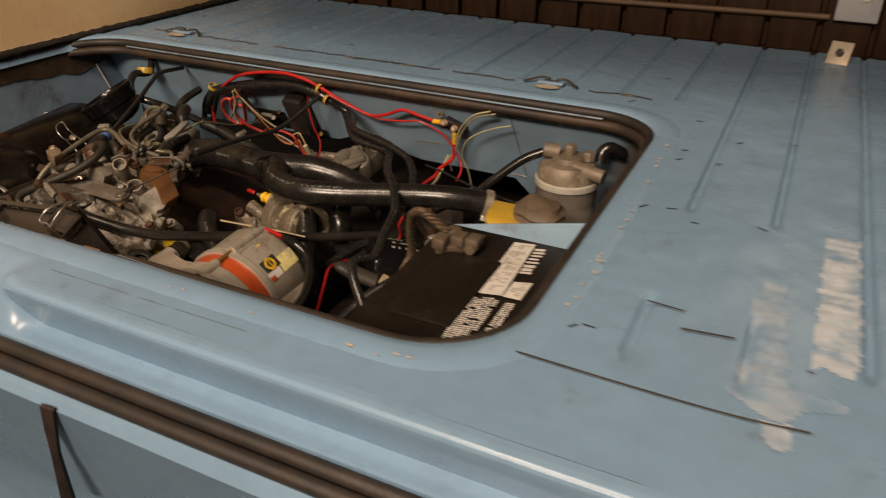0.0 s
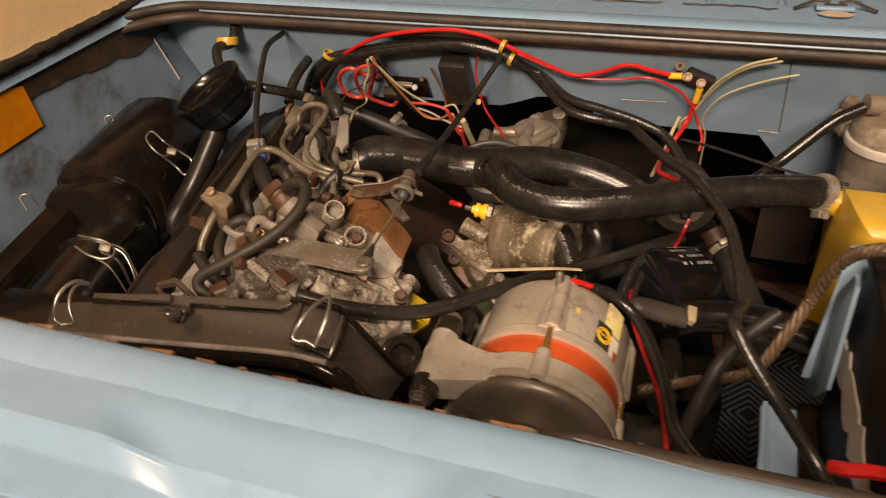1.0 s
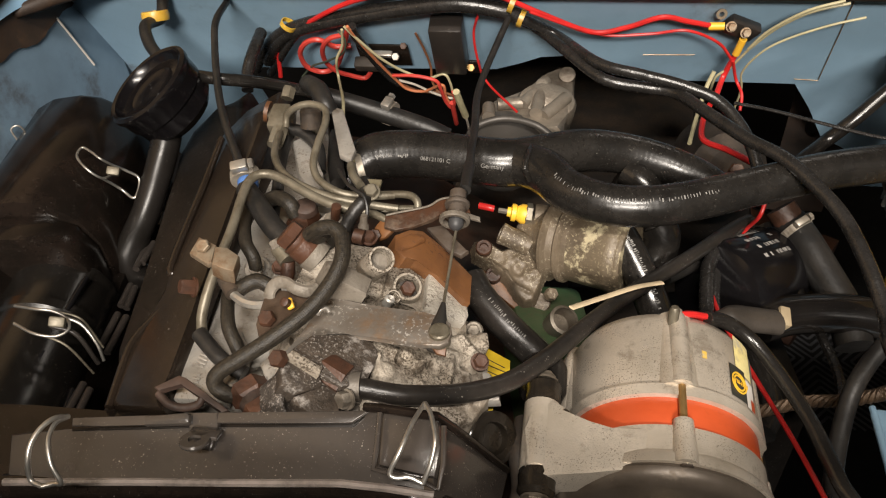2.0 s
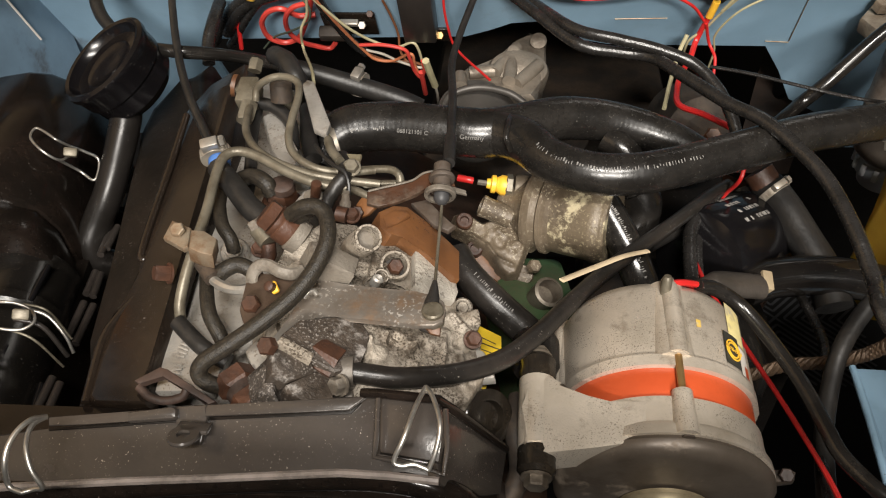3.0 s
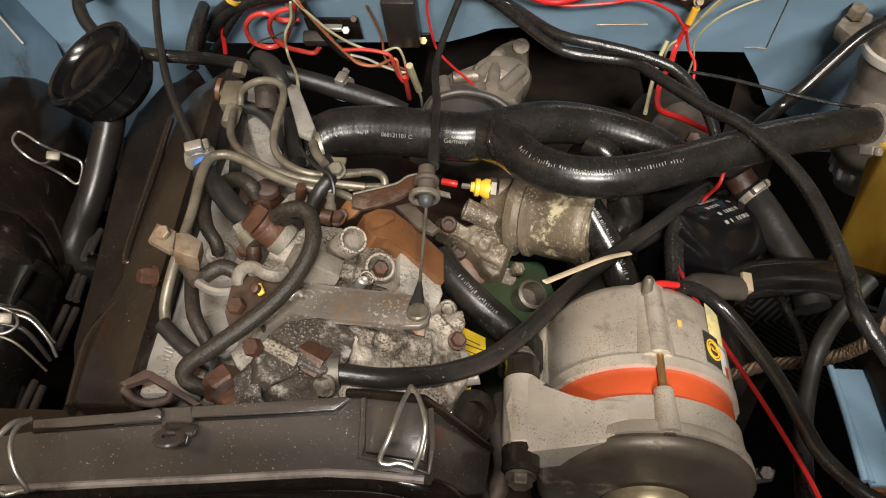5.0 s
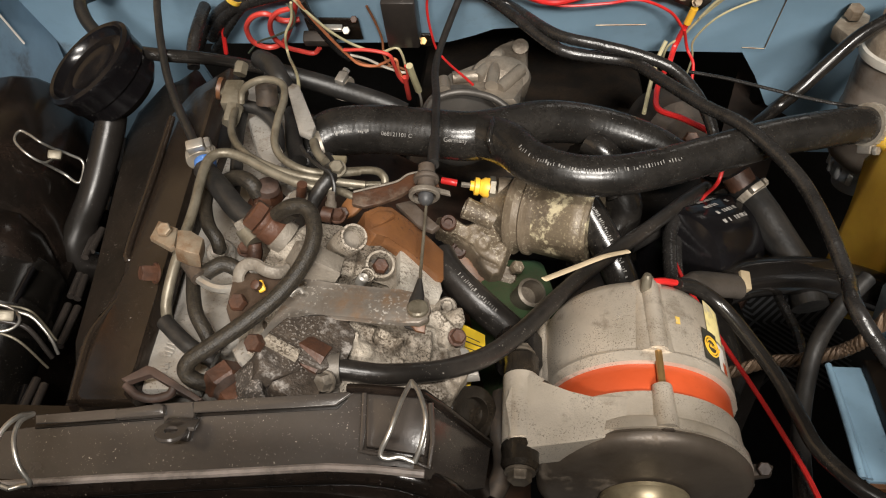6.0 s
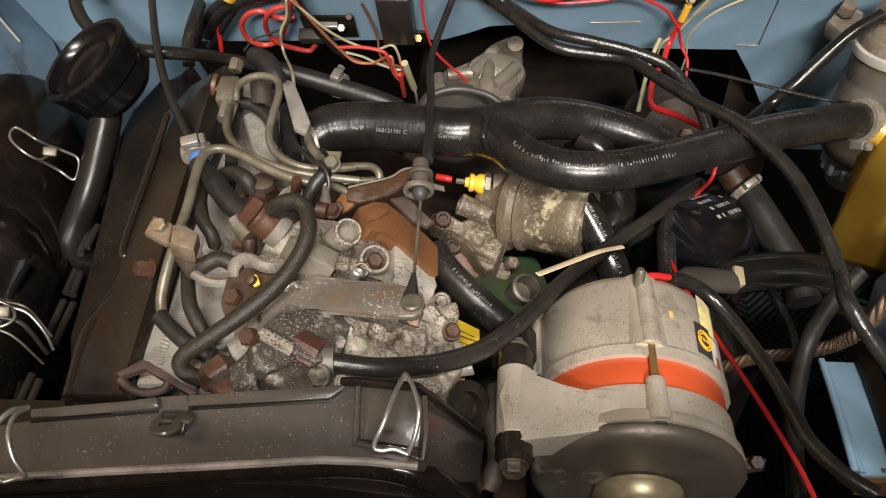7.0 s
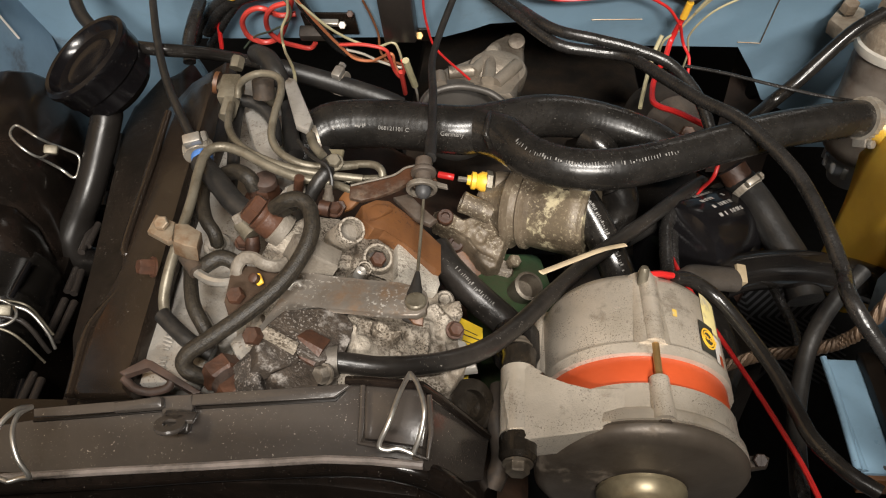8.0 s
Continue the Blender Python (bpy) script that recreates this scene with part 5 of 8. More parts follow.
def casting(name, outline, base, ridges, knobs, material, label, seed, parent, place, rough=1.0):
    """A rough casting on the face of a frame: ridges (x, y, x, y, width, height) and knobs or hollows (x, y, radius, height) run into one skin."""
    bm = bmesh.new()
    st = 0.0009
    xs, ys = [p[0] for p in outline], [p[1] for p in outline]
    edges = list(zip(outline, outline[1:] + outline[:1]))

    def away(x, y, x0, y0, x1, y1):
        dx, dy = x1 - x0, y1 - y0
        f = min(1.0, max(0.0, ((x - x0) * dx + (y - y0) * dy) / (dx * dx + dy * dy)))
        return math.hypot(x - x0 - f * dx, y - y0 - f * dy)

    def inside(x, y):
        odd = False
        for (xa, ya), (xb, yb) in edges:
            if (ya > y) != (yb > y) and x < xa + (y - ya) / (yb - ya) * (xb - xa):
                odd = not odd
        return odd

    grid = {}
    for i in range(int((max(xs) - min(xs)) / st) + 2):
        for j in range(int((max(ys) - min(ys)) / st) + 2):
            x, y = min(xs) + i * st, min(ys) + j * st
            if not inside(x, y):
                continue
            rim = min(away(x, y, *p, *q) for p, q in edges)
            h = base - 0.012 * (1 - smooth(rim / 0.0055))
            for x0, y0, x1, y1, w, k in ridges:
                h += k * math.exp(-(away(x, y, x0, y0, x1, y1) / w) ** 2)
            for x0, y0, r, k in knobs:
                h += k * smooth((r - math.hypot(x - x0, y - y0)) / (0.55 * r))
            h += rough * (0.0011 * noise.noise((x * 110, y * 110, seed)) + 0.0005 * noise.noise((x * 420, y * 420, seed)))
            grid[i, j] = bm.verts.new(place @ Vector((x, y, h)))
    for i, j in grid:
        q = [(i, j), (i + 1, j), (i + 1, j + 1), (i, j + 1)]
        if all(k in grid for k in q):
            bm.faces.new([grid[k] for k in q])
    for _ in range(2):
        bmesh.ops.smooth_vert(bm, verts=[v for v in bm.verts if v.is_boundary], factor=0.5, use_axis_x=True, use_axis_y=True, use_axis_z=True)
    return part(name, bm, material, parent, label)


casting("lower_housing", [(-0.060, -0.060), (-0.054, -0.047), (-0.040, -0.028), (-0.018, -0.014), (-0.006, -0.028), (-0.006, -0.052), (-0.008, -0.072), (-0.029, -0.080), (-0.044, -0.080), (-0.055, -0.073)], -0.001,
        [(-0.053, -0.055, -0.031, -0.061, 0.0022, 0.0030), (-0.053, -0.057, -0.046, -0.075, 0.0030, 0.0025), (-0.036, -0.036, -0.030, -0.060, 0.0016, -0.0022), (-0.030, -0.061, -0.026, -0.076, 0.0030, 0.0030), (-0.034, -0.032, -0.014, -0.022, 0.0024, 0.0022)],
        [(-0.020, -0.038, 0.014, 0.0030), (-0.044, -0.047, 0.008, 0.0028), (-0.040, -0.068, 0.008, -0.0030)], DARK_CORRODED, "oil-dark corroded lower housing", 3.0, pump, PUMP, 0.45)
POWDERED = mat("oil_black_casting_with_white_bloom", (0.040, 0.032, 0.026), 0.48, 0.15, color2=(0.075, 0.058, 0.044), scale=40, bump=0.7, bump_scale=600, dirt=(0.30, 0.275, 0.25), dirt_scale=42, dirt_level=0.62, dirt_soft=0.05, speck=(0.26, 0.235, 0.21), speck_scale=700, speck_level=0.60)
plate("housing_face", [(-0.3797, 0.5432, 0.9148), (-0.3746, 0.5548, 0.9118), (-0.3603, 0.5644, 0.9036), (-0.3483, 0.5673, 0.8966), (-0.3424, 0.5614, 0.8932), (-0.3453, 0.5524, 0.8949), (-0.344, 0.5409, 0.8942), (-0.3545, 0.5328, 0.9002), (-0.3635, 0.5351, 0.9054), (-0.3809, 0.5376, 0.9154)], 0.022, POWDERED, pump, "oil-black housing face with white bloom", bevel=0.0016)
plate("housing_ridge", [(-0.3798, 0.536, 0.9183), (-0.3787, 0.5397, 0.9177), (-0.3638, 0.5369, 0.9091), (-0.3642, 0.5326, 0.9093)], 0.007, ALU_CORRODED, pump, "bare cast ridge", bevel=0.0014)
plate("lower_face", [(-0.383, 0.5341, 0.9138), (-0.3786, 0.5385, 0.9113), (-0.3661, 0.536, 0.9041), (-0.3638, 0.5318, 0.9027), (-0.374, 0.522, 0.9086), (-0.3802, 0.5221, 0.9122)], 0.014, POWDERED, pump, bevel=0.0016)
plate("lower_block", [(-0.3746, 0.5215, 0.9049), (-0.3648, 0.5337, 0.8992), (-0.3558, 0.5348, 0.894), (-0.3542, 0.5209, 0.8931), (-0.3657, 0.5155, 0.8998), (-0.3723, 0.5181, 0.9036)], 0.014, POWDERED, pump, bevel=0.0016)
casting("flange", [(-0.024, -0.020), (0.013, -0.002), (0.036, 0.018), (0.050, 0.020), (0.056, -0.001), (0.062, -0.023), (0.053, -0.044), (0.021, -0.064), (-0.010, -0.073), (-0.013, -0.050), (-0.014, -0.032)], 0.0095,
        [(-0.011, -0.030, -0.010, -0.056, 0.0022, 0.0036), (-0.012, -0.030, -0.024, -0.022, 0.0022, 0.0030), (-0.002, -0.022, 0.013, -0.024, 0.0026, 0.0030), (0.013, -0.024, 0.018, -0.040, 0.0022, 0.0026), (0.030, -0.010, 0.031, -0.036, 0.0024, 0.0034), (0.033, 0.006, 0.050, -0.004, 0.0030, 0.0038), (0.020, -0.008, 0.032, -0.006, 0.0020, 0.0022), (0.040, -0.012, 0.044, -0.034, 0.0022, 0.0028), (-0.006, -0.050, 0.020, -0.050, 0.0030, 0.0016), (-0.02, -0.068, 0.05, -0.056, 0.012, -0.007)],
        [(0.004, -0.024, 0.006, -0.0050), (0.016, -0.028, 0.005, -0.0045), (-0.004, -0.036, 0.007, 0.0020), (0.022, -0.020, 0.006, -0.0040), (0.041, -0.010, 0.006, -0.0048), (0.047, 0.010, 0.008, 0.0060), (0.024, -0.042, 0.007, 0.0022), (0.050, -0.026, 0.007, 0.0040), (0.036, -0.026, 0.005, -0.0030)], ALU_CORRODED, "corroded ribbed end flange of the pump", 9.0, pump, PUMP, 0.45)
# throttle lever
lever = [(-0.3913, 0.5468, 0.898), (-0.3859, 0.5587, 0.9), (-0.3822, 0.5725, 0.903), (-0.3784, 0.5863, 0.905), (-0.3749, 0.5898, 0.905), (-0.3685, 0.5884, 0.905), (-0.3586, 0.5865, 0.904), (-0.3402, 0.5845, 0.904), (-0.3221, 0.5829, 0.904), (-0.3118, 0.5809, 0.904), (-0.3073, 0.5767, 0.904), (-0.3056, 0.5705, 0.904), (-0.3067, 0.5643, 0.904), (-0.3109, 0.5611, 0.904), (-0.3194, 0.5611, 0.904), (-0.3427, 0.5633, 0.904), (-0.3616, 0.5655, 0.904), (-0.3707, 0.5643, 0.904), (-0.3769, 0.5603, 0.903), (-0.3828, 0.5536, 0.9), (-0.3875, 0.5455, 0.898)]
arm = plate("throttle_lever", lever, 0.0032, mat("grey_steel_lever", (0.215, 0.196, 0.172), 0.42, 0.35, color2=(0.145, 0.120, 0.096), scale=26, bump=0.25, dirt=(0.19, 0.115, 0.062), dirt_scale=48, dirt_level=0.60, speck=(0.42, 0.39, 0.35), speck_scale=500, speck_level=0.60), pump, "flat grey steel throttle lever with rusty edges", bevel=0.0008)
lathe("pivot_pin", [(0.0056, -0.008), (0.0056, 0.0012), (0.0048, 0.0020), (0, 0.0020)], axes((-0.3121, 0.5694, 0.9045), (0, 0, 1)), STEEL, arm, seg=24)
plate("stop_tab", [(-0.317, 0.565, 0.899), (-0.308, 0.568, 0.899), (-0.308, 0.561, 0.896), (-0.313, 0.562, 0.896)], 0.004, RUST_FLAT, arm, "rusty stop tab")
# control bracket with the yellow ring
plate("control_bracket", [(-0.41, 0.565, 0.905), (-0.412, 0.583, 0.905), (-0.407, 0.591, 0.905), (-0.383, 0.589, 0.905), (-0.381, 0.58, 0.905), (-0.393, 0.568, 0.905), (-0.398, 0.553, 0.905), (-0.402, 0.55, 0.905)], 0.006, mat("brown_oily_steel", (0.088, 0.060, 0.042), 0.45, 0.2, color2=(0.050, 0.032, 0.022), scale=40, bump=0.4, bump_scale=300), pump, "brown oily control bracket", bevel=0.001)
tube("control_arm", [(-0.4095, 0.5836, 0.902), (-0.4085, 0.587, 0.908), (-0.4045, 0.5891, 0.912), (-0.3986, 0.5883, 0.913), (-0.3926, 0.5854, 0.912), (-0.3865, 0.586, 0.91), (-0.3831, 0.5907, 0.908)], 0.0035, DULL_ALU, pump, "dull aluminium control arm", flat=0.6)
hex_bolt("bolt", (-0.403, 0.567, 0.906), (-0.1, -0.4, 0.85), 0.0047, 0.005, RUST, pump, "rusty bolt")
box("seal_tab", (0.004, 0.0065, 0.0025), axes((-0.394, 0.577, 0.909), (-0.2, -0.5, 0.8), (0.8, 0.5, 0)), YELLOW, pump, "yellow paint-sealed tab", bevel=0.001)
lathe("seal_screw", [(0.0026, 0.0), (0.0026, 0.0045), (0.0016, 0.005)], axes((-0.395, 0.577, 0.909), (-0.2, -0.5, 0.8)), RUST, pump, seg=14)

# ---- cable bracket, throttle cable ----
RUST_BAR = mat("rust_brown_bar", (0.080, 0.033, 0.015), 0.5, 0.2, color2=(0.034, 0.018, 0.011), scale=30, bump=0.4, bump_scale=300, dirt=(0.16, 0.12, 0.085), dirt_scale=30, dirt_level=0.62)
GROMMET = mat("grey_grommet", (0.085, 0.068, 0.055), 0.55, 0.1, color2=(0.055, 0.038, 0.026), scale=70, bump=0.3, bump_scale=300)
bracket = thing("throttle_cable", "black sheathed throttle cable with a rubber grommet and thin inner wire", "cable")
tube("sheath", [(-0.3087, 0.9294, 0.9134), (-0.3266, 0.8548, 0.886), (-0.32, 0.7712, 0.8984), (-0.3157, 0.7069, 0.9068), (-0.315, 0.672, 0.91)], 0.0029, RUBBER_MAT, bracket, seg=10)
tube("sleeve", [(-0.316, 0.7137, 0.9062), (-0.314, 0.681, 0.911)], 0.0038, RUBBER_MAT, bracket, curved=False)
lathe("grommet", [(0.0040, -0.0150), (0.0050, -0.0140), (0.0052, -0.0085), (0.0040, -0.0080), (0.0040, -0.0066), (0.0074, -0.0062), (0.0078, -0.0050), (0.0074, -0.0036), (0.0052, -0.0034), (0.0052, 0.0016), (0.0066, 0.0020), (0.0066, 0.0034), (0.0050, 0.0040), (0.0046, 0.0056)], axes((-0.3165, 0.6622, 0.909), (0.05, -0.82, -0.30)), GROMMET, bracket, "grey-brown grommet", seg=28)
lathe("nipple", [(0.0046, 0.0050), (0.0046, 0.0090), (0.0036, 0.0110), (0.0016, 0.0125)], axes((-0.3165, 0.6622, 0.909), (0.05, -0.82, -0.30)), mat("grey_rubber", (0.045, 0.045, 0.047), 0.5, scale=60), bracket, "grey rubber nipple", seg=20)
tube("inner_wire", [(-0.316, 0.659, 0.903), (-0.313, 0.588, 0.905)], 0.0009, STEEL, bracket, curved=False)
lathe("end_boot", [(0.0012, 0.0), (0.003, -0.008), (0.005, -0.014), (0.005, -0.016)], axes((-0.313, 0.589, 0.906), (0.02, 0.9, 0.3)), RUBBER_MAT, bracket, seg=14)
cable_arm = thing("cable_stay", "rust-brown steel stay that carries the throttle cable", "bracket")
plate("bar", [(-0.3608, 0.6608, 0.904), (-0.3522, 0.6631, 0.905), (-0.3358, 0.669, 0.906), (-0.3289, 0.6752, 0.907), (-0.3212, 0.6783, 0.907), (-0.3124, 0.6764, 0.907), (-0.309, 0.6675, 0.905), (-0.3189, 0.664, 0.904), (-0.3247, 0.6671, 0.904), (-0.3315, 0.6605, 0.903), (-0.343, 0.6544, 0.902), (-0.3526, 0.6509, 0.902), (-0.36, 0.6527, 0.902)], 0.003, RUST_BAR, cable_arm, bevel=0.0005)
lathe("eye", [(0.0070, 0.0016), (0.0088, 0.0016), (0.0093, 0.0022), (0.0093, 0.0044), (0.0088, 0.0050), (0.0070, 0.0050), (0.0066, 0.0040), (0.0070, 0.0016)], axes((-0.3173, 0.6602, 0.908), (0.05, -0.82, -0.30)), DULL_ALU, cable_arm, "dull plated ring of the stay", seg=28)
plate("ear", [(-0.3108, 0.6649, 0.907), (-0.3025, 0.6622, 0.906), (-0.3019, 0.659, 0.906), (-0.3098, 0.6608, 0.906)], 0.002, DULL_ALU, cable_arm, bevel=0.0004)
tube("top_edge", [(-0.3599, 0.6602, 0.905), (-0.352, 0.6624, 0.906), (-0.3356, 0.6683, 0.907), (-0.3287, 0.6745, 0.908), (-0.3211, 0.6776, 0.908)], 0.0007, DULL_ALU, cable_arm, "thin pale edge along the top of the stay", seg=6)
plate("foot", [(-0.3612, 0.6626, 0.903), (-0.3542, 0.6596, 0.903), (-0.3547, 0.6537, 0.9), (-0.3602, 0.6506, 0.895), (-0.3647, 0.6508, 0.892), (-0.3693, 0.6537, 0.892), (-0.3681, 0.6579, 0.897), (-0.3646, 0.6606, 0.901)], 0.004, RUST_FLAT, cable_arm, "orange-brown bent foot", bevel=0.0012)
plate("gusset", [(-0.3356, 0.6614, 0.896), (-0.3255, 0.6643, 0.897), (-0.3169, 0.6527, 0.896), (-0.3074, 0.6436, 0.895), (-0.3117, 0.6394, 0.895), (-0.3201, 0.644, 0.895), (-0.3309, 0.6564, 0.895)], 0.004, GROMMET, cable_arm, "dull grey gusset plate", bevel=0.0008)
hex_bolt("bolt", (-0.3667, 0.6532, 0.893), (0.1, -0.5, 0.8), 0.0042, 0.004, RUST, cable_arm)

# ---- injector pipes ----
PIPES = "fuel pipes"


def pipe(pts, r=0.0025, label="bent plated steel injector pipe"):
    return tagged(tube("injector_pipe", pts, r, STEEL, seg=10, per=10), label, "fuel pipe", PIPES)


pipe([(-0.457, 0.75, 0.905), (-0.453, 0.729, 0.908), (-0.446, 0.707, 0.912), (-0.434, 0.687, 0.915), (-0.417, 0.673, 0.915), (-0.395, 0.666, 0.912), (-0.373, 0.666, 0.908), (-0.354, 0.667, 0.905)])
pipe([(-0.45, 0.743, 0.912), (-0.448, 0.746, 0.92), (-0.438, 0.744, 0.928), (-0.428, 0.744, 0.93), (-0.417, 0.738, 0.93), (-0.413, 0.724, 0.928), (-0.413, 0.705, 0.925), (-0.412, 0.688, 0.92), (-0.405, 0.677, 0.916), (-0.391, 0.671, 0.912), (-0.375, 0.674, 0.908), (-0.359, 0.68, 0.905)])
pipe([(-0.451, 0.574, 0.88), (-0.451, 0.58, 0.89), (-0.449, 0.592, 0.9), (-0.447, 0.61, 0.908), (-0.446, 0.631, 0.914), (-0.448, 0.656, 0.918), (-0.447, 0.67, 0.92), (-0.44, 0.676, 0.92), (-0.428, 0.674, 0.918), (-0.41, 0.666, 0.914), (-0.39, 0.66, 0.91), (-0.373, 0.661, 0.906)], 0.0030)
pipe([(-0.392, 0.684, 0.9), (-0.37, 0.681, 0.904), (-0.351, 0.68, 0.906), (-0.344, 0.676, 0.905), (-0.343, 0.672, 0.9), (-0.345, 0.671, 0.89)])
pipe([(-0.392, 0.668, 0.9), (-0.374, 0.666, 0.902), (-0.36, 0.661, 0.9), (-0.351, 0.659, 0.895)])
pipe([(-0.38, 0.671, 0.893), (-0.36, 0.677, 0.896), (-0.34, 0.678, 0.896), (-0.334, 0.678, 0.89)])

# pipe clamp bracket on the valve cover
pc = thing("pipe_clamp", "rust-stained plated clamp holding a fuel pipe", "bracket")
plate("strap", [(-0.462, 0.605, 0.915), (-0.462, 0.619, 0.915), (-0.449, 0.613, 0.915), (-0.446, 0.599, 0.915), (-0.448, 0.597, 0.915)], 0.004, CLAMP_METAL, pc, bevel=0.0008)
plate("saddle", [(-0.441, 0.591, 0.922), (-0.444, 0.604, 0.922), (-0.437, 0.605, 0.922), (-0.429, 0.601, 0.92), (-0.428, 0.589, 0.918), (-0.434, 0.589, 0.92)], 0.012, CLAMP_METAL, pc, bevel=0.002)
hex_bolt("bolt", (-0.454, 0.609, 0.916), (-0.1, -0.4, 0.9), 0.0042, 0.0035, CLAMP_METAL, pc)

# union on the first injector
un = thing("injector_union", "small plated fuel union with a copper washer", "fitting")
box("block", (0.014, 0.022, 0.014), axes((-0.461, 0.761, 0.905), (0, -0.3, 0.95)), STEEL, un, bevel=0.002)
hex_bolt("nut", (-0.458, 0.751, 0.905), (-0.05, -0.8, -0.3), 0.0062, 0.016, STEEL, un)
hex_bolt("nut", (-0.464, 0.785, 0.908), (0.1, 0.7, 0.5), 0.0052, 0.010, STEEL, un)
lathe("washer", [(0.004, 0), (0.008, 0), (0.008, 0.003), (0.004, 0.003)], axes((-0.472, 0.77, 0.906), (-1, 0, 0.2)), RUST_FLAT, un, "copper washer", seg=20)
plate("tab", [(-0.477, 0.768, 0.908), (-0.477, 0.783, 0.908), (-0.469, 0.777, 0.908), (-0.468, 0.759, 0.908)], 0.003, STEEL, un, bevel=0.0005)
inj = thing("injector", "plated hexagonal injector body", "fitting")
hex_bolt("body", (-0.443, 0.77, 0.885), (0.05, 0.25, 0.95), 0.0085, 0.018, STEEL, inj)
lathe("cap", [(0.0075, 0), (0.0075, 0.012), (0.005, 0.015)], axes((-0.436, 0.754, 0.905), (0.05, 0.25, 0.95)), DARK_METAL, inj, seg=16)

# rubber and braided hoses over the pump
BRAID = mat("braided_black_hose", (0.012, 0.010, 0.008), 0.46, spec=0.35, color2=(0.036, 0.029, 0.020), scale=520, amount=0.9, bump=0.4, bump_scale=900)
woven(BRAID, 9.0, 0.0021, 0.14, 0.0003, (0.026, 0.022, 0.016))
HOSES = "small hoses on the pump"
for pts, r, m, lab in (
    ([(-0.392, 0.615, 0.925), (-0.384, 0.613, 0.932), (-0.376, 0.612, 0.934), (-0.37, 0.607, 0.932), (-0.367, 0.594, 0.928), (-0.371, 0.58, 0.922), (-0.38, 0.566, 0.916), (-0.394, 0.553, 0.91), (-0.411, 0.543, 0.902), (-0.422, 0.538, 0.896), (-0.425, 0.535, 0.89), (-0.421, 0.534, 0.884), (-0.413, 0.536, 0.878)], 0.0043, BRAID, "dark braided fuel return hose looping over the pump"),
    ([(-0.452, 0.667, 0.9), (-0.446, 0.645, 0.904), (-0.439, 0.628, 0.904), (-0.433, 0.621, 0.9), (-0.432, 0.619, 0.893)], 0.0040, BRAID, "dark braided hose beside the pipe clamp"),
    ([(-0.442, 0.6, 0.892), (-0.437, 0.585, 0.892), (-0.432, 0.573, 0.89), (-0.425, 0.564, 0.885), (-0.421, 0.559, 0.88)], 0.0040, BRAID, "dark braided hose running down the head"),
    ([(-0.457, 0.678, 0.905), (-0.439, 0.656, 0.908), (-0.426, 0.642, 0.905), (-0.413, 0.633, 0.902)], 0.0068, RUBBER_MAT, "thick black rubber hose to the banjo fitting"),
    ([(-0.447, 0.677, 0.896), (-0.435, 0.675, 0.902), (-0.425, 0.669, 0.902), (-0.422, 0.667, 0.895)], 0.0050, BRAID, "short black braided hose bend"),
    ([(-0.434, 0.591, 0.898), (-0.427, 0.592, 0.904), (-0.42, 0.595, 0.906), (-0.413, 0.594, 0.904), (-0.41, 0.593, 0.898)], 0.0044, BRAID, "black braided hose bend beside the control plate"),
    ([(-0.451, 0.572, 0.884), (-0.44, 0.563, 0.882), (-0.431, 0.557, 0.88), (-0.419, 0.553, 0.876)], 0.0046, RUBBER_MAT, "black rubber sleeve on the end of a pipe"),
    ([(-0.456, 0.759, 0.9), (-0.443, 0.756, 0.898), (-0.43, 0.745, 0.893), (-0.425, 0.727, 0.885)], 0.0045, RUBBER_MAT, "black rubber leak-off hose"),
    ([(-0.442, 0.673, 0.885), (-0.445, 0.698, 0.892), (-0.453, 0.729, 0.892), (-0.457, 0.758, 0.895)], 0.0042, RUBBER_MAT, "black rubber hose beside the injector pipes"),
    ([(-0.431, 0.789, 0.875), (-0.421, 0.75, 0.878), (-0.413, 0.728, 0.875)], 0.006, RUBBER_MAT, "black rubber hose by the pale tab"),
    ([(-0.46, 0.823, 0.9), (-0.446, 0.806, 0.905), (-0.437, 0.792, 0.902), (-0.433, 0.788, 0.895)], 0.0075, RUBBER_MAT, "black rubber elbow over the head"),
    ([(-0.385, 0.652, 0.9), (-0.379, 0.659, 0.908), (-0.374, 0.667, 0.912), (-0.38, 0.686, 0.91)], 0.0045, RUBBER_MAT, "black cable-tied hose at the pipes"),
):
    cable("small_hose", lab, pts, r, m, "hose", HOSES, 12)
cable("spill_pipe", "bent bright steel spill pipe below the clamp", [(-0.436, 0.593, 0.902), (-0.43, 0.586, 0.902), (-0.42, 0.581, 0.902), (-0.411, 0.582, 0.902), (-0.407, 0.59, 0.902)], 0.0028, BRIGHT, "fuel pipe")
sl = thing("pipe_sleeve", "dark steel sleeve nut on a fuel pipe", "fitting")
tube("sleeve", [(-0.44, 0.597, 0.905), (-0.431, 0.587, 0.903)], 0.0048, DARK_METAL, sl, curved=False)
clampb = thing("hose_clip", "bright hose clip with a blue plastic piece", "hose clip")
clamp("band", (-0.463, 0.692, 0.905), (0.3, -0.8, -0.3), 0.0082, clampb, 0.008)
lathe("collar", [(0.0062, -0.003), (0.0068, -0.002), (0.0068, 0.002), (0.0062, 0.003)], axes((-0.458, 0.684, 0.905), (0.3, -0.8, -0.3)), mat("blue_plastic", (0.06, 0.15, 0.40), 0.4, scale=40), clampb, "bright blue plastic collar", seg=24)

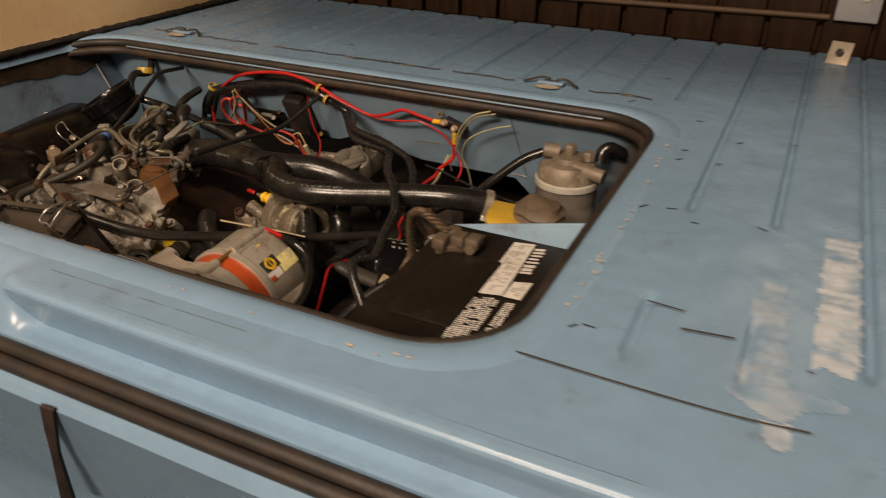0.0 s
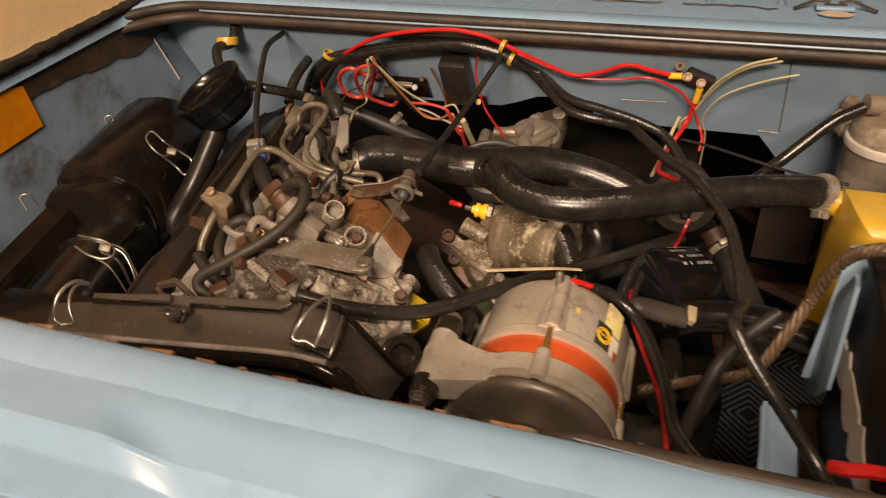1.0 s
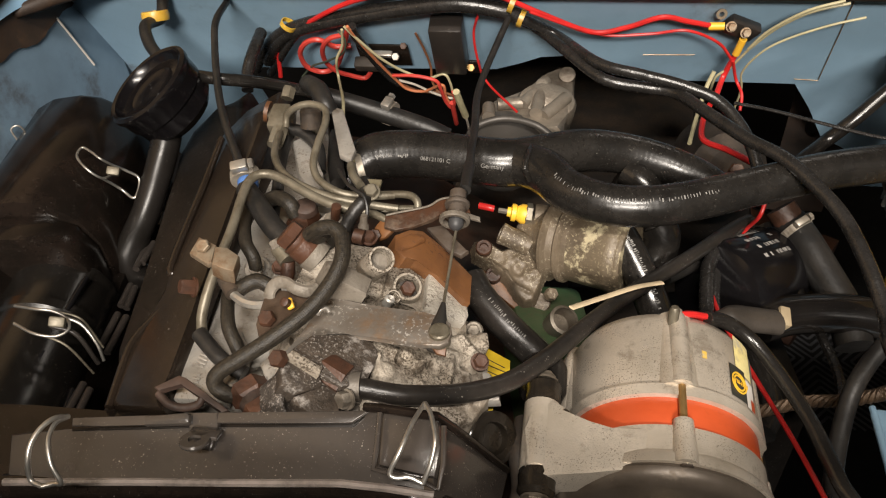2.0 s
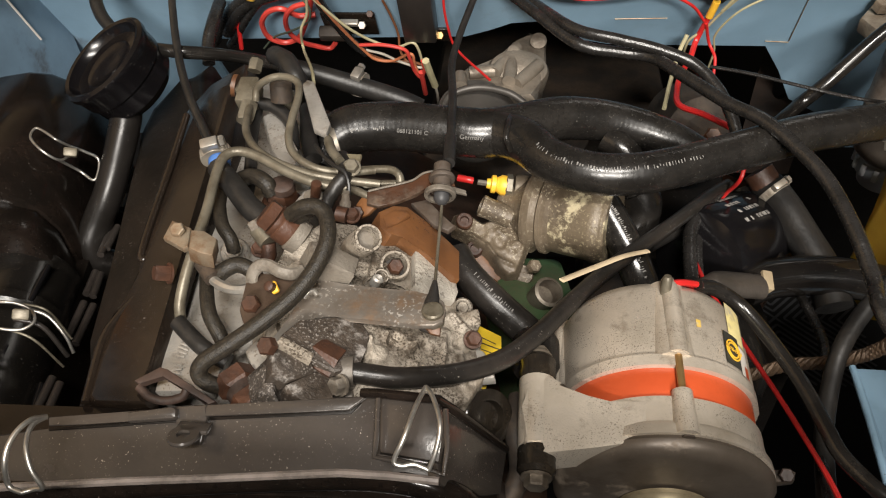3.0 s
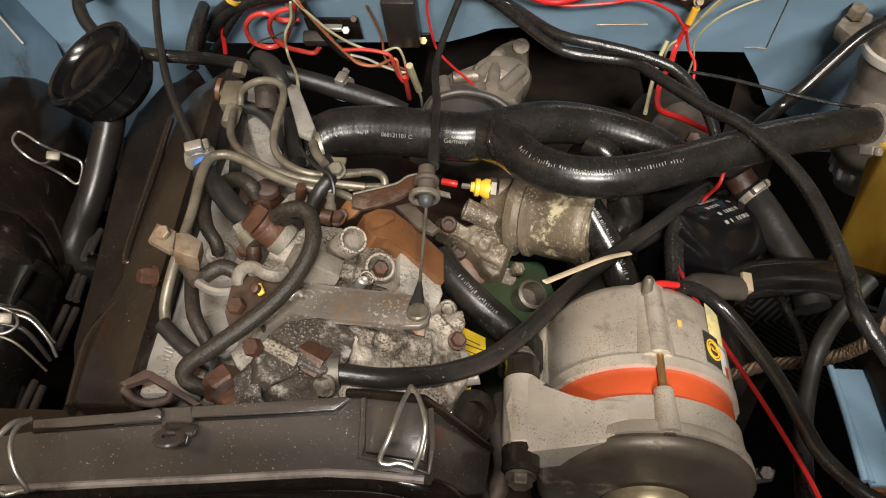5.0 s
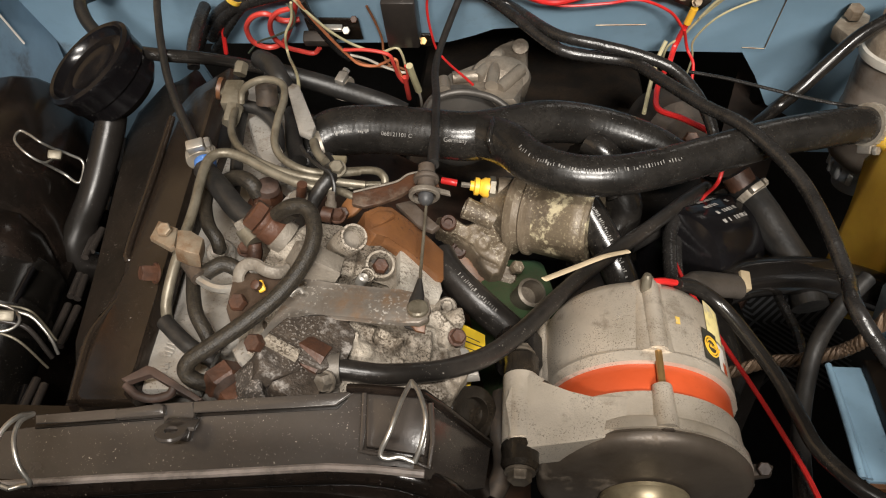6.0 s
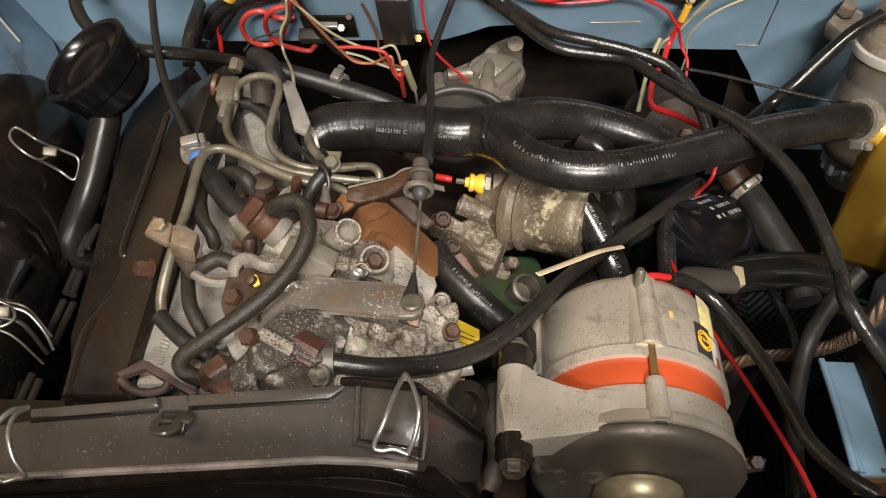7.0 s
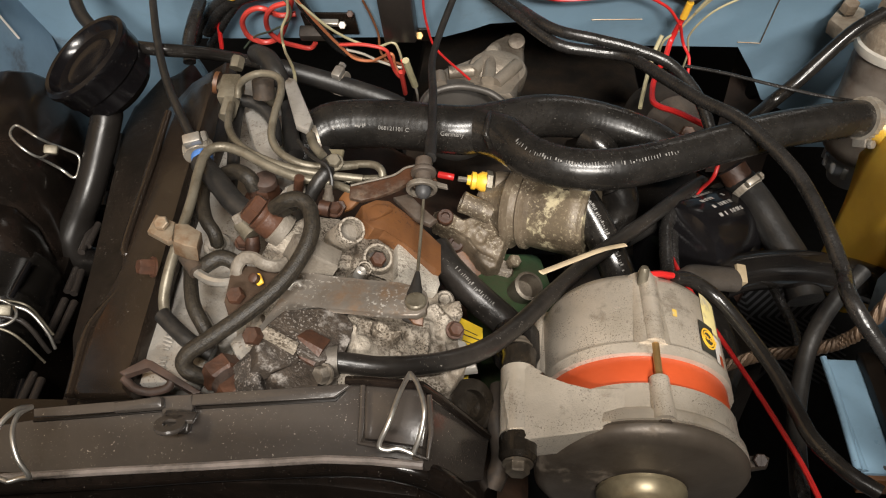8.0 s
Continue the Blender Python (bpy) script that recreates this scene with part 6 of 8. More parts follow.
banjo = thing("banjo_bolt", "rust-brown banjo bolt and fitting on the pump", "fitting")
m = axes((-0.3956, 0.6173, 0.912), (-0.72, 0.12, 0.66)) @ Matrix.Scale(0.93, 4)
lathe("eye", [(0.0080, -0.010), (0.0108, -0.009), (0.0112, -0.003), (0.0105, -0.002)], m, DULL_ALU, banjo, "dull aluminium eye", seg=28)
lathe("collar", [(0.0098, -0.003), (0.0104, -0.001), (0.0104, 0.006), (0.0096, 0.007), (0.0100, 0.008), (0.0100, 0.010), (0.008, 0.0105)], m, RUST, banjo, seg=28)
part("head", add_hex(bmesh.new(), m @ Vector((0, 0, 0.010)), m.to_3x3() @ Vector((0, 0, 1)), 0.0090, 0.0075), RUST, banjo)
tube("pipe_end", [(-0.393, 0.619, 0.918), (-0.383, 0.618, 0.926)], 0.0046, BRAID, banjo)

relief = thing("bleed_union", "dull zinc union screwed on a rusty rod", "fitting")
tube("union", [(-0.415, 0.6219, 0.908), (-0.4079, 0.6153, 0.904)], 0.0058, STEEL, relief, "dull zinc union", curved=False, seg=16)
hex_bolt("cap", (-0.4142, 0.6199, 0.909), (-0.4, 0.35, 0.6), 0.0046, 0.006, DULL_ALU, relief)
tube("rod", [(-0.4088, 0.6154, 0.903), (-0.4084, 0.6124, 0.898), (-0.4109, 0.6084, 0.892)], 0.0042, RUST, relief, "rusty rod", curved=False, seg=12)
under = thing("fuel_union", "rust-brown union below a braided hose bend", "fitting")
lathe("base", [(0.0125, -0.010), (0.0130, -0.002), (0.0105, 0.0), (0.0, 0.0)], axes((-0.4196, 0.6726, 0.884), (0.10, -0.15, 0.95)), RUST, under, seg=28)
hex_bolt("nut", (-0.4198, 0.6742, 0.885), (0.10, -0.15, 0.95), 0.0105, 0.011, RUST, under)
lathe("neck", [(0.0078, 0.0), (0.0070, 0.004), (0.0055, 0.005), (0.0, 0.005)], axes((-0.4162, 0.6714, 0.896), (0.10, -0.15, 0.95)), RUST_DARK, under, seg=20)
plate("tab", [(-0.4008, 0.6387, 0.905), (-0.4013, 0.649, 0.905), (-0.398, 0.6575, 0.906), (-0.3939, 0.6592, 0.906), (-0.3921, 0.6513, 0.906), (-0.3963, 0.6451, 0.905), (-0.3968, 0.6359, 0.905)], 0.003, ALU, under, "pale pierced steel tab", bevel=0.0006)
bleed = thing("bleed_screw", "rusty bleed screw with a zinc collar", "screw")
lathe("collar", [(0.0052, -0.006), (0.0056, 0.0), (0.0056, 0.004), (0.0036, 0.005), (0.0, 0.005)], axes((-0.3913, 0.6529, 0.903), (0.05, -0.2, 0.95)), DULL_ALU, bleed, seg=20)
tube("screw", [(-0.3898, 0.6514, 0.906), (-0.3868, 0.6502, 0.918)], 0.0030, RUST, bleed, curved=False, seg=12)
hold = thing("pipe_bracket", "dull zinc bracket and bolt that hold the injector pipes", "bracket")
plate("plate", [(-0.3791, 0.6847, 0.914), (-0.367, 0.6839, 0.914), (-0.3673, 0.6749, 0.913), (-0.3695, 0.6689, 0.912), (-0.3748, 0.6715, 0.912)], 0.003, mat("yellowed_zinc", (0.27, 0.235, 0.155), 0.42, 0.4, color2=(0.17, 0.142, 0.09), scale=60, bump=0.3, bump_scale=400), hold, bevel=0.0006)
hex_bolt("bolt", (-0.3705, 0.6701, 0.914), (0.1, -0.45, 0.85), 0.0044, 0.005, STEEL, hold, "", 0.0056)
cable("tie_wire", "thin black wire tied round the injector pipes", [(-0.3955, 0.6868, 0.918), (-0.3856, 0.6703, 0.921), (-0.3775, 0.6615, 0.922), (-0.3716, 0.6576, 0.921), (-0.3684, 0.6514, 0.916), (-0.3693, 0.6466, 0.908)], 0.0012, RUBBER_MAT, seg=8)
cable("armoured_cable", "short ribbed zinc cable beside the pipe bracket", [(-0.3898, 0.6961, 0.915), (-0.3846, 0.6827, 0.917), (-0.3777, 0.6726, 0.917)], 0.0030, STEEL, "cable", "", 10)
peg = thing("pump_screw", "rusty stub and zinc screw beside the pump port", "screw")
tube("stub", [(-0.3687, 0.638, 0.905), (-0.3747, 0.6386, 0.906)], 0.0046, RUST, peg, curved=False, seg=14)
lathe("zinc_screw", [(0.0034, -0.006), (0.0034, 0.002), (0.0026, 0.003), (0.0020, 0.009), (0.0, 0.009)], axes((-0.3708, 0.6459, 0.906), (0.15, 0.1, 0.95)), DULL_ALU, peg, "dull zinc screw", seg=14)
seat = thing("hose_nipple", "pale cast nipple under the end of a braided hose", "fitting")
lathe("base", [(0.0090, -0.006), (0.0090, 0.0), (0.0078, 0.0015), (0.0058, 0.0015), (0.0052, 0.004), (0.0, 0.004)], axes((-0.4419, 0.6373, 0.874), (0.05, -0.3, 0.9)), ALU, seat, seg=24)
tube("stem", [(-0.4407, 0.6341, 0.878), (-0.4374, 0.6273, 0.89)], 0.0028, STEEL, seat, curved=False)
n2 = thing("fuel_union", "rust-brown hexagonal fuel unions at the pump foot", "fitting")
NUT_AXIS = Vector((0.62, -0.62, -0.1)).normalized()
n2p = Vector((-0.412, 0.541, 0.882))
for k, (r, h) in enumerate(((0.0105, 0.010), (0.0085, 0.005), (0.0110, 0.010), (0.0080, 0.008))):
    if k % 2:
        lathe("collar", [(r, 0.0), (r, h), (r * 0.8, h + 0.001)], axes(n2p, NUT_AXIS), RUST_DARK, n2, seg=24)
    else:
        hex_bolt("nut", n2p, NUT_AXIS, r, h, RUST, n2)
    n2p = n2p + NUT_AXIS * h
tab = thing("lifting_eye", "rusty steel lifting eye on the cylinder head", "bracket")
plate("plate", [(-0.457, 0.53, 0.889), (-0.446, 0.538, 0.89), (-0.442, 0.537, 0.89), (-0.413, 0.522, 0.887), (-0.417, 0.52, 0.887), (-0.443, 0.534, 0.889), (-0.453, 0.528, 0.888)], 0.004, RUST_DARK, tab, bevel=0.0008)
tube("eye", [(-0.455, 0.529, 0.885), (-0.448, 0.524, 0.884), (-0.44, 0.523, 0.883), (-0.432, 0.525, 0.884), (-0.43, 0.528, 0.886)], 0.0022, RUST_DARK, tab, "rusty eye")

# ---- thermostat and vacuum pump castings ----
th = thing("thermostat_housing", "oily stained aluminium coolant flange casting", "engine part")
ax_t = Vector((-0.2083, 0.7393, 0.815)) - Vector((-0.2626, 0.7596, 0.808))
TB = axes((-0.2574, 0.7579, 0.8085), ax_t)
lathe("body", [(0.012, -0.030), (0.016, -0.026), (0.018, -0.018), (0.0225, -0.012), (0.026, -0.006), (0.0315, -0.003), (0.0325, 0.000), (0.0285, 0.002), (0.0275, 0.007), (0.0310, 0.009), (0.0310, 0.012), (0.0285, 0.014), (0.0285, 0.018)], TB, ALU_OILY, th, seg=48)
lathe("barrel", [(0.0285, 0.018), (0.0288, 0.022), (0.0298, 0.044), (0.0312, 0.047), (0.0308, 0.052), (0.0296, 0.054), (0.0298, 0.056), (0.0280, 0.0585), (0.0200, 0.059), (0.0185, 0.055)], TB, CRUSTED, th, "barrel with pale crusted patches", seg=48)
lathe("end_plug", [(0.0190, 0.053), (0.0175, 0.0575), (0.0145, 0.058), (0.0135, 0.055), (0.0095, 0.055), (0.0090, 0.0585), (0.0, 0.0585)], TB, DARK_METAL, th, "dark round end plug", seg=32)
FLANGE = Matrix(((0.9933, 0.0578, 0.1, -0.2915), (0, 0.866, -0.5, 0.7264), (-0.1155, 0.4968, 0.8602, 0.795), (0, 0, 0, 1)))
casting("flange", [(-0.0335, 0.018), (-0.031, 0.027), (-0.022, 0.030), (-0.014, 0.027), (-0.008, 0.024), (0.000, 0.029), (0.014, 0.034), (0.030, 0.026), (0.030, 0.009), (0.0275, -0.003), (0.0235, -0.018), (0.014, -0.022), (0.006, -0.016), (-0.004, -0.004), (-0.0165, 0.003), (-0.0305, 0.0085)], 0.004,
        [(-0.028, 0.0130, -0.0155, 0.0085, 0.0017, 0.0026), (-0.0155, 0.0085, -0.003, 0.0025, 0.0017, 0.0028), (-0.003, 0.0025, 0.005, -0.0060, 0.0017, 0.0028), (0.005, -0.006, 0.017, -0.010, 0.0017, 0.0024), (0.004, 0.015, 0.015, 0.001, 0.0030, 0.0022), (0.004, 0.034, 0.026, 0.018, 0.0040, 0.0060), (0.010, 0.026, 0.024, 0.012, 0.0036, -0.0026)],
        [(-0.0225, 0.0195, 0.0075, 0.0025), (-0.010, 0.014, 0.0080, -0.0018), (0.006, 0.007, 0.0070, -0.0020), (0.0255, 0.012, 0.0036, -0.0060), (0.019, 0.006, 0.0050, 0.0020)], ALU_OILY, "oily grey-brown flange casting with a lit edge", 5.0, th, FLANGE, 0.25)
lathe("stub", [(0.0078, -0.018), (0.0080, 0.002), (0.0084, 0.004), (0.0084, 0.006), (0.0066, 0.0065), (0.0058, 0.002), (0.0, 0.002)], axes((-0.2941, 0.7469, 0.8188), (-0.85, 0.10, 0.35)), ALU_OILY, th, "open pipe stub", seg=28)
plate("rust_flange", [(-0.3123, 0.7413, 0.7968), (-0.3054, 0.7436, 0.7973), (-0.2831, 0.731, 0.7874), (-0.2785, 0.723, 0.7822), (-0.2796, 0.7167, 0.7787), (-0.2858, 0.7115, 0.7764), (-0.299, 0.7201, 0.7829), (-0.3116, 0.7304, 0.7904)], 0.006, RUST_FLAT, th, "rust-brown backing flange", bevel=0.0012)
for p in ((-0.3116, 0.7389, 0.8116), (-0.3038, 0.7305, 0.7918)):
    lathe("bolt", [(0.0060, -0.008), (0.0062, 0.0040), (0.0054, 0.0050), (0.0034, 0.0050), (0.0030, 0.0022), (0.0, 0.0022)], axes(p, FLANGE.to_3x3() @ Vector((0, 0, 1))), RUST, th, "rusty socket-head bolt", seg=24)
hex_bolt("nut", (-0.2606, 0.7218, 0.7841), (0.35, -0.5, 0.75), 0.0052, 0.008, ALU_OILY, th)
lathe("boss", [(0.0082, -0.012), (0.0084, 0.0), (0.0072, 0.002), (0.0, 0.002)], axes((-0.2672, 0.7202, 0.7769), (0.1, -0.5, 0.86)), ALU_OILY, th, seg=24)
sensor = thing("temperature_sensor", "yellow coolant temperature sensor with a red plug", "sensor")
s0, s1 = Vector((-0.2769, 0.7669, 0.824)), Vector((-0.3011, 0.7658, 0.828))
SN = axes(s0, s1 - s0) @ Matrix.Scale(0.88, 4)
lathe("boss", [(0.0125, -0.022), (0.0115, -0.006), (0.0100, -0.001), (0.0, -0.001)], SN, ALU_OILY, th, "sensor boss", seg=28)
hex_bolt("nut", s0, s1 - s0, 0.0092, 0.0060, STEEL, sensor)
lathe("body", [(0.0088, 0.006), (0.0088, 0.010), (0.0072, 0.0125), (0.0062, 0.0140), (0.0078, 0.0150), (0.0078, 0.0185), (0.0046, 0.0195), (0.0042, 0.0225), (0.0, 0.0225)], SN, YELLOW, sensor, seg=24)
box("lug", (0.0045, 0.0030, 0.009), SN @ Matrix.Translation((0, 0, 0.026)), DULL_ALU, sensor, "plated terminal lug", bevel=0.0006)
tube("plug", [(-0.3067, 0.7664, 0.829), (-0.3106, 0.7663, 0.83), (-0.3181, 0.7681, 0.83)], 0.0027, RED, sensor, "red crimp plug")

vp = thing("vacuum_pump", "grey cast aluminium pump housing under the bulkhead arch", "engine part")
DOME = mat("dark_grey_cover", (0.075, 0.068, 0.06), 0.45, 0.3, scale=30, bump=0.2)
CAST = mat("dull_grey_casting", (0.235, 0.203, 0.163), 0.40, 0.4, color2=(0.155, 0.128, 0.10), scale=40, bump=0.5, bump_scale=400, dirt=(0.12, 0.095, 0.07), dirt_scale=40, dirt_level=0.62)
lathe("dome", [(0.036, -0.03), (0.038, -0.012), (0.036, -0.006), (0.026, 0.0), (0.0, 0.002)], axes((-0.312, 0.894, 0.805), (0.1, -0.45, 0.85)), DOME, vp, "dark domed cover", seg=40)
plate("casting", [(-0.342, 0.901, 0.815), (-0.338, 0.939, 0.815), (-0.324, 0.958, 0.815), (-0.294, 0.963, 0.815), (-0.279, 0.998, 0.818), (-0.269, 1.015, 0.82), (-0.252, 1.006, 0.82), (-0.251, 0.962, 0.818), (-0.262, 0.931, 0.815), (-0.257, 0.899, 0.812), (-0.287, 0.916, 0.812), (-0.319, 0.925, 0.812)], 0.03, CAST, vp, bevel=0.006)
for a, b in (((-0.33, 0.933, 0.822), (-0.328, 0.914, 0.822)), ((-0.299, 0.938, 0.822), (-0.279, 0.978, 0.826)), ((-0.285, 0.924, 0.822), (-0.282, 0.973, 0.826)), ((-0.278, 0.923, 0.82), (-0.258, 0.951, 0.824)), ((-0.322, 0.938, 0.822), (-0.299, 0.942, 0.822))):
    drop = Vector((0, 0, -0.0042))
    tube("rib", [Vector(a) + drop, Vector(b) + drop], 0.0062, CAST, vp, curved=False, seg=16)
lathe("body", [(0.024, -0.03), (0.024, -0.008), (0.022, -0.003), (0.014, 0.001), (0.0, 0.002)], axes((-0.276, 0.947, 0.82), (0.1, -0.5, 0.85)) @ Matrix.Diagonal((1.2, 0.85, 1, 1)), CAST, vp, seg=32)
tube("rim", [(-0.343, 0.887, 0.812), (-0.335, 0.901, 0.818), (-0.312, 0.907, 0.822), (-0.285, 0.902, 0.82), (-0.267, 0.894, 0.812)], 0.0032, DOME, vp, seg=10)
lathe("boss", [(0.006, -0.02), (0.006, 0.0), (0.004, 0.001)], axes((-0.282, 0.964, 0.826), (0, -0.6, 0.8)), CAST, vp, seg=18)
lathe("boss", [(0.008, -0.02), (0.008, 0.0), (0.005, 0.001)], axes((-0.259, 0.988, 0.824), (0, -0.6, 0.8)), CAST, vp, seg=18)

for pts in ([(0.1483, 1.022, 0.7537), (0.1604, 1.007, 0.7775), (0.1783, 1.002, 0.7916)], [(0.1502, 1.031, 0.7367), (0.1678, 1.018, 0.7566), (0.182, 1.01, 0.7755)]):
    cable("thin_wire", "thin black wire beside the fuel filter", pts, 0.0012, RUBBER_MAT)

# hose from the cup to the vacuum pump
vh = thing("vacuum_hose", "black rubber vacuum hose across the head with a bright clip", "hose")
tube("thin_pipe", [(-0.557, 0.823, 0.905), (-0.533, 0.82, 0.904), (-0.513, 0.833, 0.895), (-0.496, 0.853, 0.88), (-0.474, 0.866, 0.866)], 0.0050, RUBBER, vh, seg=12)
tube("hose", [(-0.474, 0.866, 0.866), (-0.443, 0.87, 0.855), (-0.41, 0.868, 0.846), (-0.376, 0.862, 0.838), (-0.357, 0.86, 0.83)], 0.0082, RUBBER_MAT, vh, seg=14)
clamp("hose_clip", (-0.4101, 0.8727, 0.845), (0.9, -0.3, -0.1), 0.0092, vh, 0.009)
for pts, r, lab in (
    ([(-0.6325, 0.9406, 0.9204), (-0.6381, 0.9358, 0.9016), (-0.64, 0.91, 0.905), (-0.629, 0.889, 0.9), (-0.616, 0.875, 0.895), (-0.6, 0.861, 0.89)], 0.0055, "black rubber hose from a yellow grommet to the cup"),
    ([(-0.5704, 0.9402, 0.9156), (-0.554, 0.879, 0.925), (-0.543, 0.845, 0.918), (-0.532, 0.816, 0.91), (-0.518, 0.785, 0.905), (-0.5, 0.752, 0.903), (-0.48, 0.719, 0.903), (-0.466, 0.695, 0.904)], 0.0030, "thin black cable hanging from the hatch lip"),
):
    cable("black_hose", lab, pts, r, RUBBER_MAT, "hose", "", 12)
grom = thing("grommet", "yellow rubber grommet on the bulkhead", "grommet")
lathe("ring", [(0.006, -0.004), (0.012, -0.004), (0.013, 0.0), (0.012, 0.005), (0.006, 0.005), (0.006, -0.004)], axes((-0.6411, 0.932, 0.9048), (0.1, -0.3, -0.9)), YELLOW_TANK, grom, seg=24)

# knob and strap by the alternator
STUB = mat("stained_grey_stub", (0.19, 0.165, 0.13), 0.5, 0.4, color2=(0.10, 0.08, 0.06), scale=50, bump=0.4)
knob = thing("oil_filler_stub", "dull grey metal stub beside the alternator", "fitting")
lathe("stub", [(0.008, -0.034), (0.0105, -0.004), (0.0110, 0.0), (0.0088, 0.001), (0.008, -0.012), (0, -0.012)], axes((-0.2482, 0.6926, 0.7896), (0.35, -0.35, 0.82)), STUB, knob, seg=28)
strap = thing("cable_tie", "beige plastic cable tie round the coolant hose", "cable tie")
tube("strap", [(-0.245, 0.635, 0.862), (-0.223, 0.661, 0.848), (-0.202, 0.685, 0.835), (-0.184, 0.7, 0.826)], 0.0022, mat("beige_plastic", (0.62, 0.50, 0.33), 0.55, scale=50), strap, flat=0.35)

# ---- electrical parts on the bulkhead ----
relay = thing("relay", "black relay box screwed to the bulkhead", "relay")
box("case", (0.0305, 0.020, 0.062), Matrix.Translation((-0.3687, 0.9555, 0.8683)) @ Matrix.Rotation(radians(24), 4, "X"), BLACK_PLASTIC, relay, bevel=0.002)
box("tab", (0.026, 0.003, 0.019), Matrix.Translation((-0.3576, 0.9891, 0.8294)) @ Matrix.Rotation(radians(28), 4, "X"), BLACK_PAINT, relay, bevel=0.0005)
hex_bolt("screw", (-0.3535, 0.9868, 0.8294), (0, -0.88, 0.47), 0.0042, 0.004, BRASS, relay)
sw = thing("solenoid_bracket", "black bracket with small bright switch parts", "switch")
box("plate", (0.052, 0.003, 0.032), Matrix.Translation((-0.4385, 0.9803, 0.845)) @ Matrix.Rotation(radians(28), 4, "X"), BLACK_PAINT, sw, bevel=0.001)
box("switch", (0.030, 0.012, 0.012), Matrix.Translation((-0.4541, 0.9774, 0.8356)) @ Matrix.Rotation(radians(35), 4, "X"), DARK_METAL, sw, bevel=0.002)
box("contact", (0.020, 0.006, 0.005), Matrix.Translation((-0.4364, 0.9636, 0.8538)) @ Matrix.Rotation(radians(30), 4, "X"), BRIGHT, sw, bevel=0.001)
hex_bolt("screw", (-0.4156, 0.9691, 0.8601), (0, -0.88, 0.47), 0.0035, 0.003, RUST, sw)
hex_bolt("screw", (-0.4232, 0.9652, 0.8507), (0, -0.88, 0.47), 0.004, 0.004, BRIGHT, sw)
tb = thing("terminal_block", "black terminal block with two bright studs and yellow lugs", "terminal block")
FLAT = Matrix.Rotation(radians(28), 4, "X")
box("base", (0.030, 0.010, 0.017), Matrix.Translation((-0.1138, 0.9532, 0.8915)) @ FLAT @ Matrix.Rotation(radians(28), 4, "Y"), BLACK_PLASTIC, tb, bevel=0.002)
for p in ((-0.1247, 0.9418, 0.8978), (-0.1112, 0.9456, 0.8908)):
    hex_bolt("stud", p, (0.1, -0.9, 0.3), 0.0036, 0.005, CLAMP_METAL, tb, "", 0.0045)
tube("lug", [(-0.1421, 0.9445, 0.8964), (-0.1296, 0.943, 0.8975)], 0.0034, YELLOW, tb, "yellow crimp sleeve", curved=False)
tube("lug", [(-0.1114, 0.9472, 0.8841), (-0.1138, 0.9521, 0.8676)], 0.0034, YELLOW, tb, "yellow crimp sleeve", curved=False)
lathe("eyelet", [(0.0022, 0), (0.0045, 0), (0.0045, 0.0015), (0.0022, 0.0015), (0.0022, 0)], axes((-0.1332, 0.9469, 0.9068), (0, -0.9, 0.1)), CLAMP_METAL, tb, seg=16)
seam = thing("panel_seam", "dark seam lines where bulkhead sheets overlap", "seam")
for a, e in (((-0.0334, 0.9439, 0.9216), (-0.0244, 0.9991, 0.8194)), ((-0.0458, 0.9993, 0.8191), (-0.0241, 1.0001, 0.8177)), ((-0.1899, 0.983, 0.8492), (-0.1434, 0.9823, 0.8506))):
    tube("seam", [a, e], 0.0005, CLAMP_METAL, seam, curved=False, seg=6)

LOOM = "wiring loom"
PALE = mat("pale_yellow_wire", (0.42, 0.38, 0.23), 0.45, scale=60)
WHITE_W = mat("white_wire", (0.55, 0.50, 0.42), 0.45, scale=60)
BROWN_W = mat("brown_wire", (0.20, 0.08, 0.035), 0.45, scale=60)
COIL = mat("dull_red_wire", (0.50, 0.050, 0.036), 0.42, color2=(0.40, 0.036, 0.028), scale=60)
ORANGE_W = mat("faded_orange_wire", (0.46, 0.16, 0.07), 0.45, scale=60)
DARK_W = mat("dark_green_wire", (0.05, 0.06, 0.04), 0.45, scale=60)
TAPE = mat("black_loom_tape", (0.019, 0.0175, 0.0165), 0.27, color2=(0.012, 0.011, 0.010), scale=80, bump=0.6, bump_scale=120)
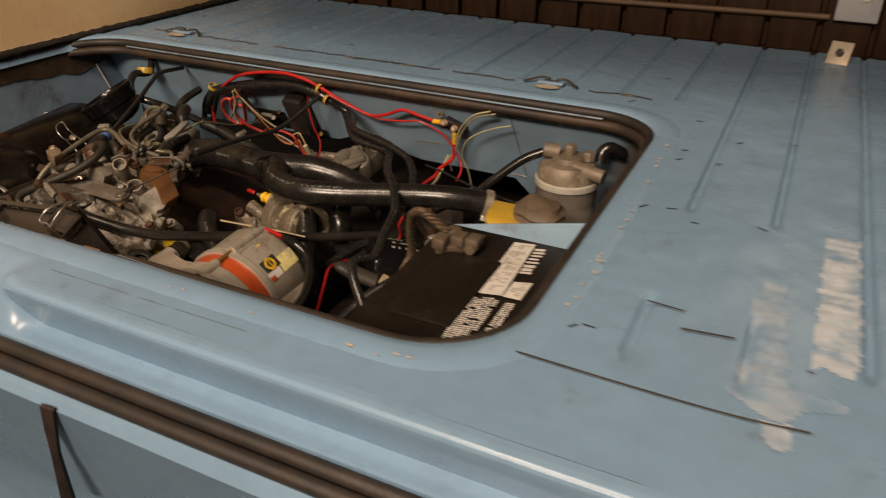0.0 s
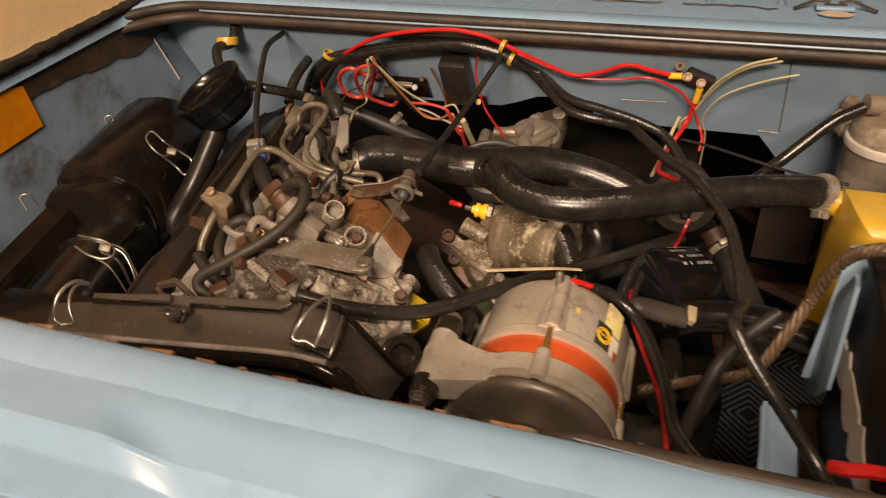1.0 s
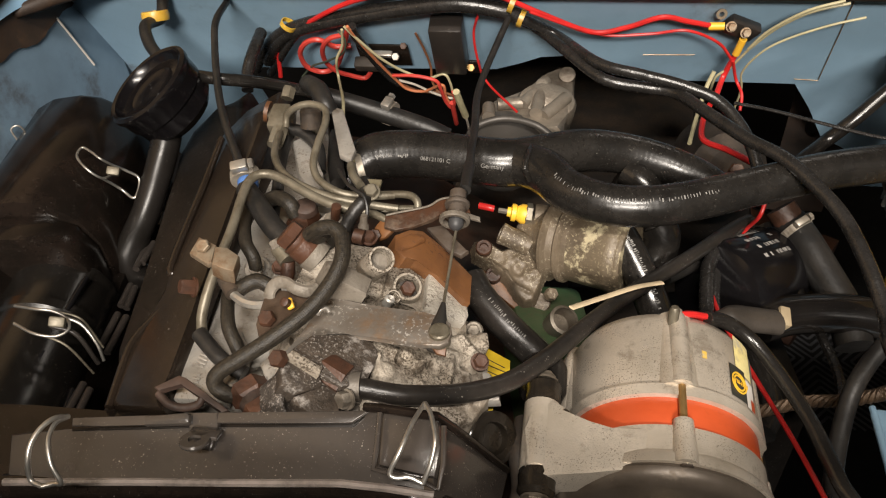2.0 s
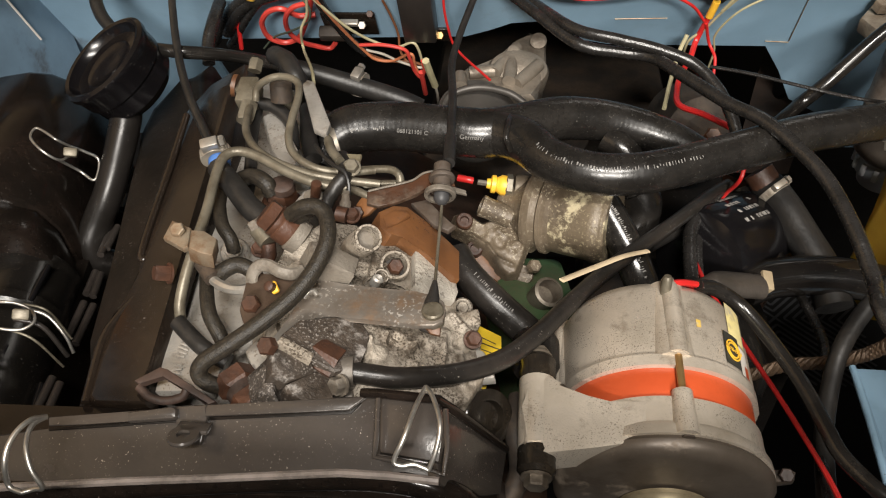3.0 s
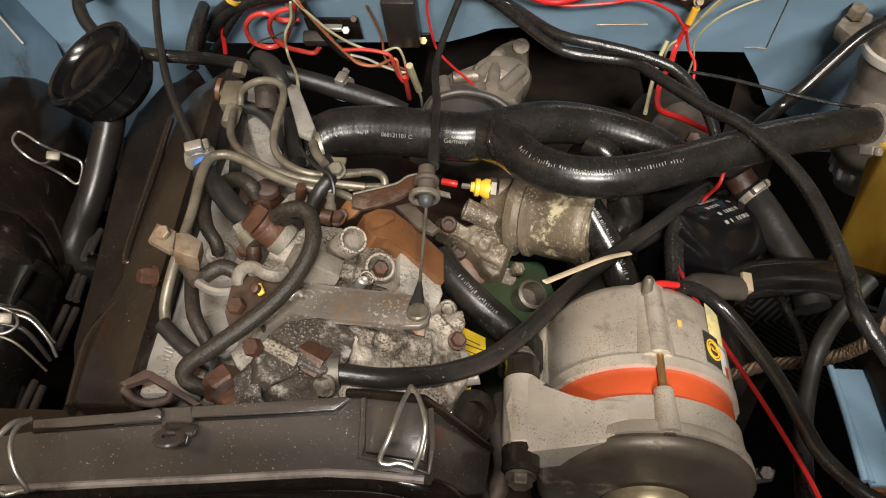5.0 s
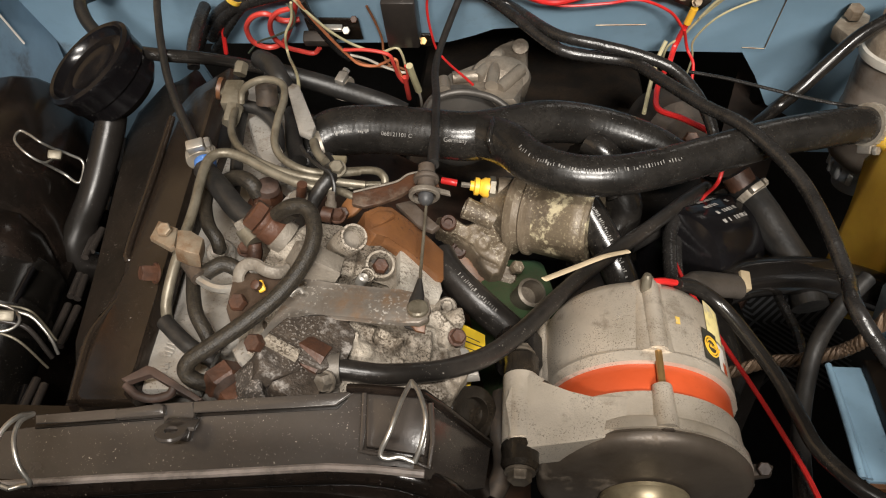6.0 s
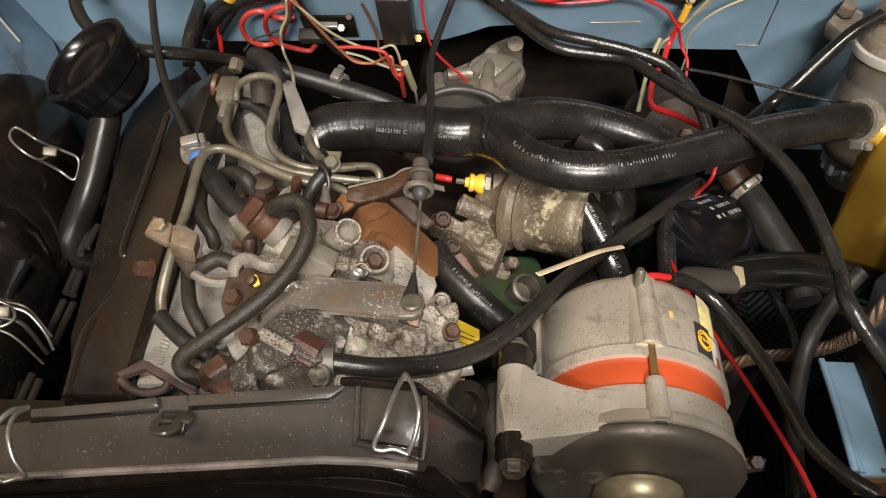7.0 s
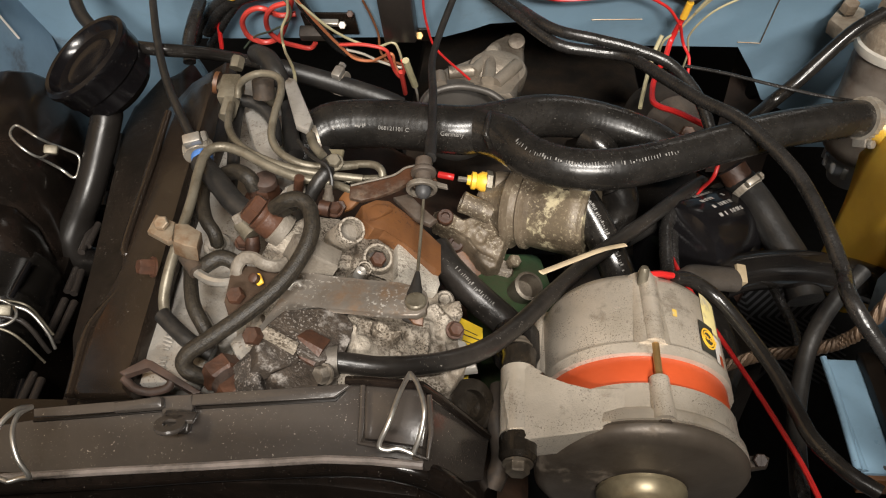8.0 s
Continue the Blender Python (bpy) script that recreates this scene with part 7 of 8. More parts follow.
for pts, r, m, lab in (
    # red wires over the bulkhead
    ([(-0.547, 0.9675, 0.8242), (-0.5413, 0.9621, 0.8527), (-0.5311, 0.9544, 0.8744), (-0.5047, 0.9436, 0.8908), (-0.4437, 0.923, 0.9251), (-0.3699, 0.9148, 0.9404), (-0.3288, 0.917, 0.9363), (-0.3068, 0.9224, 0.9263), (-0.2815, 0.9276, 0.913), (-0.2392, 0.9388, 0.8922), (-0.2105, 0.9381, 0.8972), (-0.1828, 0.9338, 0.9089), (-0.1609, 0.9389, 0.9032), (-0.1388, 0.9443, 0.8968)], 0.0023, RED, "red wire draped along the bulkhead to a stud"),
    ([(-0.2923, 0.9235, 0.9168), (-0.2616, 0.9315, 0.902), (-0.2277, 0.9407, 0.8887), (-0.1878, 0.9419, 0.8902), (-0.16, 0.9395, 0.8947), (-0.1316, 0.9471, 0.8805), (-0.1151, 0.954, 0.8604)], 0.0013, RED, "thin red wire along the bulkhead"),
    ([(-0.1141, 0.953, 0.8659), (-0.1192, 0.9578, 0.8422), (-0.127, 0.935, 0.835), (-0.132, 0.932, 0.825), (-0.138, 0.912, 0.82), (-0.139, 0.887, 0.82), (-0.123, 0.866, 0.825), (-0.107, 0.841, 0.83)], 0.0026, RED, "red wire dropping from the stud behind the hoses"),
    ([(-0.1151, 0.9513, 0.8616), (-0.1076, 0.9593, 0.8394), (-0.102, 0.949, 0.83), (-0.103, 0.937, 0.82)], 0.0014, RED, "thin red wire beside the stud"),
    ([(-0.3383, 0.9388, 0.9071), (-0.3436, 0.944, 0.8863), (-0.3414, 0.9493, 0.8579), (-0.3338, 0.9527, 0.8332), (-0.301, 0.903, 0.832)], 0.0012, RED, "thin red wire hanging free at the relay"),
    ([(-0.1049, 0.7908, 0.83), (-0.108, 0.7852, 0.82), (-0.1118, 0.7945, 0.8), (-0.1244, 0.7866, 0.785), (-0.1366, 0.7631, 0.785), (-0.1427, 0.7345, 0.79), (-0.1429, 0.703, 0.8), (-0.1396, 0.6796, 0.805), (-0.1283, 0.6519, 0.8), (-0.1099, 0.6065, 0.795), (-0.1015, 0.5563, 0.805), (-0.0995, 0.5258, 0.812), (-0.0995, 0.5087, 0.815)], 0.0016, RED, "long red wire running past the alternator"),
    ([(-0.188, 0.626, 0.866), (-0.185, 0.629, 0.868), (-0.177, 0.633, 0.866), (-0.167, 0.638, 0.86)], 0.0020, RED, "short red wire on the alternator stud"),
    ([(-0.195, 0.625, 0.864), (-0.186, 0.632, 0.862), (-0.175, 0.636, 0.858), (-0.164, 0.642, 0.852)], 0.0018, RED, "short red wire beside the alternator stud"),
    # pale wires
    ([(-0.0436, 0.9214, 0.9281), (-0.0688, 0.9239, 0.9198), (-0.0887, 0.9336, 0.9018), (-0.1039, 0.9444, 0.8781), (-0.1148, 0.9559, 0.8532), (-0.1248, 0.9609, 0.8401), (-0.1257, 0.9705, 0.8187)], 0.0012, PALE, "pale yellow loose wire at the stud"),
    ([(-0.0492, 0.9173, 0.932), (-0.074, 0.9209, 0.9217), (-0.0959, 0.9335, 0.8984), (-0.1065, 0.9428, 0.8773)], 0.0012, PALE, "thin pale yellow loose wire end"),
    ([(-0.0259, 0.9295, 0.9131), (-0.0511, 0.9323, 0.9043), (-0.079, 0.9386, 0.8888), (-0.0951, 0.9456, 0.8723), (-0.104, 0.957, 0.8473), (-0.0989, 0.9683, 0.8227), (-0.0989, 0.9875, 0.778)], 0.0010, PALE, "pale grey-green loose wire at the stud"),
    ([(-0.127, 0.962, 0.845), (-0.132, 0.958, 0.83), (-0.138, 0.943, 0.81), (-0.146, 0.911, 0.8)], 0.0020, PALE, "yellow wire behind the bulkhead edge"),
    # coil and fan of wires beside the relay
    ([(-0.4641, 0.9569, 0.8658), (-0.4796, 0.9547, 0.8656), (-0.4916, 0.9468, 0.8761), (-0.5059, 0.9493, 0.8714), (-0.5169, 0.9577, 0.8559), (-0.5173, 0.9683, 0.8363), (-0.5055, 0.9759, 0.8263), (-0.4908, 0.9753, 0.8316), (-0.4785, 0.9632, 0.85), (-0.4663, 0.9475, 0.8748), (-0.4573, 0.9366, 0.895)], 0.0026, COIL, "coiled loop of dull red wire on the bulkhead"),
    ([(-0.4633, 0.9366, 0.8866), (-0.478, 0.9382, 0.8814), (-0.4887, 0.9455, 0.8679), (-0.4938, 0.9604, 0.8466), (-0.4879, 0.9717, 0.83), (-0.4772, 0.9817, 0.8198), (-0.4642, 0.9867, 0.8147), (-0.4571, 0.9852, 0.8219)], 0.0024, COIL, "second turn of the coiled red wire"),
    ([(-0.4492, 0.9213, 0.9022), (-0.4486, 0.9288, 0.8883), (-0.4422, 0.9455, 0.8616), (-0.4335, 0.9634, 0.8327), (-0.4242, 0.9708, 0.8191)], 0.0044, TAPE, "black sleeved wires beside the relay"),
    ([(-0.4552, 0.9183, 0.9035), (-0.4478, 0.9227, 0.8913), (-0.4303, 0.9385, 0.862), (-0.4121, 0.955, 0.8398), (-0.3925, 0.9626, 0.83), (-0.3767, 0.9588, 0.8369), (-0.3713, 0.9619, 0.827), (-0.3698, 0.973, 0.8024)], 0.0013, PALE, "pale wire of the fanned-out bundle"),
    ([(-0.4513, 0.9153, 0.905), (-0.4457, 0.9281, 0.8834), (-0.4357, 0.9466, 0.8532), (-0.4249, 0.9615, 0.8278), (-0.4157, 0.9694, 0.8131), (-0.3993, 0.9707, 0.8108), (-0.3792, 0.9615, 0.8235), (-0.3773, 0.9678, 0.8078), (-0.3745, 0.9767, 0.7912)], 0.0015, ORANGE_W, "orange wire of the fanned-out bundle"),
    ([(-0.4267, 0.9578, 0.8346), (-0.4042, 0.9544, 0.8367), (-0.3841, 0.9546, 0.8321), (-0.3802, 0.9588, 0.8202), (-0.378, 0.9694, 0.8005), (-0.3732, 0.9749, 0.7903), (-0.3682, 0.9683, 0.8026), (-0.3691, 0.9638, 0.8151)], 0.0018, COIL, "looped red wire of the fanned-out bundle"),
    ([(-0.4265, 0.968, 0.8242), (-0.4081, 0.9683, 0.8194), (-0.3917, 0.9716, 0.8091), (-0.3738, 0.9763, 0.8004), (-0.364, 0.9732, 0.806)], 0.0013, WHITE_W, "white wire of the fanned-out bundle"),
    ([(-0.4254, 0.9708, 0.819), (-0.4063, 0.9773, 0.8069), (-0.3821, 0.9748, 0.8074), (-0.3704, 0.9776, 0.8022)], 0.0014, BROWN_W, "brown wire of the fanned-out bundle"),
    ([(-0.4006, 0.9592, 0.8783), (-0.3956, 0.9683, 0.8572), (-0.3926, 0.9782, 0.8347), (-0.3921, 0.9792, 0.816), (-0.3832, 0.9787, 0.8001)], 0.0012, BROWN_W, "thin brown wire hanging beside the relay"),
    ([(-0.372, 0.9703, 0.7988), (-0.372, 0.9796, 0.7817), (-0.3727, 0.9938, 0.7595)], 0.0026, COIL, "red wire end below the relay"),
    ([(-0.3648, 0.9572, 0.8189), (-0.3627, 0.9679, 0.7991), (-0.3605, 0.9826, 0.7761)], 0.0036, PALE, "pale crimp sleeve on a wire end"),
    ([(-0.3605, 0.9826, 0.7761), (-0.3603, 0.9948, 0.7577), (-0.3621, 1.012, 0.734)], 0.0014, WHITE_W, "grey wire below the crimp sleeve"),
    ([(-0.4574, 0.9175, 0.9009), (-0.4623, 0.9258, 0.8812), (-0.4718, 0.931, 0.8633), (-0.4743, 0.9361, 0.8412), (-0.4342, 0.8255, 0.885), (-0.4219, 0.7836, 0.89), (-0.4097, 0.7504, 0.895), (-0.4004, 0.731, 0.893)], 0.0013, PALE, "thin pale wire hanging down over the head"),
    ([(-0.4638, 0.9244, 0.8966), (-0.4586, 0.925, 0.8869), (-0.4649, 0.9315, 0.8708), (-0.4878, 0.9477, 0.8533), (-0.5117, 0.9682, 0.8364), (-0.5281, 0.9776, 0.819)], 0.0010, DARK_W, "thin dark green wire across the coil"),
    # black looms
    ([(-0.545, 0.942, 0.885), (-0.543, 0.91, 0.88), (-0.544, 0.893, 0.87), (-0.541, 0.878, 0.86)], 0.0055, TAPE, "black taped loom dropping at the bulkhead"),
    ([(-0.5767, 0.9772, 0.8248), (-0.5528, 0.9603, 0.8597), (-0.522, 0.9483, 0.8857), (-0.4733, 0.9392, 0.9026), (-0.4157, 0.9322, 0.9155), (-0.3637, 0.9299, 0.9198), (-0.3265, 0.9286, 0.9185), (-0.3007, 0.9331, 0.9064), (-0.2688, 0.9392, 0.8878), (-0.233, 0.891, 0.888), (-0.198, 0.879, 0.885), (-0.167, 0.873, 0.88), (-0.14, 0.866, 0.872), (-0.123, 0.849, 0.862), (-0.114, 0.83, 0.852), (-0.109, 0.813, 0.84), (-0.108, 0.798, 0.825)], 0.0046, TAPE, "black taped wiring loom along the bulkhead"),
    ([(-0.3113, 0.9392, 0.9064), (-0.2854, 0.9456, 0.8908), (-0.239, 0.893, 0.88), (-0.221, 0.882, 0.876), (-0.196, 0.88, 0.873), (-0.17, 0.872, 0.873), (-0.15, 0.835, 0.878), (-0.128, 0.796, 0.882), (-0.108, 0.769, 0.885), (-0.09, 0.744, 0.88), (-0.0764, 0.7198, 0.8734), (-0.0685, 0.6844, 0.866), (-0.0628, 0.6524, 0.8547), (-0.066, 0.615, 0.8574), (-0.01, 0.571, 0.8), (0.007, 0.538, 0.8)], 0.0048, TAPE, "thick black taped loom crossing over the hoses"),
    ([(-0.5624, 0.979, 0.8215), (-0.5051, 0.9433, 0.8875), (-0.46, 0.9391, 0.899), (-0.4165, 0.9332, 0.9101)], 0.004, TAPE, "thin black loom at the bulkhead"),
    ([(-0.151, 0.698, 0.8), (-0.148, 0.729, 0.8), (-0.143, 0.754, 0.8), (-0.129, 0.78, 0.8), (-0.114, 0.801, 0.8)], 0.0052, TAPE, "black taped loom rising behind the alternator"),
    ([(-0.143, 0.711, 0.79), (-0.139, 0.746, 0.79), (-0.131, 0.775, 0.79), (-0.113, 0.805, 0.79)], 0.0045, TAPE, "black loom beside the red wire"),
    ([(-0.166, 0.638, 0.858), (-0.153, 0.644, 0.85), (-0.136, 0.639, 0.84), (-0.12, 0.617, 0.832), (-0.109, 0.592, 0.828), (-0.103, 0.568, 0.826), (-0.098, 0.552, 0.824), (-0.086, 0.533, 0.824), (-0.073, 0.522, 0.824)], 0.0045, RUBBER, "glossy black sleeved cable from the alternator"),
    ([(-0.061, 0.726, 0.76), (-0.061, 0.675, 0.77), (-0.075, 0.62, 0.78), (-0.093, 0.573, 0.79), (-0.101, 0.532, 0.8)], 0.0035, TAPE, "thin black cable low in the bay"),
    ([(-0.034, 0.678, 0.83), (-0.052, 0.662, 0.82), (-0.068, 0.642, 0.81), (-0.077, 0.623, 0.8), (-0.088, 0.588, 0.79), (-0.099, 0.538, 0.79)], 0.0055, RUBBER_MAT, "thick black cable bending down near the battery"),
    ([(-0.122, 0.882, 0.86), (-0.093, 0.872, 0.86), (-0.057, 0.858, 0.858), (-0.017, 0.846, 0.855), (0.021, 0.837, 0.855)], 0.0014, TAPE, "thin black wire stretched across the bay"),
    ([(-0.084, 0.832, 0.825), (-0.068, 0.848, 0.832), (-0.049, 0.8671, 0.8359), (-0.031, 0.8722, 0.8545), (0.004, 0.890, 0.886), (0.029, 0.900, 0.899)], 0.0056, RUBBER, "glossy black fuel hose to the filter"),
):
    cable("wire" if r < 0.0045 else "cable", lab, pts, r, m, "wire" if r < 0.0045 else "cable", LOOM, 8 if r < 0.004 else 12)
cable("conduit", "thick black split conduit over the wiring loom", [(-0.5583, 0.9708, 0.8404), (-0.5331, 0.9547, 0.872), (-0.4966, 0.9444, 0.8911), (-0.4305, 0.9351, 0.9084), (-0.3633, 0.9287, 0.9203), (-0.3206, 0.9291, 0.9157), (-0.3002, 0.9314, 0.9077)], 0.0068, TAPE, "cable", LOOM, 14)
for k, p in enumerate(((-0.5169, 0.9428, 0.8923), (-0.3, 0.9306, 0.9075), (-0.3072, 0.924, 0.9233))):
    ob = thing("cable_tie", "small yellow-beige tie round the wiring loom", "cable tie", "loom ties")
    lathe("band", [(0.0068, -0.0022), (0.0077, -0.0022), (0.0077, 0.0022), (0.0068, 0.0022), (0.0068, -0.0022)], axes(p, (0.8, -0.1, -0.3) if k else (0.6, 0, 0.8)), YELLOW_TANK, ob, seg=20)

# ---- low right side: oil filter, hoses, plug ----
of = thing("oil_filter", "glossy black oil filter canister with white print", "filter")
om = axes((-0.137, 0.746, 0.775), (-0.62, -0.62, 0.30))
lathe("canister", [(0.036, -0.10), (0.040, -0.095), (0.040, -0.010), (0.036, -0.002), (0.024, 0.002), (0.0, 0.002)], om, CUP, of, seg=40)
bm = bmesh.new()
rnd = random.Random(11)
for row in range(5):
    ang = 50 + row * 13
    h = -0.058 + 0.004 * (row % 2)
    while h < -0.02:
        w = rnd.uniform(0.0018, 0.0055)
        if rnd.random() < 0.65:
            bm.faces.new([bm.verts.new(om @ Vector((0.0404 * math.cos(radians(a)), 0.0404 * math.sin(radians(a)), z))) for a, z in ((ang, h), (ang + 5.0, h), (ang + 5.0, h + w), (ang, h + w))])
        h += w + 0.0012
part("print", bm, mat("worn_white_print", (0.42, 0.40, 0.37), 0.5, color2=(0.10, 0.095, 0.09), scale=300), of, "white printed marks", smooth=False)
for pts, r, m, lab in (
    ([(-0.074, 0.819, 0.79), (-0.064, 0.797, 0.785), (-0.052, 0.772, 0.775), (-0.041, 0.746, 0.765), (-0.037, 0.72, 0.755)], 0.0135, RUBBER_MAT, "matt black heater hose running down"),
    ([(-0.087, 0.825, 0.775), (-0.08, 0.796, 0.77), (-0.077, 0.769, 0.765), (-0.076, 0.742, 0.755)], 0.011, RUBBER, "glossy black hose behind the heater hose"),
    ([(-0.105, 0.723, 0.77), (-0.084, 0.731, 0.772), (-0.054, 0.736, 0.772), (-0.029, 0.737, 0.77), (-0.004, 0.735, 0.766), (0.021, 0.73, 0.76)], 0.0150, mat("wet_looking_rubber", (0.008, 0.007, 0.0065), 0.15, spec=0.5, color2=(0.014, 0.012, 0.010), scale=30, rough_var=0.05, bump=0.15, bump_scale=50, speck=(0.16, 0.15, 0.13), speck_scale=800, speck_level=0.72), "glossy thick black hose low in the bay"),
    ([(-0.176, 0.744, 0.79), (-0.141, 0.777, 0.785), (-0.111, 0.805, 0.785)], 0.007, RUBBER_MAT, "black hose over the oil filter"),
    ([(-0.184, 0.771, 0.82), (-0.179, 0.767, 0.812), (-0.18, 0.762, 0.8), (-0.185, 0.756, 0.79)], 0.014, RUBBER, "glossy black hose elbow"),
    ([(-0.108, 0.742, 0.74), (-0.099, 0.676, 0.74), (-0.109, 0.646, 0.74)], 0.009, RUBBER, "black hose deep behind the alternator"),
):
    cable("hose", lab, pts, r, m, "hose", "hoses low in the bay", 16)
pl = thing("cable_plug", "grey-brown rubber plug with a beige end", "plug")
tube("boot", [(-0.1461, 0.6972, 0.8), (-0.1366, 0.6976, 0.8), (-0.1267, 0.7018, 0.795), (-0.0991, 0.7129, 0.782)], 0.009, mat("grey_rubber_boot", (0.048, 0.040, 0.033), 0.5, color2=(0.030, 0.025, 0.020), scale=60, bump=0.4, bump_scale=300), pl, radii=[0.003, 0.0085, 0.0105, 0.0105], seg=14, flat=0.75)
box("end", (0.008, 0.015, 0.013), axes((-0.0935, 0.7195, 0.779), (0.3, -0.3, 0.9)), mat("beige_plug", (0.34, 0.27, 0.17), 0.5, scale=60), pl, bevel=0.001)
noz = thing("coolant_nozzle", "rusty pipe nozzle with a clip", "fitting")
tube("nozzle", [(-0.082, 0.824, 0.8), (-0.073, 0.815, 0.79)], 0.012, RUST, noz, seg=18, curved=False)
clamp("hose_clip", (-0.071, 0.809, 0.79), (0.5, -0.6, -0.3), 0.0122, noz, 0.006, BAND)
st = thing("starter_motor", "oily dark starter body with a copper terminal", "engine part")
lathe("body", [(0.030, -0.05), (0.034, -0.045), (0.034, 0.02), (0.022, 0.03), (0.0, 0.03)], axes((-0.113, 0.918, 0.775), (0.1, -0.8, 0.3)), DARK_METAL, st, seg=32)
hex_bolt("terminal", (-0.111, 0.871, 0.8), (0, -0.7, 0.6), 0.007, 0.008, RUST_FLAT, st, "copper-brown terminal")

# twisted ground strap
gs = thing("ground_strap", "brown corroded braided battery cable arching from the terminal", "cable")
core = spline([(0.03, 0.63, 0.915), (0.0086, 0.6264, 0.93), (-0.0038, 0.629, 0.926), (-0.0112, 0.6368, 0.914), (-0.0169, 0.6456, 0.892), (-0.021, 0.6532, 0.865), (-0.0343, 0.642, 0.834), (-0.0417, 0.640, 0.814), (-0.0473, 0.642, 0.802), (-0.0552, 0.643, 0.794), (-0.0712, 0.648, 0.780), (-0.086, 0.655, 0.768), (-0.105, 0.655, 0.757), (-0.125, 0.652, 0.750)], 8)
COPPER = mat("corroded_copper_braid", (0.135, 0.088, 0.054), 0.5, 0.4, color2=(0.075, 0.050, 0.032), scale=120, bump=0.6, bump_scale=600)
for strand in range(4):
    pts = []
    for i, p in enumerate(core):
        t = (core[min(i + 1, len(core) - 1)] - core[max(i - 1, 0)]).normalized()
        s = t.cross(Vector((0.2, 0.1, 1))).normalized()
        u = s.cross(t)
        a = i * 0.85 + strand * math.pi / 2
        pts.append(p + 0.0026 * (math.cos(a) * s + math.sin(a) * u))
    tube("strand", pts, 0.0021, COPPER, gs, curved=False, seg=7)

# ---- battery corner ----
battery = thing("battery", "black car battery with a white printed label on top", "battery")
BM = Matrix.Translation((0.092, 0.548, 0.0)) @ Matrix.Rotation(radians(0.5), 4, "Z")
box("case", (0.160, 0.250, 0.17), BM @ Matrix.Translation((0, 0, 0.812)), BATTERY, battery, bevel=0.004)
box("lid", (0.164, 0.254, 0.012), BM @ Matrix.Translation((0, 0, 0.894)), BATTERY, battery, bevel=0.003)
box("vent_cover", (0.055, 0.11, 0.005), BM @ Matrix.Translation((-0.030, 0.015, 0.9015)), BATTERY, battery, bevel=0.0018)
box("vent_cover", (0.055, 0.075, 0.005), BM @ Matrix.Translation((-0.030, -0.085, 0.9015)), BATTERY, battery, bevel=0.0018)


def top_slab(name, corners, label):
    return plate(name, corners, 0.0006, LABEL, battery, label, bevel=0)


top_slab("label", [(0.084, 0.661, 0.902), (0.103, 0.665, 0.902), (0.108, 0.57, 0.902), (0.087, 0.565, 0.902)], "white label")
top_slab("label", [(0.109, 0.594, 0.902), (0.124, 0.599, 0.902), (0.124, 0.57, 0.902), (0.109, 0.569, 0.902)], "white label")


def print_area(corners, rows, cols, fill, seed, parent, material=LABEL, label="rows of white print"):
    """Rows of small bars between four corners: unreadable print."""
    c = [Vector(p) for p in corners]
    rnd = random.Random(seed)
    bm = bmesh.new()
    for r in range(rows):
        for k in range(cols):
            if rnd.random() > fill:
                continue
            u0, u1 = (k + 0.05) / cols, (k + rnd.uniform(0.75, 0.98)) / cols
            v0, v1 = (r + 0.12) / rows, (r + rnd.uniform(0.6, 0.9)) / rows
            bm.faces.new([bm.verts.new(c[0].lerp(c[1], u).lerp(c[3].lerp(c[2], u), v)) for u, v in ((u0, v0), (u1, v0), (u1, v1), (u0, v1))])
    return part("print", bm, material, parent, label, smooth=False)


print_area([(0.087, 0.557, 0.902), (0.109, 0.565, 0.902), (0.111, 0.497, 0.902), (0.089, 0.493, 0.902)], 24, 5, 0.9, 5, battery)
print_area([(0.115, 0.561, 0.902), (0.123, 0.563, 0.902), (0.124, 0.503, 0.902), (0.115, 0.499, 0.902)], 22, 2, 0.92, 6, battery)
print_area([(0.105, 0.658, 0.902), (0.117, 0.662, 0.902), (0.118, 0.61, 0.902), (0.107, 0.607, 0.902)], 8, 1, 1.0, 7, battery)
print_area([(0.089, 0.491, 0.902), (0.1, 0.494, 0.902), (0.109, 0.491, 0.902), (0.089, 0.484, 0.902)], 1, 1, 1.0, 8, battery)
GREY_PRINT = mat("grey_print", (0.40, 0.37, 0.335), 0.5, color2=(0.50, 0.465, 0.42), scale=300)
print_area([(0.086, 0.657, 0.9026), (0.101, 0.660, 0.9026), (0.105, 0.574, 0.9026), (0.089, 0.570, 0.9026)], 26, 3, 0.45, 9, battery, GREY_PRINT, "rows of grey print")
print_area([(0.111, 0.592, 0.9026), (0.122, 0.596, 0.9026), (0.122, 0.573, 0.9026), (0.111, 0.572, 0.9026)], 8, 2, 0.55, 10, battery, GREY_PRINT, "rows of grey print")
LEAD = mat("lead_grey", (0.15, 0.11, 0.075), 0.6, 0.4, scale=60, bump=0.5)
term = plate("terminal_clamp", [(0.023, 0.62, 0.909), (0.031, 0.642, 0.909), (0.059, 0.651, 0.909), (0.061, 0.628, 0.909), (0.029, 0.607, 0.909)], 0.008, LEAD, battery, "dull lead terminal clamp", bevel=0.002)
lathe("post", [(0.008, 0), (0.0075, 0.010), (0.006, 0.011)], axes((0.033, 0.636, 0.905), (0, 0, 1)), LEAD, term, seg=20)
for p in ((0.031, 0.615, 0.912), (0.044, 0.626, 0.912), (0.057, 0.629, 0.911)):
    box("lug", (0.013, 0.017, 0.011), Matrix.Translation(p), LEAD, term, bevel=0.0025)
hex_bolt("bolt", (0.056, 0.625, 0.907), (0.2, -1, 0.1), 0.0055, 0.008, LEAD, term)

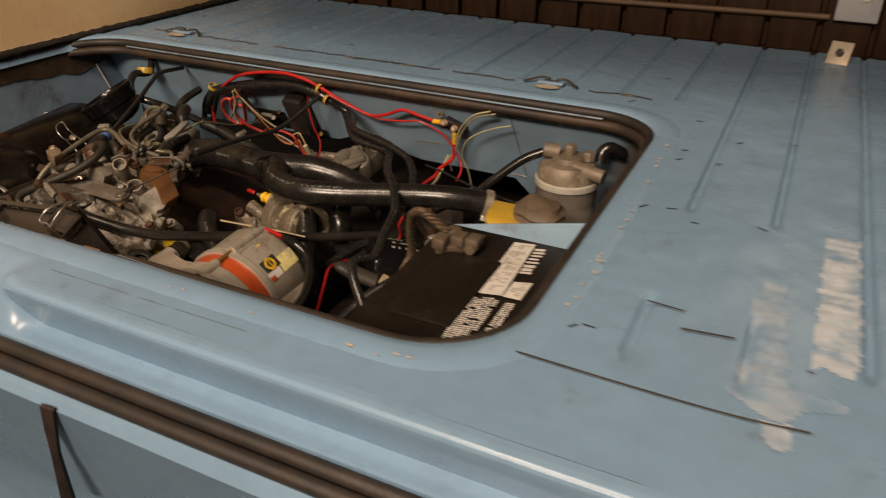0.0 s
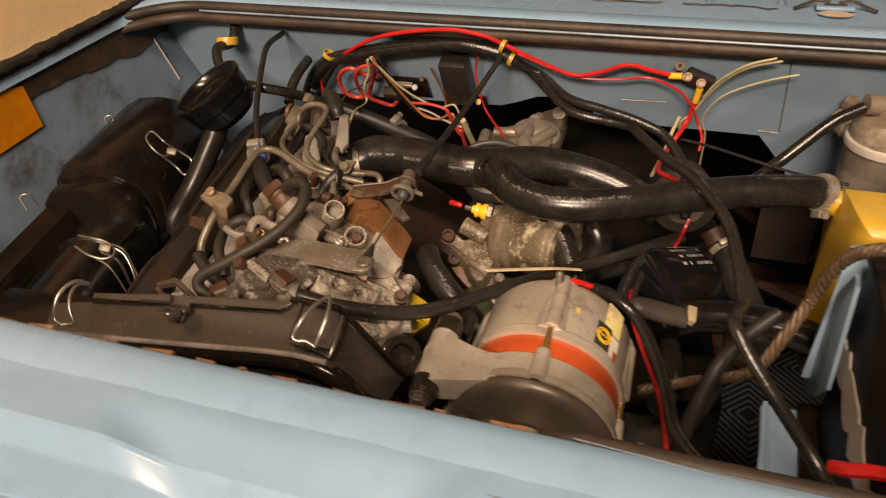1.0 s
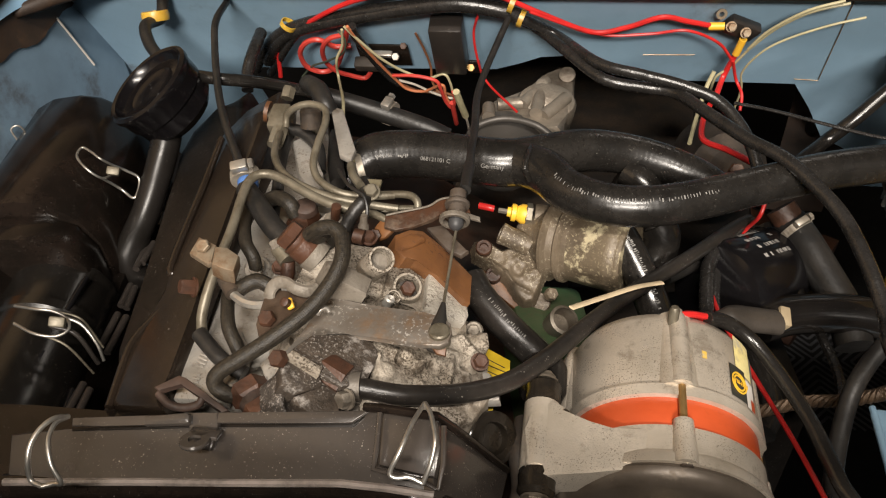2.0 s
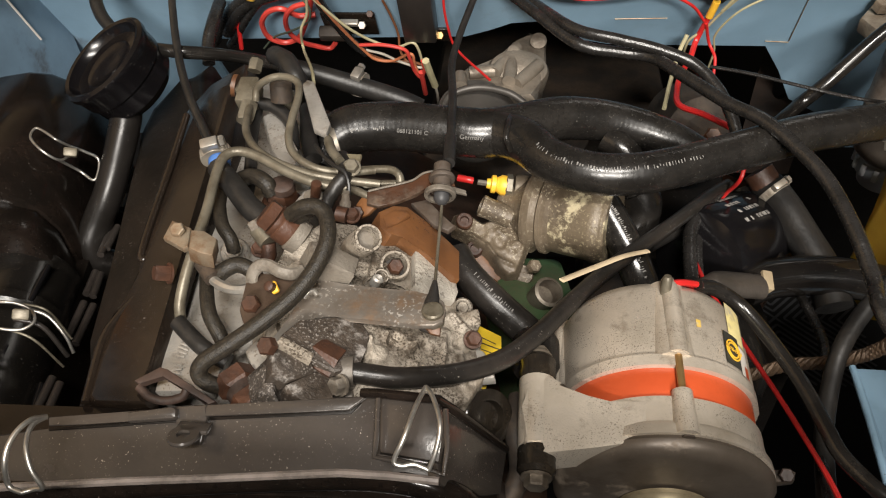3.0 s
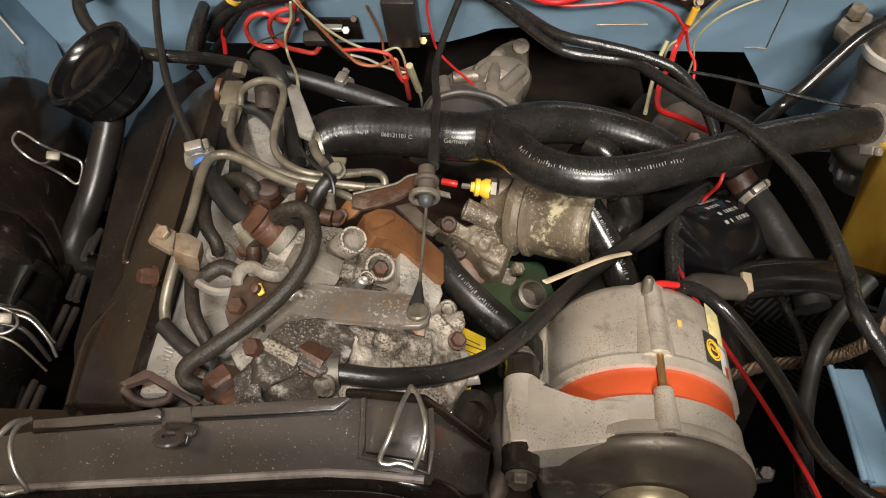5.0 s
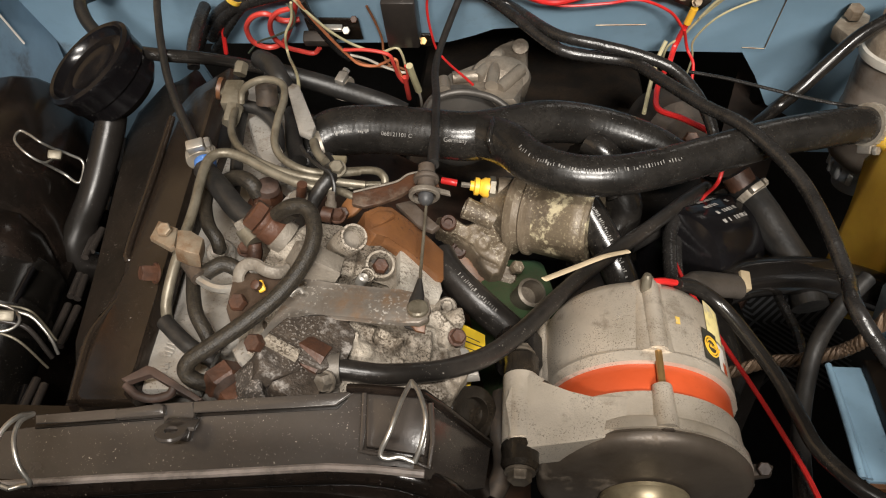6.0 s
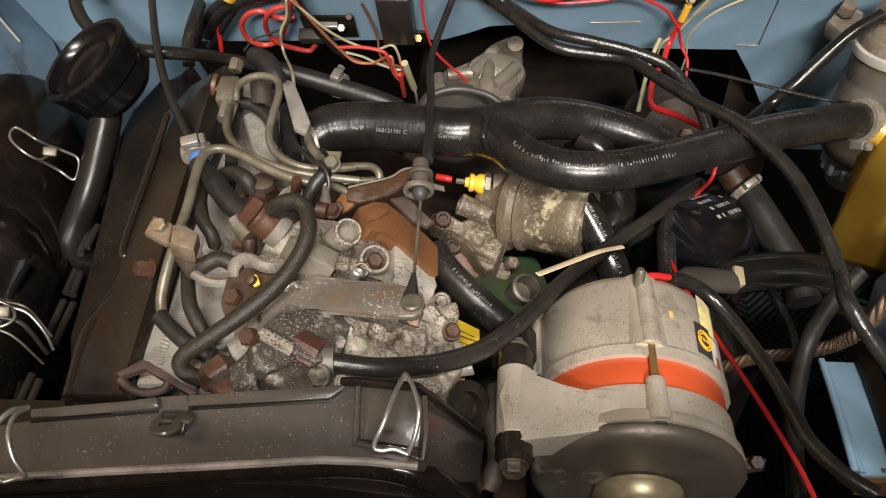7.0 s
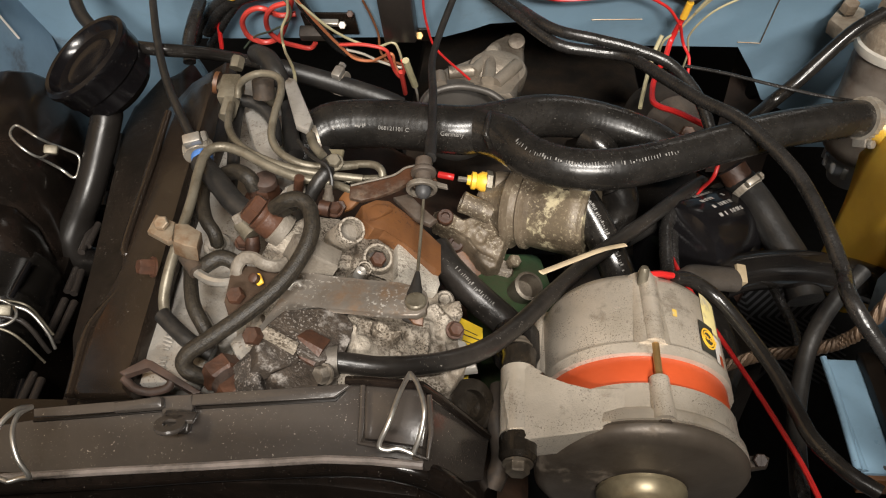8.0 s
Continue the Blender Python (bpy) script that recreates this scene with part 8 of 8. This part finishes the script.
cable("battery_lead", "thick red battery cable in front of the battery", [(-0.017, 0.514, 0.86), (-0.01, 0.51, 0.865), (0.001, 0.512, 0.865), (0.019, 0.517, 0.86)], 0.0042, RED, "cable")
tray = thing("battery_tray", "light blue steel battery tray sides, chipped", "tray")
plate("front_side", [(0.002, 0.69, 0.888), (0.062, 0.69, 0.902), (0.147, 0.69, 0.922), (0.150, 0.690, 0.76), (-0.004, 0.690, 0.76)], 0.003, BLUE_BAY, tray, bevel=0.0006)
# Left side gets the darker blue; its shade is in the colour.
plate("left_side", [(0.002, 0.661, 0.886), (0.002, 0.695, 0.84), (0.002, 0.714, 0.787), (0.002, 0.702, 0.736), (0.002, 0.6673, 0.7619), (0.002, 0.6384, 0.7997), (0.002, 0.6444, 0.8429), (0.002, 0.65, 0.8829)], 0.003, BLUE_SHADED, tray, bevel=0.0006)
box("base", (0.21, 0.095, 0.004), Matrix.Translation((0.080, 0.640, 0.724)), BLUE_TRAY, tray, bevel=0.0008)
tube("base_lip", [(-0.0245, 0.593, 0.727), (-0.0245, 0.688, 0.727)], 0.0024, BLUE_TRAY, tray, curved=False, seg=8)
box("base_end", (0.21, 0.006, 0.018), Matrix.Translation((0.080, 0.592, 0.714)), RUST_FLAT, tray, "rusty end of the tray", bevel=0.001)
# Black strip laid where the tray has a dark, shaded gap.
plate("gap_strip", [(-0.0013, 0.6886, 0.735), (-0.001, 0.6668, 0.735), (-0.0028, 0.6194, 0.735), (-0.0083, 0.5727, 0.735), (0.0198, 0.5744, 0.735), (0.0332, 0.6904, 0.735)], 0.008, BATTERY, tray, "black strip under the battery standing in for a shaded gap", bevel=0.002)
tube("fold", [(-0.0267, 0.6778, 0.731), (-0.0279, 0.6381, 0.731), (-0.0299, 0.6065, 0.731), (-0.0299, 0.5925, 0.729)], 0.0028, BLUE_TRAY, tray, "rounded folded edge", seg=10)
rnd = random.Random(8)
torn = [(-0.035 + 0.010 * k, 0.832 + rnd.uniform(-0.006, 0.004)) for k in range(16)] + [(0.115 - 0.010 * k, 0.802 + rnd.uniform(-0.005, 0.006)) for k in range(16)]
prism("side_label", torn, 0.0008, BM @ Matrix.Translation((-0.0812, 0, 0)) @ Matrix(((0, 0, 1, 0), (1, 0, 0, 0), (0, 1, 0, 0), (0, 0, 0, 1))), LABEL, battery, "torn white paper label on the side", bevel=0)

tank = thing("expansion_tank", "aged yellow plastic coolant tank with a hose stub", "tank")
bm = add_prism(bmesh.new(), [(0.008, 0.874), (0.004, 0.83), (0.000, 0.71), (0.075, 0.71), (0.075, 0.874)], 0.066, upright(0.741), 0.015, 5)
add_box(bm, (0.120, 0.070, 0.13), pose(0.105, 0.764, 0.783), 0.010, 3)
for v in bm.verts:
    v.co.x += 0.16 * (0.807 - v.co.y)
part("body", bm, YELLOW_TANK, tank)
tube("stub", [(-0.004, 0.808, 0.860), (0.012, 0.800, 0.856)], 0.0118, YELLOW_TANK, tank, seg=18, curved=False)
sleeve = thing("rubber_boot", "wrinkled brown perished rubber boot under the filter", "boot")
bm = add_lathe(bmesh.new(), [(0.018, -0.018), (0.024, -0.014), (0.022, -0.009), (0.026, -0.004), (0.0235, 0.001), (0.0255, 0.005), (0.021, 0.010), (0.019, 0.015), (0.010, 0.017)], axes((0.069, 0.775, 0.88), (0.08, -0.1, 1)) @ Matrix.Diagonal((1.1, 0.95, 0.85, 1)), 28)
for v in bm.verts:
    v.co += 0.004 * Vector(noise.noise_vector(v.co * 60))
part("boot", bm, mat("perished_brown_rubber", (0.14, 0.098, 0.063), 0.65, color2=(0.085, 0.057, 0.037), scale=40, bump=0.5), sleeve)

ff = thing("fuel_filter", "grey fuel filter canister with a cast head", "filter")
FC = Vector((0.059, 0.905, 0.858)) + Vector((0, 0, 0.016))
FM = axes(FC, (0, 0, 1)) @ Matrix.Diagonal((0.92, 0.92, 1, 1))
STAINED = mat("rust_stained_casting", (0.22, 0.178, 0.132), 0.5, 0.2, color2=(0.13, 0.095, 0.063), scale=34, bump=0.5, bump_scale=400, dirt=(0.40, 0.36, 0.29), dirt_scale=26, dirt_level=0.60)
lathe("bowl", [(0.030, -0.114), (0.037, -0.108), (0.0402, -0.096), (0.0402, -0.068), (0.0414, -0.066), (0.0414, -0.062), (0.0402, -0.060), (0.0402, -0.036), (0.0397, -0.034), (0.0402, -0.032), (0.0398, -0.012)], FM, BOWL, ff, seg=40)
drain = lathe("drain_nut", [(0.015, -0.148), (0.022, -0.144), (0.024, -0.134), (0.028, -0.132), (0.0295, -0.128), (0.0295, -0.118), (0.027, -0.112)], FM, mat("blue_grey_plastic", (0.20, 0.22, 0.25), 0.4, scale=30), ff, "blue-grey plastic drain nut", seg=40)
for k in range(14):
    a = 2 * math.pi * k / 14
    box("grip", (0.004, 0.005, 0.012), FM @ Matrix.Rotation(a, 4, "Z") @ Matrix.Translation((0.0300, 0, -0.123)), GREY_PLASTIC, drain, bevel=0.001)
lathe("rim", [(0.038, -0.012), (0.0420, -0.011), (0.0425, -0.007), (0.0420, -0.004), (0.038, -0.002)], FM, mat("pale_rim", (0.54, 0.51, 0.45), 0.35, 0.2, scale=40), ff, "bright rolled rim", seg=40)
lathe("head", [(0.0395, -0.003), (0.0385, 0.010), (0.033, 0.016), (0.022, 0.018), (0.020, 0.024), (0.0, 0.025)], FM, STAINED, ff, "stained cast head", seg=40)
tube("inlet", [FC + Vector((-0.030, -0.005, 0.028)), FC + Vector((-0.012, 0, 0.026))], 0.009, STAINED, ff, curved=False, seg=16)
tube("outlet", [FC + Vector((0.01, -0.01, 0.014)), FC + Vector((0.048, -0.016, 0.010))], 0.0085, STAINED, ff, curved=False, seg=16)
hex_bolt("bleed_screw", FC + Vector((0.0, 0.004, 0.024)), (0, 0, 1), 0.008, 0.012, STAINED, ff)
hex_bolt("bleed_screw", FC + Vector((0.022, 0.006, 0.018)), (0, 0, 1), 0.007, 0.012, STAINED, ff)
plate("lug", [(0.0133, 0.9575, 0.866), (0.0282, 0.9775, 0.868), (0.0391, 0.9802, 0.87), (0.0466, 0.9671, 0.87), (0.035, 0.9411, 0.866), (0.0212, 0.9366, 0.864)], 0.016, STAINED, ff, "stained cast mounting lug", bevel=0.003)
hex_bolt("lug_bolt", (0.0289, 0.9625, 0.87), (0, -0.3, 0.9), 0.0075, 0.010, STAINED, ff)
cable("fuel_hose", "black rubber hose elbow at the fuel filter", [(0.092, 0.925, 0.887), (0.093, 0.93, 0.899), (0.101, 0.935, 0.904), (0.114, 0.945, 0.896)], 0.0075, RUBBER, "hose", "", 14)

# ---- bits low by the alternator ----
low = thing("tensioner_bracket", "rusty dark steel adjuster bracket under the alternator", "bracket")
plate("bar", [(-0.126, 0.561, 0.79), (-0.113, 0.563, 0.79), (-0.11, 0.561, 0.79), (-0.112, 0.556, 0.79), (-0.126, 0.553, 0.79)], 0.006, DARK_METAL, low, bevel=0.001)
hex_bolt("bolt", (-0.117, 0.558, 0.791), (0, -0.5, 0.8), 0.0042, 0.004, RUST_DARK, low, "rusty bolt")
side = thing("alternator_stay", "oil-black steel stay beside the alternator", "bracket")
tube("stay", [(-0.268, 0.573, 0.83), (-0.269, 0.551, 0.83), (-0.266, 0.534, 0.82), (-0.271, 0.522, 0.81)], 0.006, DARK_METAL, side)
lathe("bush", [(0.012, -0.012), (0.014, -0.008), (0.014, 0.008), (0.012, 0.012)], axes((-0.259, 0.6, 0.835), (0, -0.9, -0.1)), RUBBER, side, "oily black bush", seg=20)
pipe2 = thing("oil_pipe", "oily dark pipe end by the timing cover", "fitting")
lathe("ring", [(0.010, -0.02), (0.013, -0.004), (0.0150, 0.0), (0.0150, 0.005), (0.013, 0.006), (0.009, 0.0055), (0.008, 0.001), (0.0, 0.001)], axes((-0.286, 0.554, 0.838), (0.5, -0.4, 0.6)), OILY, pipe2, seg=24)

# ---- hatch latches, deck details ----
PRIMER = mat("bare_primer", (0.46, 0.37, 0.28), 0.5, color2=(0.34, 0.25, 0.17), scale=90)


def latch(x, y):
    t = thing("hatch_latch", "small steel hatch catch riveted to the floor with chipped paint", "latch", "hatch catches")
    box("plate", (0.034, 0.013, 0.0035), pose(x, y, DECK + 0.004), BLUE_FLANGE, t, bevel=0.0012)
    for s in (-1, 1):
        tube("hook", [(x + s * 0.004, y + 0.009, DECK + 0.006), (x + s * 0.016, y + 0.010, DECK + 0.007), (x + s * 0.026, y + 0.004, DECK + 0.005), (x + s * 0.036, y - 0.004, DECK + 0.003)], 0.0022, DARK_METAL, t, flat=0.6)
    tube("slot", [(x - 0.010, y + 0.001, DECK + 0.0062), (x + 0.010, y + 0.001, DECK + 0.0062)], 0.0022, DARK_METAL, t, flat=0.3, curved=False)
    bm = bmesh.new()
    ring = [bm.verts.new((x + 0.016 * (1 + 0.3 * noise.noise((math.cos(a) * 2, math.sin(a) * 2, x))) * math.cos(a), y - 0.016 + 0.009 * math.sin(a), DECK + 0.0030)) for a in (k * math.pi / 9 for k in range(18))]
    bm.faces.new(ring)
    part("pale_patch", bm, PRIMER, t, "bare rubbed primer patch", smooth=False)
    return t


latch(0.0, 1.0)
latch(-0.616, 1.0)
TIE = mat("pale_plated_plate", (0.50, 0.43, 0.34), 0.5, 0.2, color2=(0.38, 0.29, 0.2), scale=50)
eye = thing("tie_down_plate", "pale metal tie-down plate screwed to the floor", "fixing")
box("plate", (0.030, 0.034, 0.004), pose(0.330, 1.30, DECK + 0.014, 58, 0, -12), TIE, eye, bevel=0.001)
hex_bolt("screw", (0.330, 1.297, DECK + 0.015), (-0.18, -0.83, 0.53), 0.006, 0.004, DARK_METAL, eye)
lbox = thing("junction_box", "pale grey plastic junction box on the partition", "junction box")
jb = Vector((0.342, 1.39, 1.015))
box("case", (0.060, 0.018, 0.055), Matrix.Translation(jb + Vector((0, 0, 0.006))), GREY_PLASTIC, lbox, bevel=0.003)
hex_bolt("screw", jb + Vector((0.008, -0.009, 0.014)), (0, -1, 0), 0.006, 0.003, LABEL, lbox)
rail = thing("partition_ledge", "thin worn wooden ledge along the partition", "ledge")
tube("ledge", [(-0.214, 1.388, 0.988), (0.081, 1.388, 0.993), (0.307, 1.388, 0.997)], 0.0045, mat("worn_wood_edge", (0.12, 0.07, 0.04), 0.6, scale=30), rail, curved=False)
stick = thing("sticker", "orange paper sticker on the bay wall", "sticker")
plate("paper", [(-0.737, 0.686, 0.939), (-0.737, 0.723, 0.93), (-0.737, 0.728, 0.885), (-0.737, 0.657, 0.883)], 0.0006, ORANGE_STICKER, stick, bevel=0)
sealant = thing("sealant_seam", "cracked black sealant seam in front of the hatch rim", "seam")
for x0, x1 in ((-0.68, -0.64), (-0.585, -0.47), (-0.44, -0.16), (-0.14, -0.05), (0.05, 0.13)):
    pts = []
    for k in range(40):
        x = x0 + (x1 - x0) * k / 39
        pts.append((x, 1.000 + 0.009 * noise.noise((x * 26, 1.0, 0)) + 0.005 * noise.noise((x * 90, 2.0, 0)), DECK + 0.0012))
    tube("crack", pts, 0.0011, DARK_METAL, sealant, curved=False, seg=6, flat=0.4)
    bm = bmesh.new()
    low = [bm.verts.new((p[0], p[1] - 0.0015, DECK + 0.0011)) for p in pts]
    top = [bm.verts.new((p[0], p[1] - 0.0020 - 0.004 * max(0.0, noise.noise((p[0] * 45, 5.0, 0)) + 0.15), DECK + 0.0013)) for p in pts]
    for k in range(39):
        bm.faces.new((low[k], low[k + 1], top[k + 1], top[k]))
    part("flake", bm, PRIMER, sealant, "flaked paint edge", smooth=False)
scr = thing("scratch", "long bare-metal scratch down the bay wall", "scratch")
tube("scratch", [(-0.737, 0.922, 0.906), (-0.737, 0.948, 0.843)], 0.0011, LABEL, scr, curved=False, seg=6)
striker = thing("tailgate_striker", "rusty steel tailgate striker plate with a dark rubber block", "latch")
SCALE = mat("orange_rust", (0.34, 0.16, 0.06), 0.7, color2=(0.19, 0.075, 0.03), scale=70, bump=0.8, bump_scale=300, dirt=(0.10, 0.05, 0.025), dirt_scale=60, dirt_level=0.60)
SM = pose(-0.2571, 0.3440, DECK - 0.0165, 20, 0, 0) @ Matrix.Scale(0.72, 4)
prism("plate", [(-0.036, -0.014), (0.030, -0.017), (0.036, -0.008), (0.034, 0.012), (0.020, 0.017), (0.006, 0.013), (-0.004, 0.004), (-0.020, 0.012), (-0.036, 0.012)], 0.0045, SM, SCALE, striker, bevel=0.0012)
box("buffer", (0.024, 0.018, 0.009), SM @ Matrix.Translation((-0.030, 0.000, 0.0065)), mat("perished_buffer", (0.085, 0.06, 0.042), 0.6, scale=60, bump=0.4), striker, "dark perished rubber block", bevel=0.003)
lathe("bolt_boss", [(0.0085, 0.0), (0.0085, 0.004), (0.0065, 0.006), (0.003, 0.006), (0.0025, 0.004), (0, 0.004)], SM @ Matrix.Translation((0.012, 0.006, 0.004)), SCALE, striker, seg=24)
tube("hook", [SM @ Vector(p) for p in ((0.012, 0.010, 0.006), (0.022, 0.010, 0.008), (0.031, 0.002, 0.007), (0.031, -0.010, 0.004))], 0.0032, SCALE, striker)
# Pale glare on the worn floor is put into these two colours.
WORN_GLARE = mat("worn_metal_glare", (0.54, 0.60, 0.65), 0.30, 0.12, color2=(0.33, 0.42, 0.50), scale=30, dirt=(0.195, 0.325, 0.455), dirt_scale=34, dirt_level=0.555, dirt_soft=0.10, bump=0.4, bump_scale=70)

THIN_GLARE = mat("worn_paint_glare", (0.40, 0.48, 0.55), 0.30, 0.1, color2=(0.30, 0.39, 0.47), scale=30, dirt=(0.195, 0.325, 0.455), dirt_scale=34, dirt_level=0.50, dirt_soft=0.14, bump=0.4, bump_scale=70)


def glare_film(outline, seed, material=WORN_GLARE):
    """A rippled patch of worn floor, its pale glare put into the colour."""
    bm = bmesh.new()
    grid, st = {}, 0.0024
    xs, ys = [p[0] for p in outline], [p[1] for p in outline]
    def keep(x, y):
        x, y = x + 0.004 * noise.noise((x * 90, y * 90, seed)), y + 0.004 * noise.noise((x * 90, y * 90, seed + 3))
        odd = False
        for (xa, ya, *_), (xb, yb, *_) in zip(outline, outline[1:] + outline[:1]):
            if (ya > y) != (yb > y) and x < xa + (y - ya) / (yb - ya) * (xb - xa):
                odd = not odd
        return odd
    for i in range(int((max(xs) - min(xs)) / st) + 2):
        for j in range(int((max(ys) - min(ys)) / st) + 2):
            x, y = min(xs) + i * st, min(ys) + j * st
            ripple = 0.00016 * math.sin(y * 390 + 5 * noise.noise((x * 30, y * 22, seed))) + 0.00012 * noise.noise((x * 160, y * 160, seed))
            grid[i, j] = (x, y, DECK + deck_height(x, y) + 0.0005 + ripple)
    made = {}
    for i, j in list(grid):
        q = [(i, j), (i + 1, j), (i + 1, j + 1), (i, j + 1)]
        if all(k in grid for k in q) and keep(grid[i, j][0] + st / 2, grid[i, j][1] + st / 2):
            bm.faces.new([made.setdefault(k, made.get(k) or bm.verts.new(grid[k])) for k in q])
    t = thing("pale_patch", "rippled pale patch of worn floor, its glare put in the colour", "worn patch", "worn patches")
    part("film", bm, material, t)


glare_film([(0.334, 0.696, 0.95), (0.361, 0.699, 0.95), (0.358, 0.512, 0.95), (0.354, 0.502, 0.95), (0.332, 0.503, 0.95), (0.334, 0.626, 0.95)], 1)
glare_film([(0.297, 0.598, 0.95), (0.313, 0.602, 0.95), (0.315, 0.53, 0.95), (0.321, 0.478, 0.95), (0.352, 0.475, 0.95), (0.353, 0.465, 0.95), (0.33, 0.457, 0.95), (0.318, 0.441, 0.95), (0.288, 0.458, 0.95), (0.297, 0.511, 0.95), (0.293, 0.563, 0.95)], 5, THIN_GLARE)
glare_film([(0.309, 0.443, 0.95), (0.325, 0.444, 0.95), (0.328, 0.423, 0.95), (0.316, 0.42, 0.95)], 9)
gap = thing("panel_gap", "dark rusty gap between the outer rear panels", "gap")
plate("gap", [(-0.1112, 0.3125, 0.9015), (-0.0998, 0.3125, 0.9011), (-0.1313, 0.326, 0.8381), (-0.1584, 0.343, 0.763), (-0.1765, 0.343, 0.7544), (-0.1401, 0.326, 0.8344), (-0.125, 0.3185, 0.8705)], 0.003, mat("rusty_gap", (0.030, 0.016, 0.010), 0.7, color2=(0.012, 0.008, 0.006), scale=40), gap, bevel=0.0004)
cut = thing("floor_seam", "dark open seam in the load floor", "seam")
tube("seam", [(0.168, 0.438, 0.952), (0.234, 0.436, 0.952), (0.294, 0.436, 0.952), (0.335, 0.44, 0.952)], 0.0008, DARK_METAL, cut, flat=0.3)
tube("seam", [(0.254, 0.509, 0.952), (0.287, 0.513, 0.952)], 0.0010, DARK_METAL, cut, flat=0.3)
tube("seam", [(0.227, 0.533, 0.952), (0.253, 0.531, 0.952)], 0.0008, DARK_METAL, cut, flat=0.3)

CREASE = mat("dark_crease", (0.13, 0.17, 0.20), 0.6, scale=60)
scuff = thing("scuff_marks", "short dark scratches and paint chips on the load floor", "scratches", kind="stuff")
for a, e in (((0.192, 0.941, 0.951), (0.203, 0.943, 0.951)), ((0.194, 0.839, 0.951), (0.204, 0.843, 0.951)), ((0.194, 0.81, 0.951), (0.202, 0.817, 0.951)), ((0.231, 0.815, 0.951), (0.239, 0.818, 0.951)), ((0.243, 0.885, 0.951), (0.25, 0.892, 0.951)), ((0.295, 0.906, 0.951), (0.303, 0.908, 0.951)), ((0.124, 1.098, 0.951), (0.136, 1.101, 0.951)), ((0.336, 1.16, 0.951), (0.346, 1.159, 0.951)), ((0.187, 0.683, 0.951), (0.195, 0.694, 0.951)), ((0.209, 0.691, 0.951), (0.221, 0.695, 0.951)), ((0.232, 0.673, 0.951), (0.241, 0.673, 0.951)), ((0.283, 0.688, 0.951), (0.295, 0.682, 0.951)), ((0.188, 0.48, 0.951), (0.195, 0.487, 0.951)), ((0.195, 0.487, 0.951), (0.208, 0.486, 0.951)), ((-0.346, 1.064, 0.951), (-0.333, 1.063, 0.951)), ((-0.265, 1.177, 0.951), (-0.257, 1.19, 0.951)), ((0.33, 0.499, 0.951), (0.336, 0.497, 0.951)), ((-0.304, 1.001, 0.951), (-0.178, 1.005, 0.951)), ((0.106, 0.975, 0.951), (0.115, 0.99, 0.951))):
    tube("scratch", [a, Vector(a).lerp(Vector(e), 0.7)], 0.0007, DARK_METAL, scuff, curved=False, seg=6, flat=0.3)
# Two thin dark lines drawn along the floor creases.
for k, (a, e) in enumerate((((-0.144, 0.419, 0.951), (0.025, 0.41, 0.951)), ((-0.177, 0.382, 0.95), (0.006, 0.383, 0.95)))):
    tube("crease", [a, e], 0.0005, CREASE, scuff, curved=False, seg=6, flat=0.3)

# rusty frame members deep under the engine
frame_rail = thing("subframe", "rusty dark steel frame members deep below the engine", "frame")
for a, e, r in (((-0.022, 1.292, 0.55), (0.085, 1.179, 0.55), 0.022), ((-0.005, 1.183, 0.5), (0.099, 1.123, 0.5), 0.022), ((-0.103, 0.931, 0.6), (-0.013, 0.876, 0.6), 0.02)):
    tube("member", [a, e], r, RUST, frame_rail, curved=False, seg=8, flat=0.6)
gearbox = thing("gearbox", "oil-black gearbox casing deep under the bulkhead", "gearbox")
box("casing", (0.30, 0.50, 0.22), pose(-0.24, 1.10, 0.56), DARK_METAL, gearbox, bevel=0.03)
box("sump", (0.13, 0.30, 0.16), pose(-0.15, 0.76, 0.60), DARK_METAL, gearbox, bevel=0.02)

box("mount", (0.105, 0.14, 0.16), pose(-0.112, 0.765, 0.62, 0, 0, 8), GRIMY_BLACK, gearbox, "grimy black engine mount", bevel=0.015)
box("bell_housing", (0.15, 0.17, 0.18), pose(-0.135, 0.945, 0.605, 12, 0, 0), GRIMY_BLACK, gearbox, "grimy black bell housing", bevel=0.025)

# ribbed chevron mat under the engine
chev = thing("rubber_mat", "black rubber floor mat with chevron ribs under the van", "floor mat")
bm = bmesh.new()
step, tile = 0.017, 0.16
for ix in range(-5, 3):
    for iy in range(8, 10 if ix > 1 else 13):
        s = 1 if (ix + iy) % 2 else -1
        cx, cy = ix * tile, iy * tile
        for k in range(-8, 9):
            c = k * step
            a0, a1 = max(-tile / 2, -tile / 2 - c), min(tile / 2, tile / 2 - c)
            if a1 - a0 < 0.02:
                continue
            p0, p1 = (a0, a0 + c), (a1, a1 + c)
            w = 0.0019
            vs = []
            for (u, v), sg in ((p0, -1), (p0, 1), (p1, 1), (p1, -1)):
                vs.append((cx + s * (u - sg * w), cy + v + sg * w))
            lo = [bm.verts.new((x, y, 0.021)) for x, y in vs]
            bm.faces.new(lo)
box("base", (2.1, 2.1, 0.02), pose(0.1, 1.05, 0.010), MAT_FLOOR, chev, bevel=0.002)
part("ribs", bm, mat("worn_grey_rib", (0.22, 0.22, 0.23), 0.4, color2=(0.12, 0.12, 0.125), scale=14), chev, "worn grey raised ribs", smooth=False)
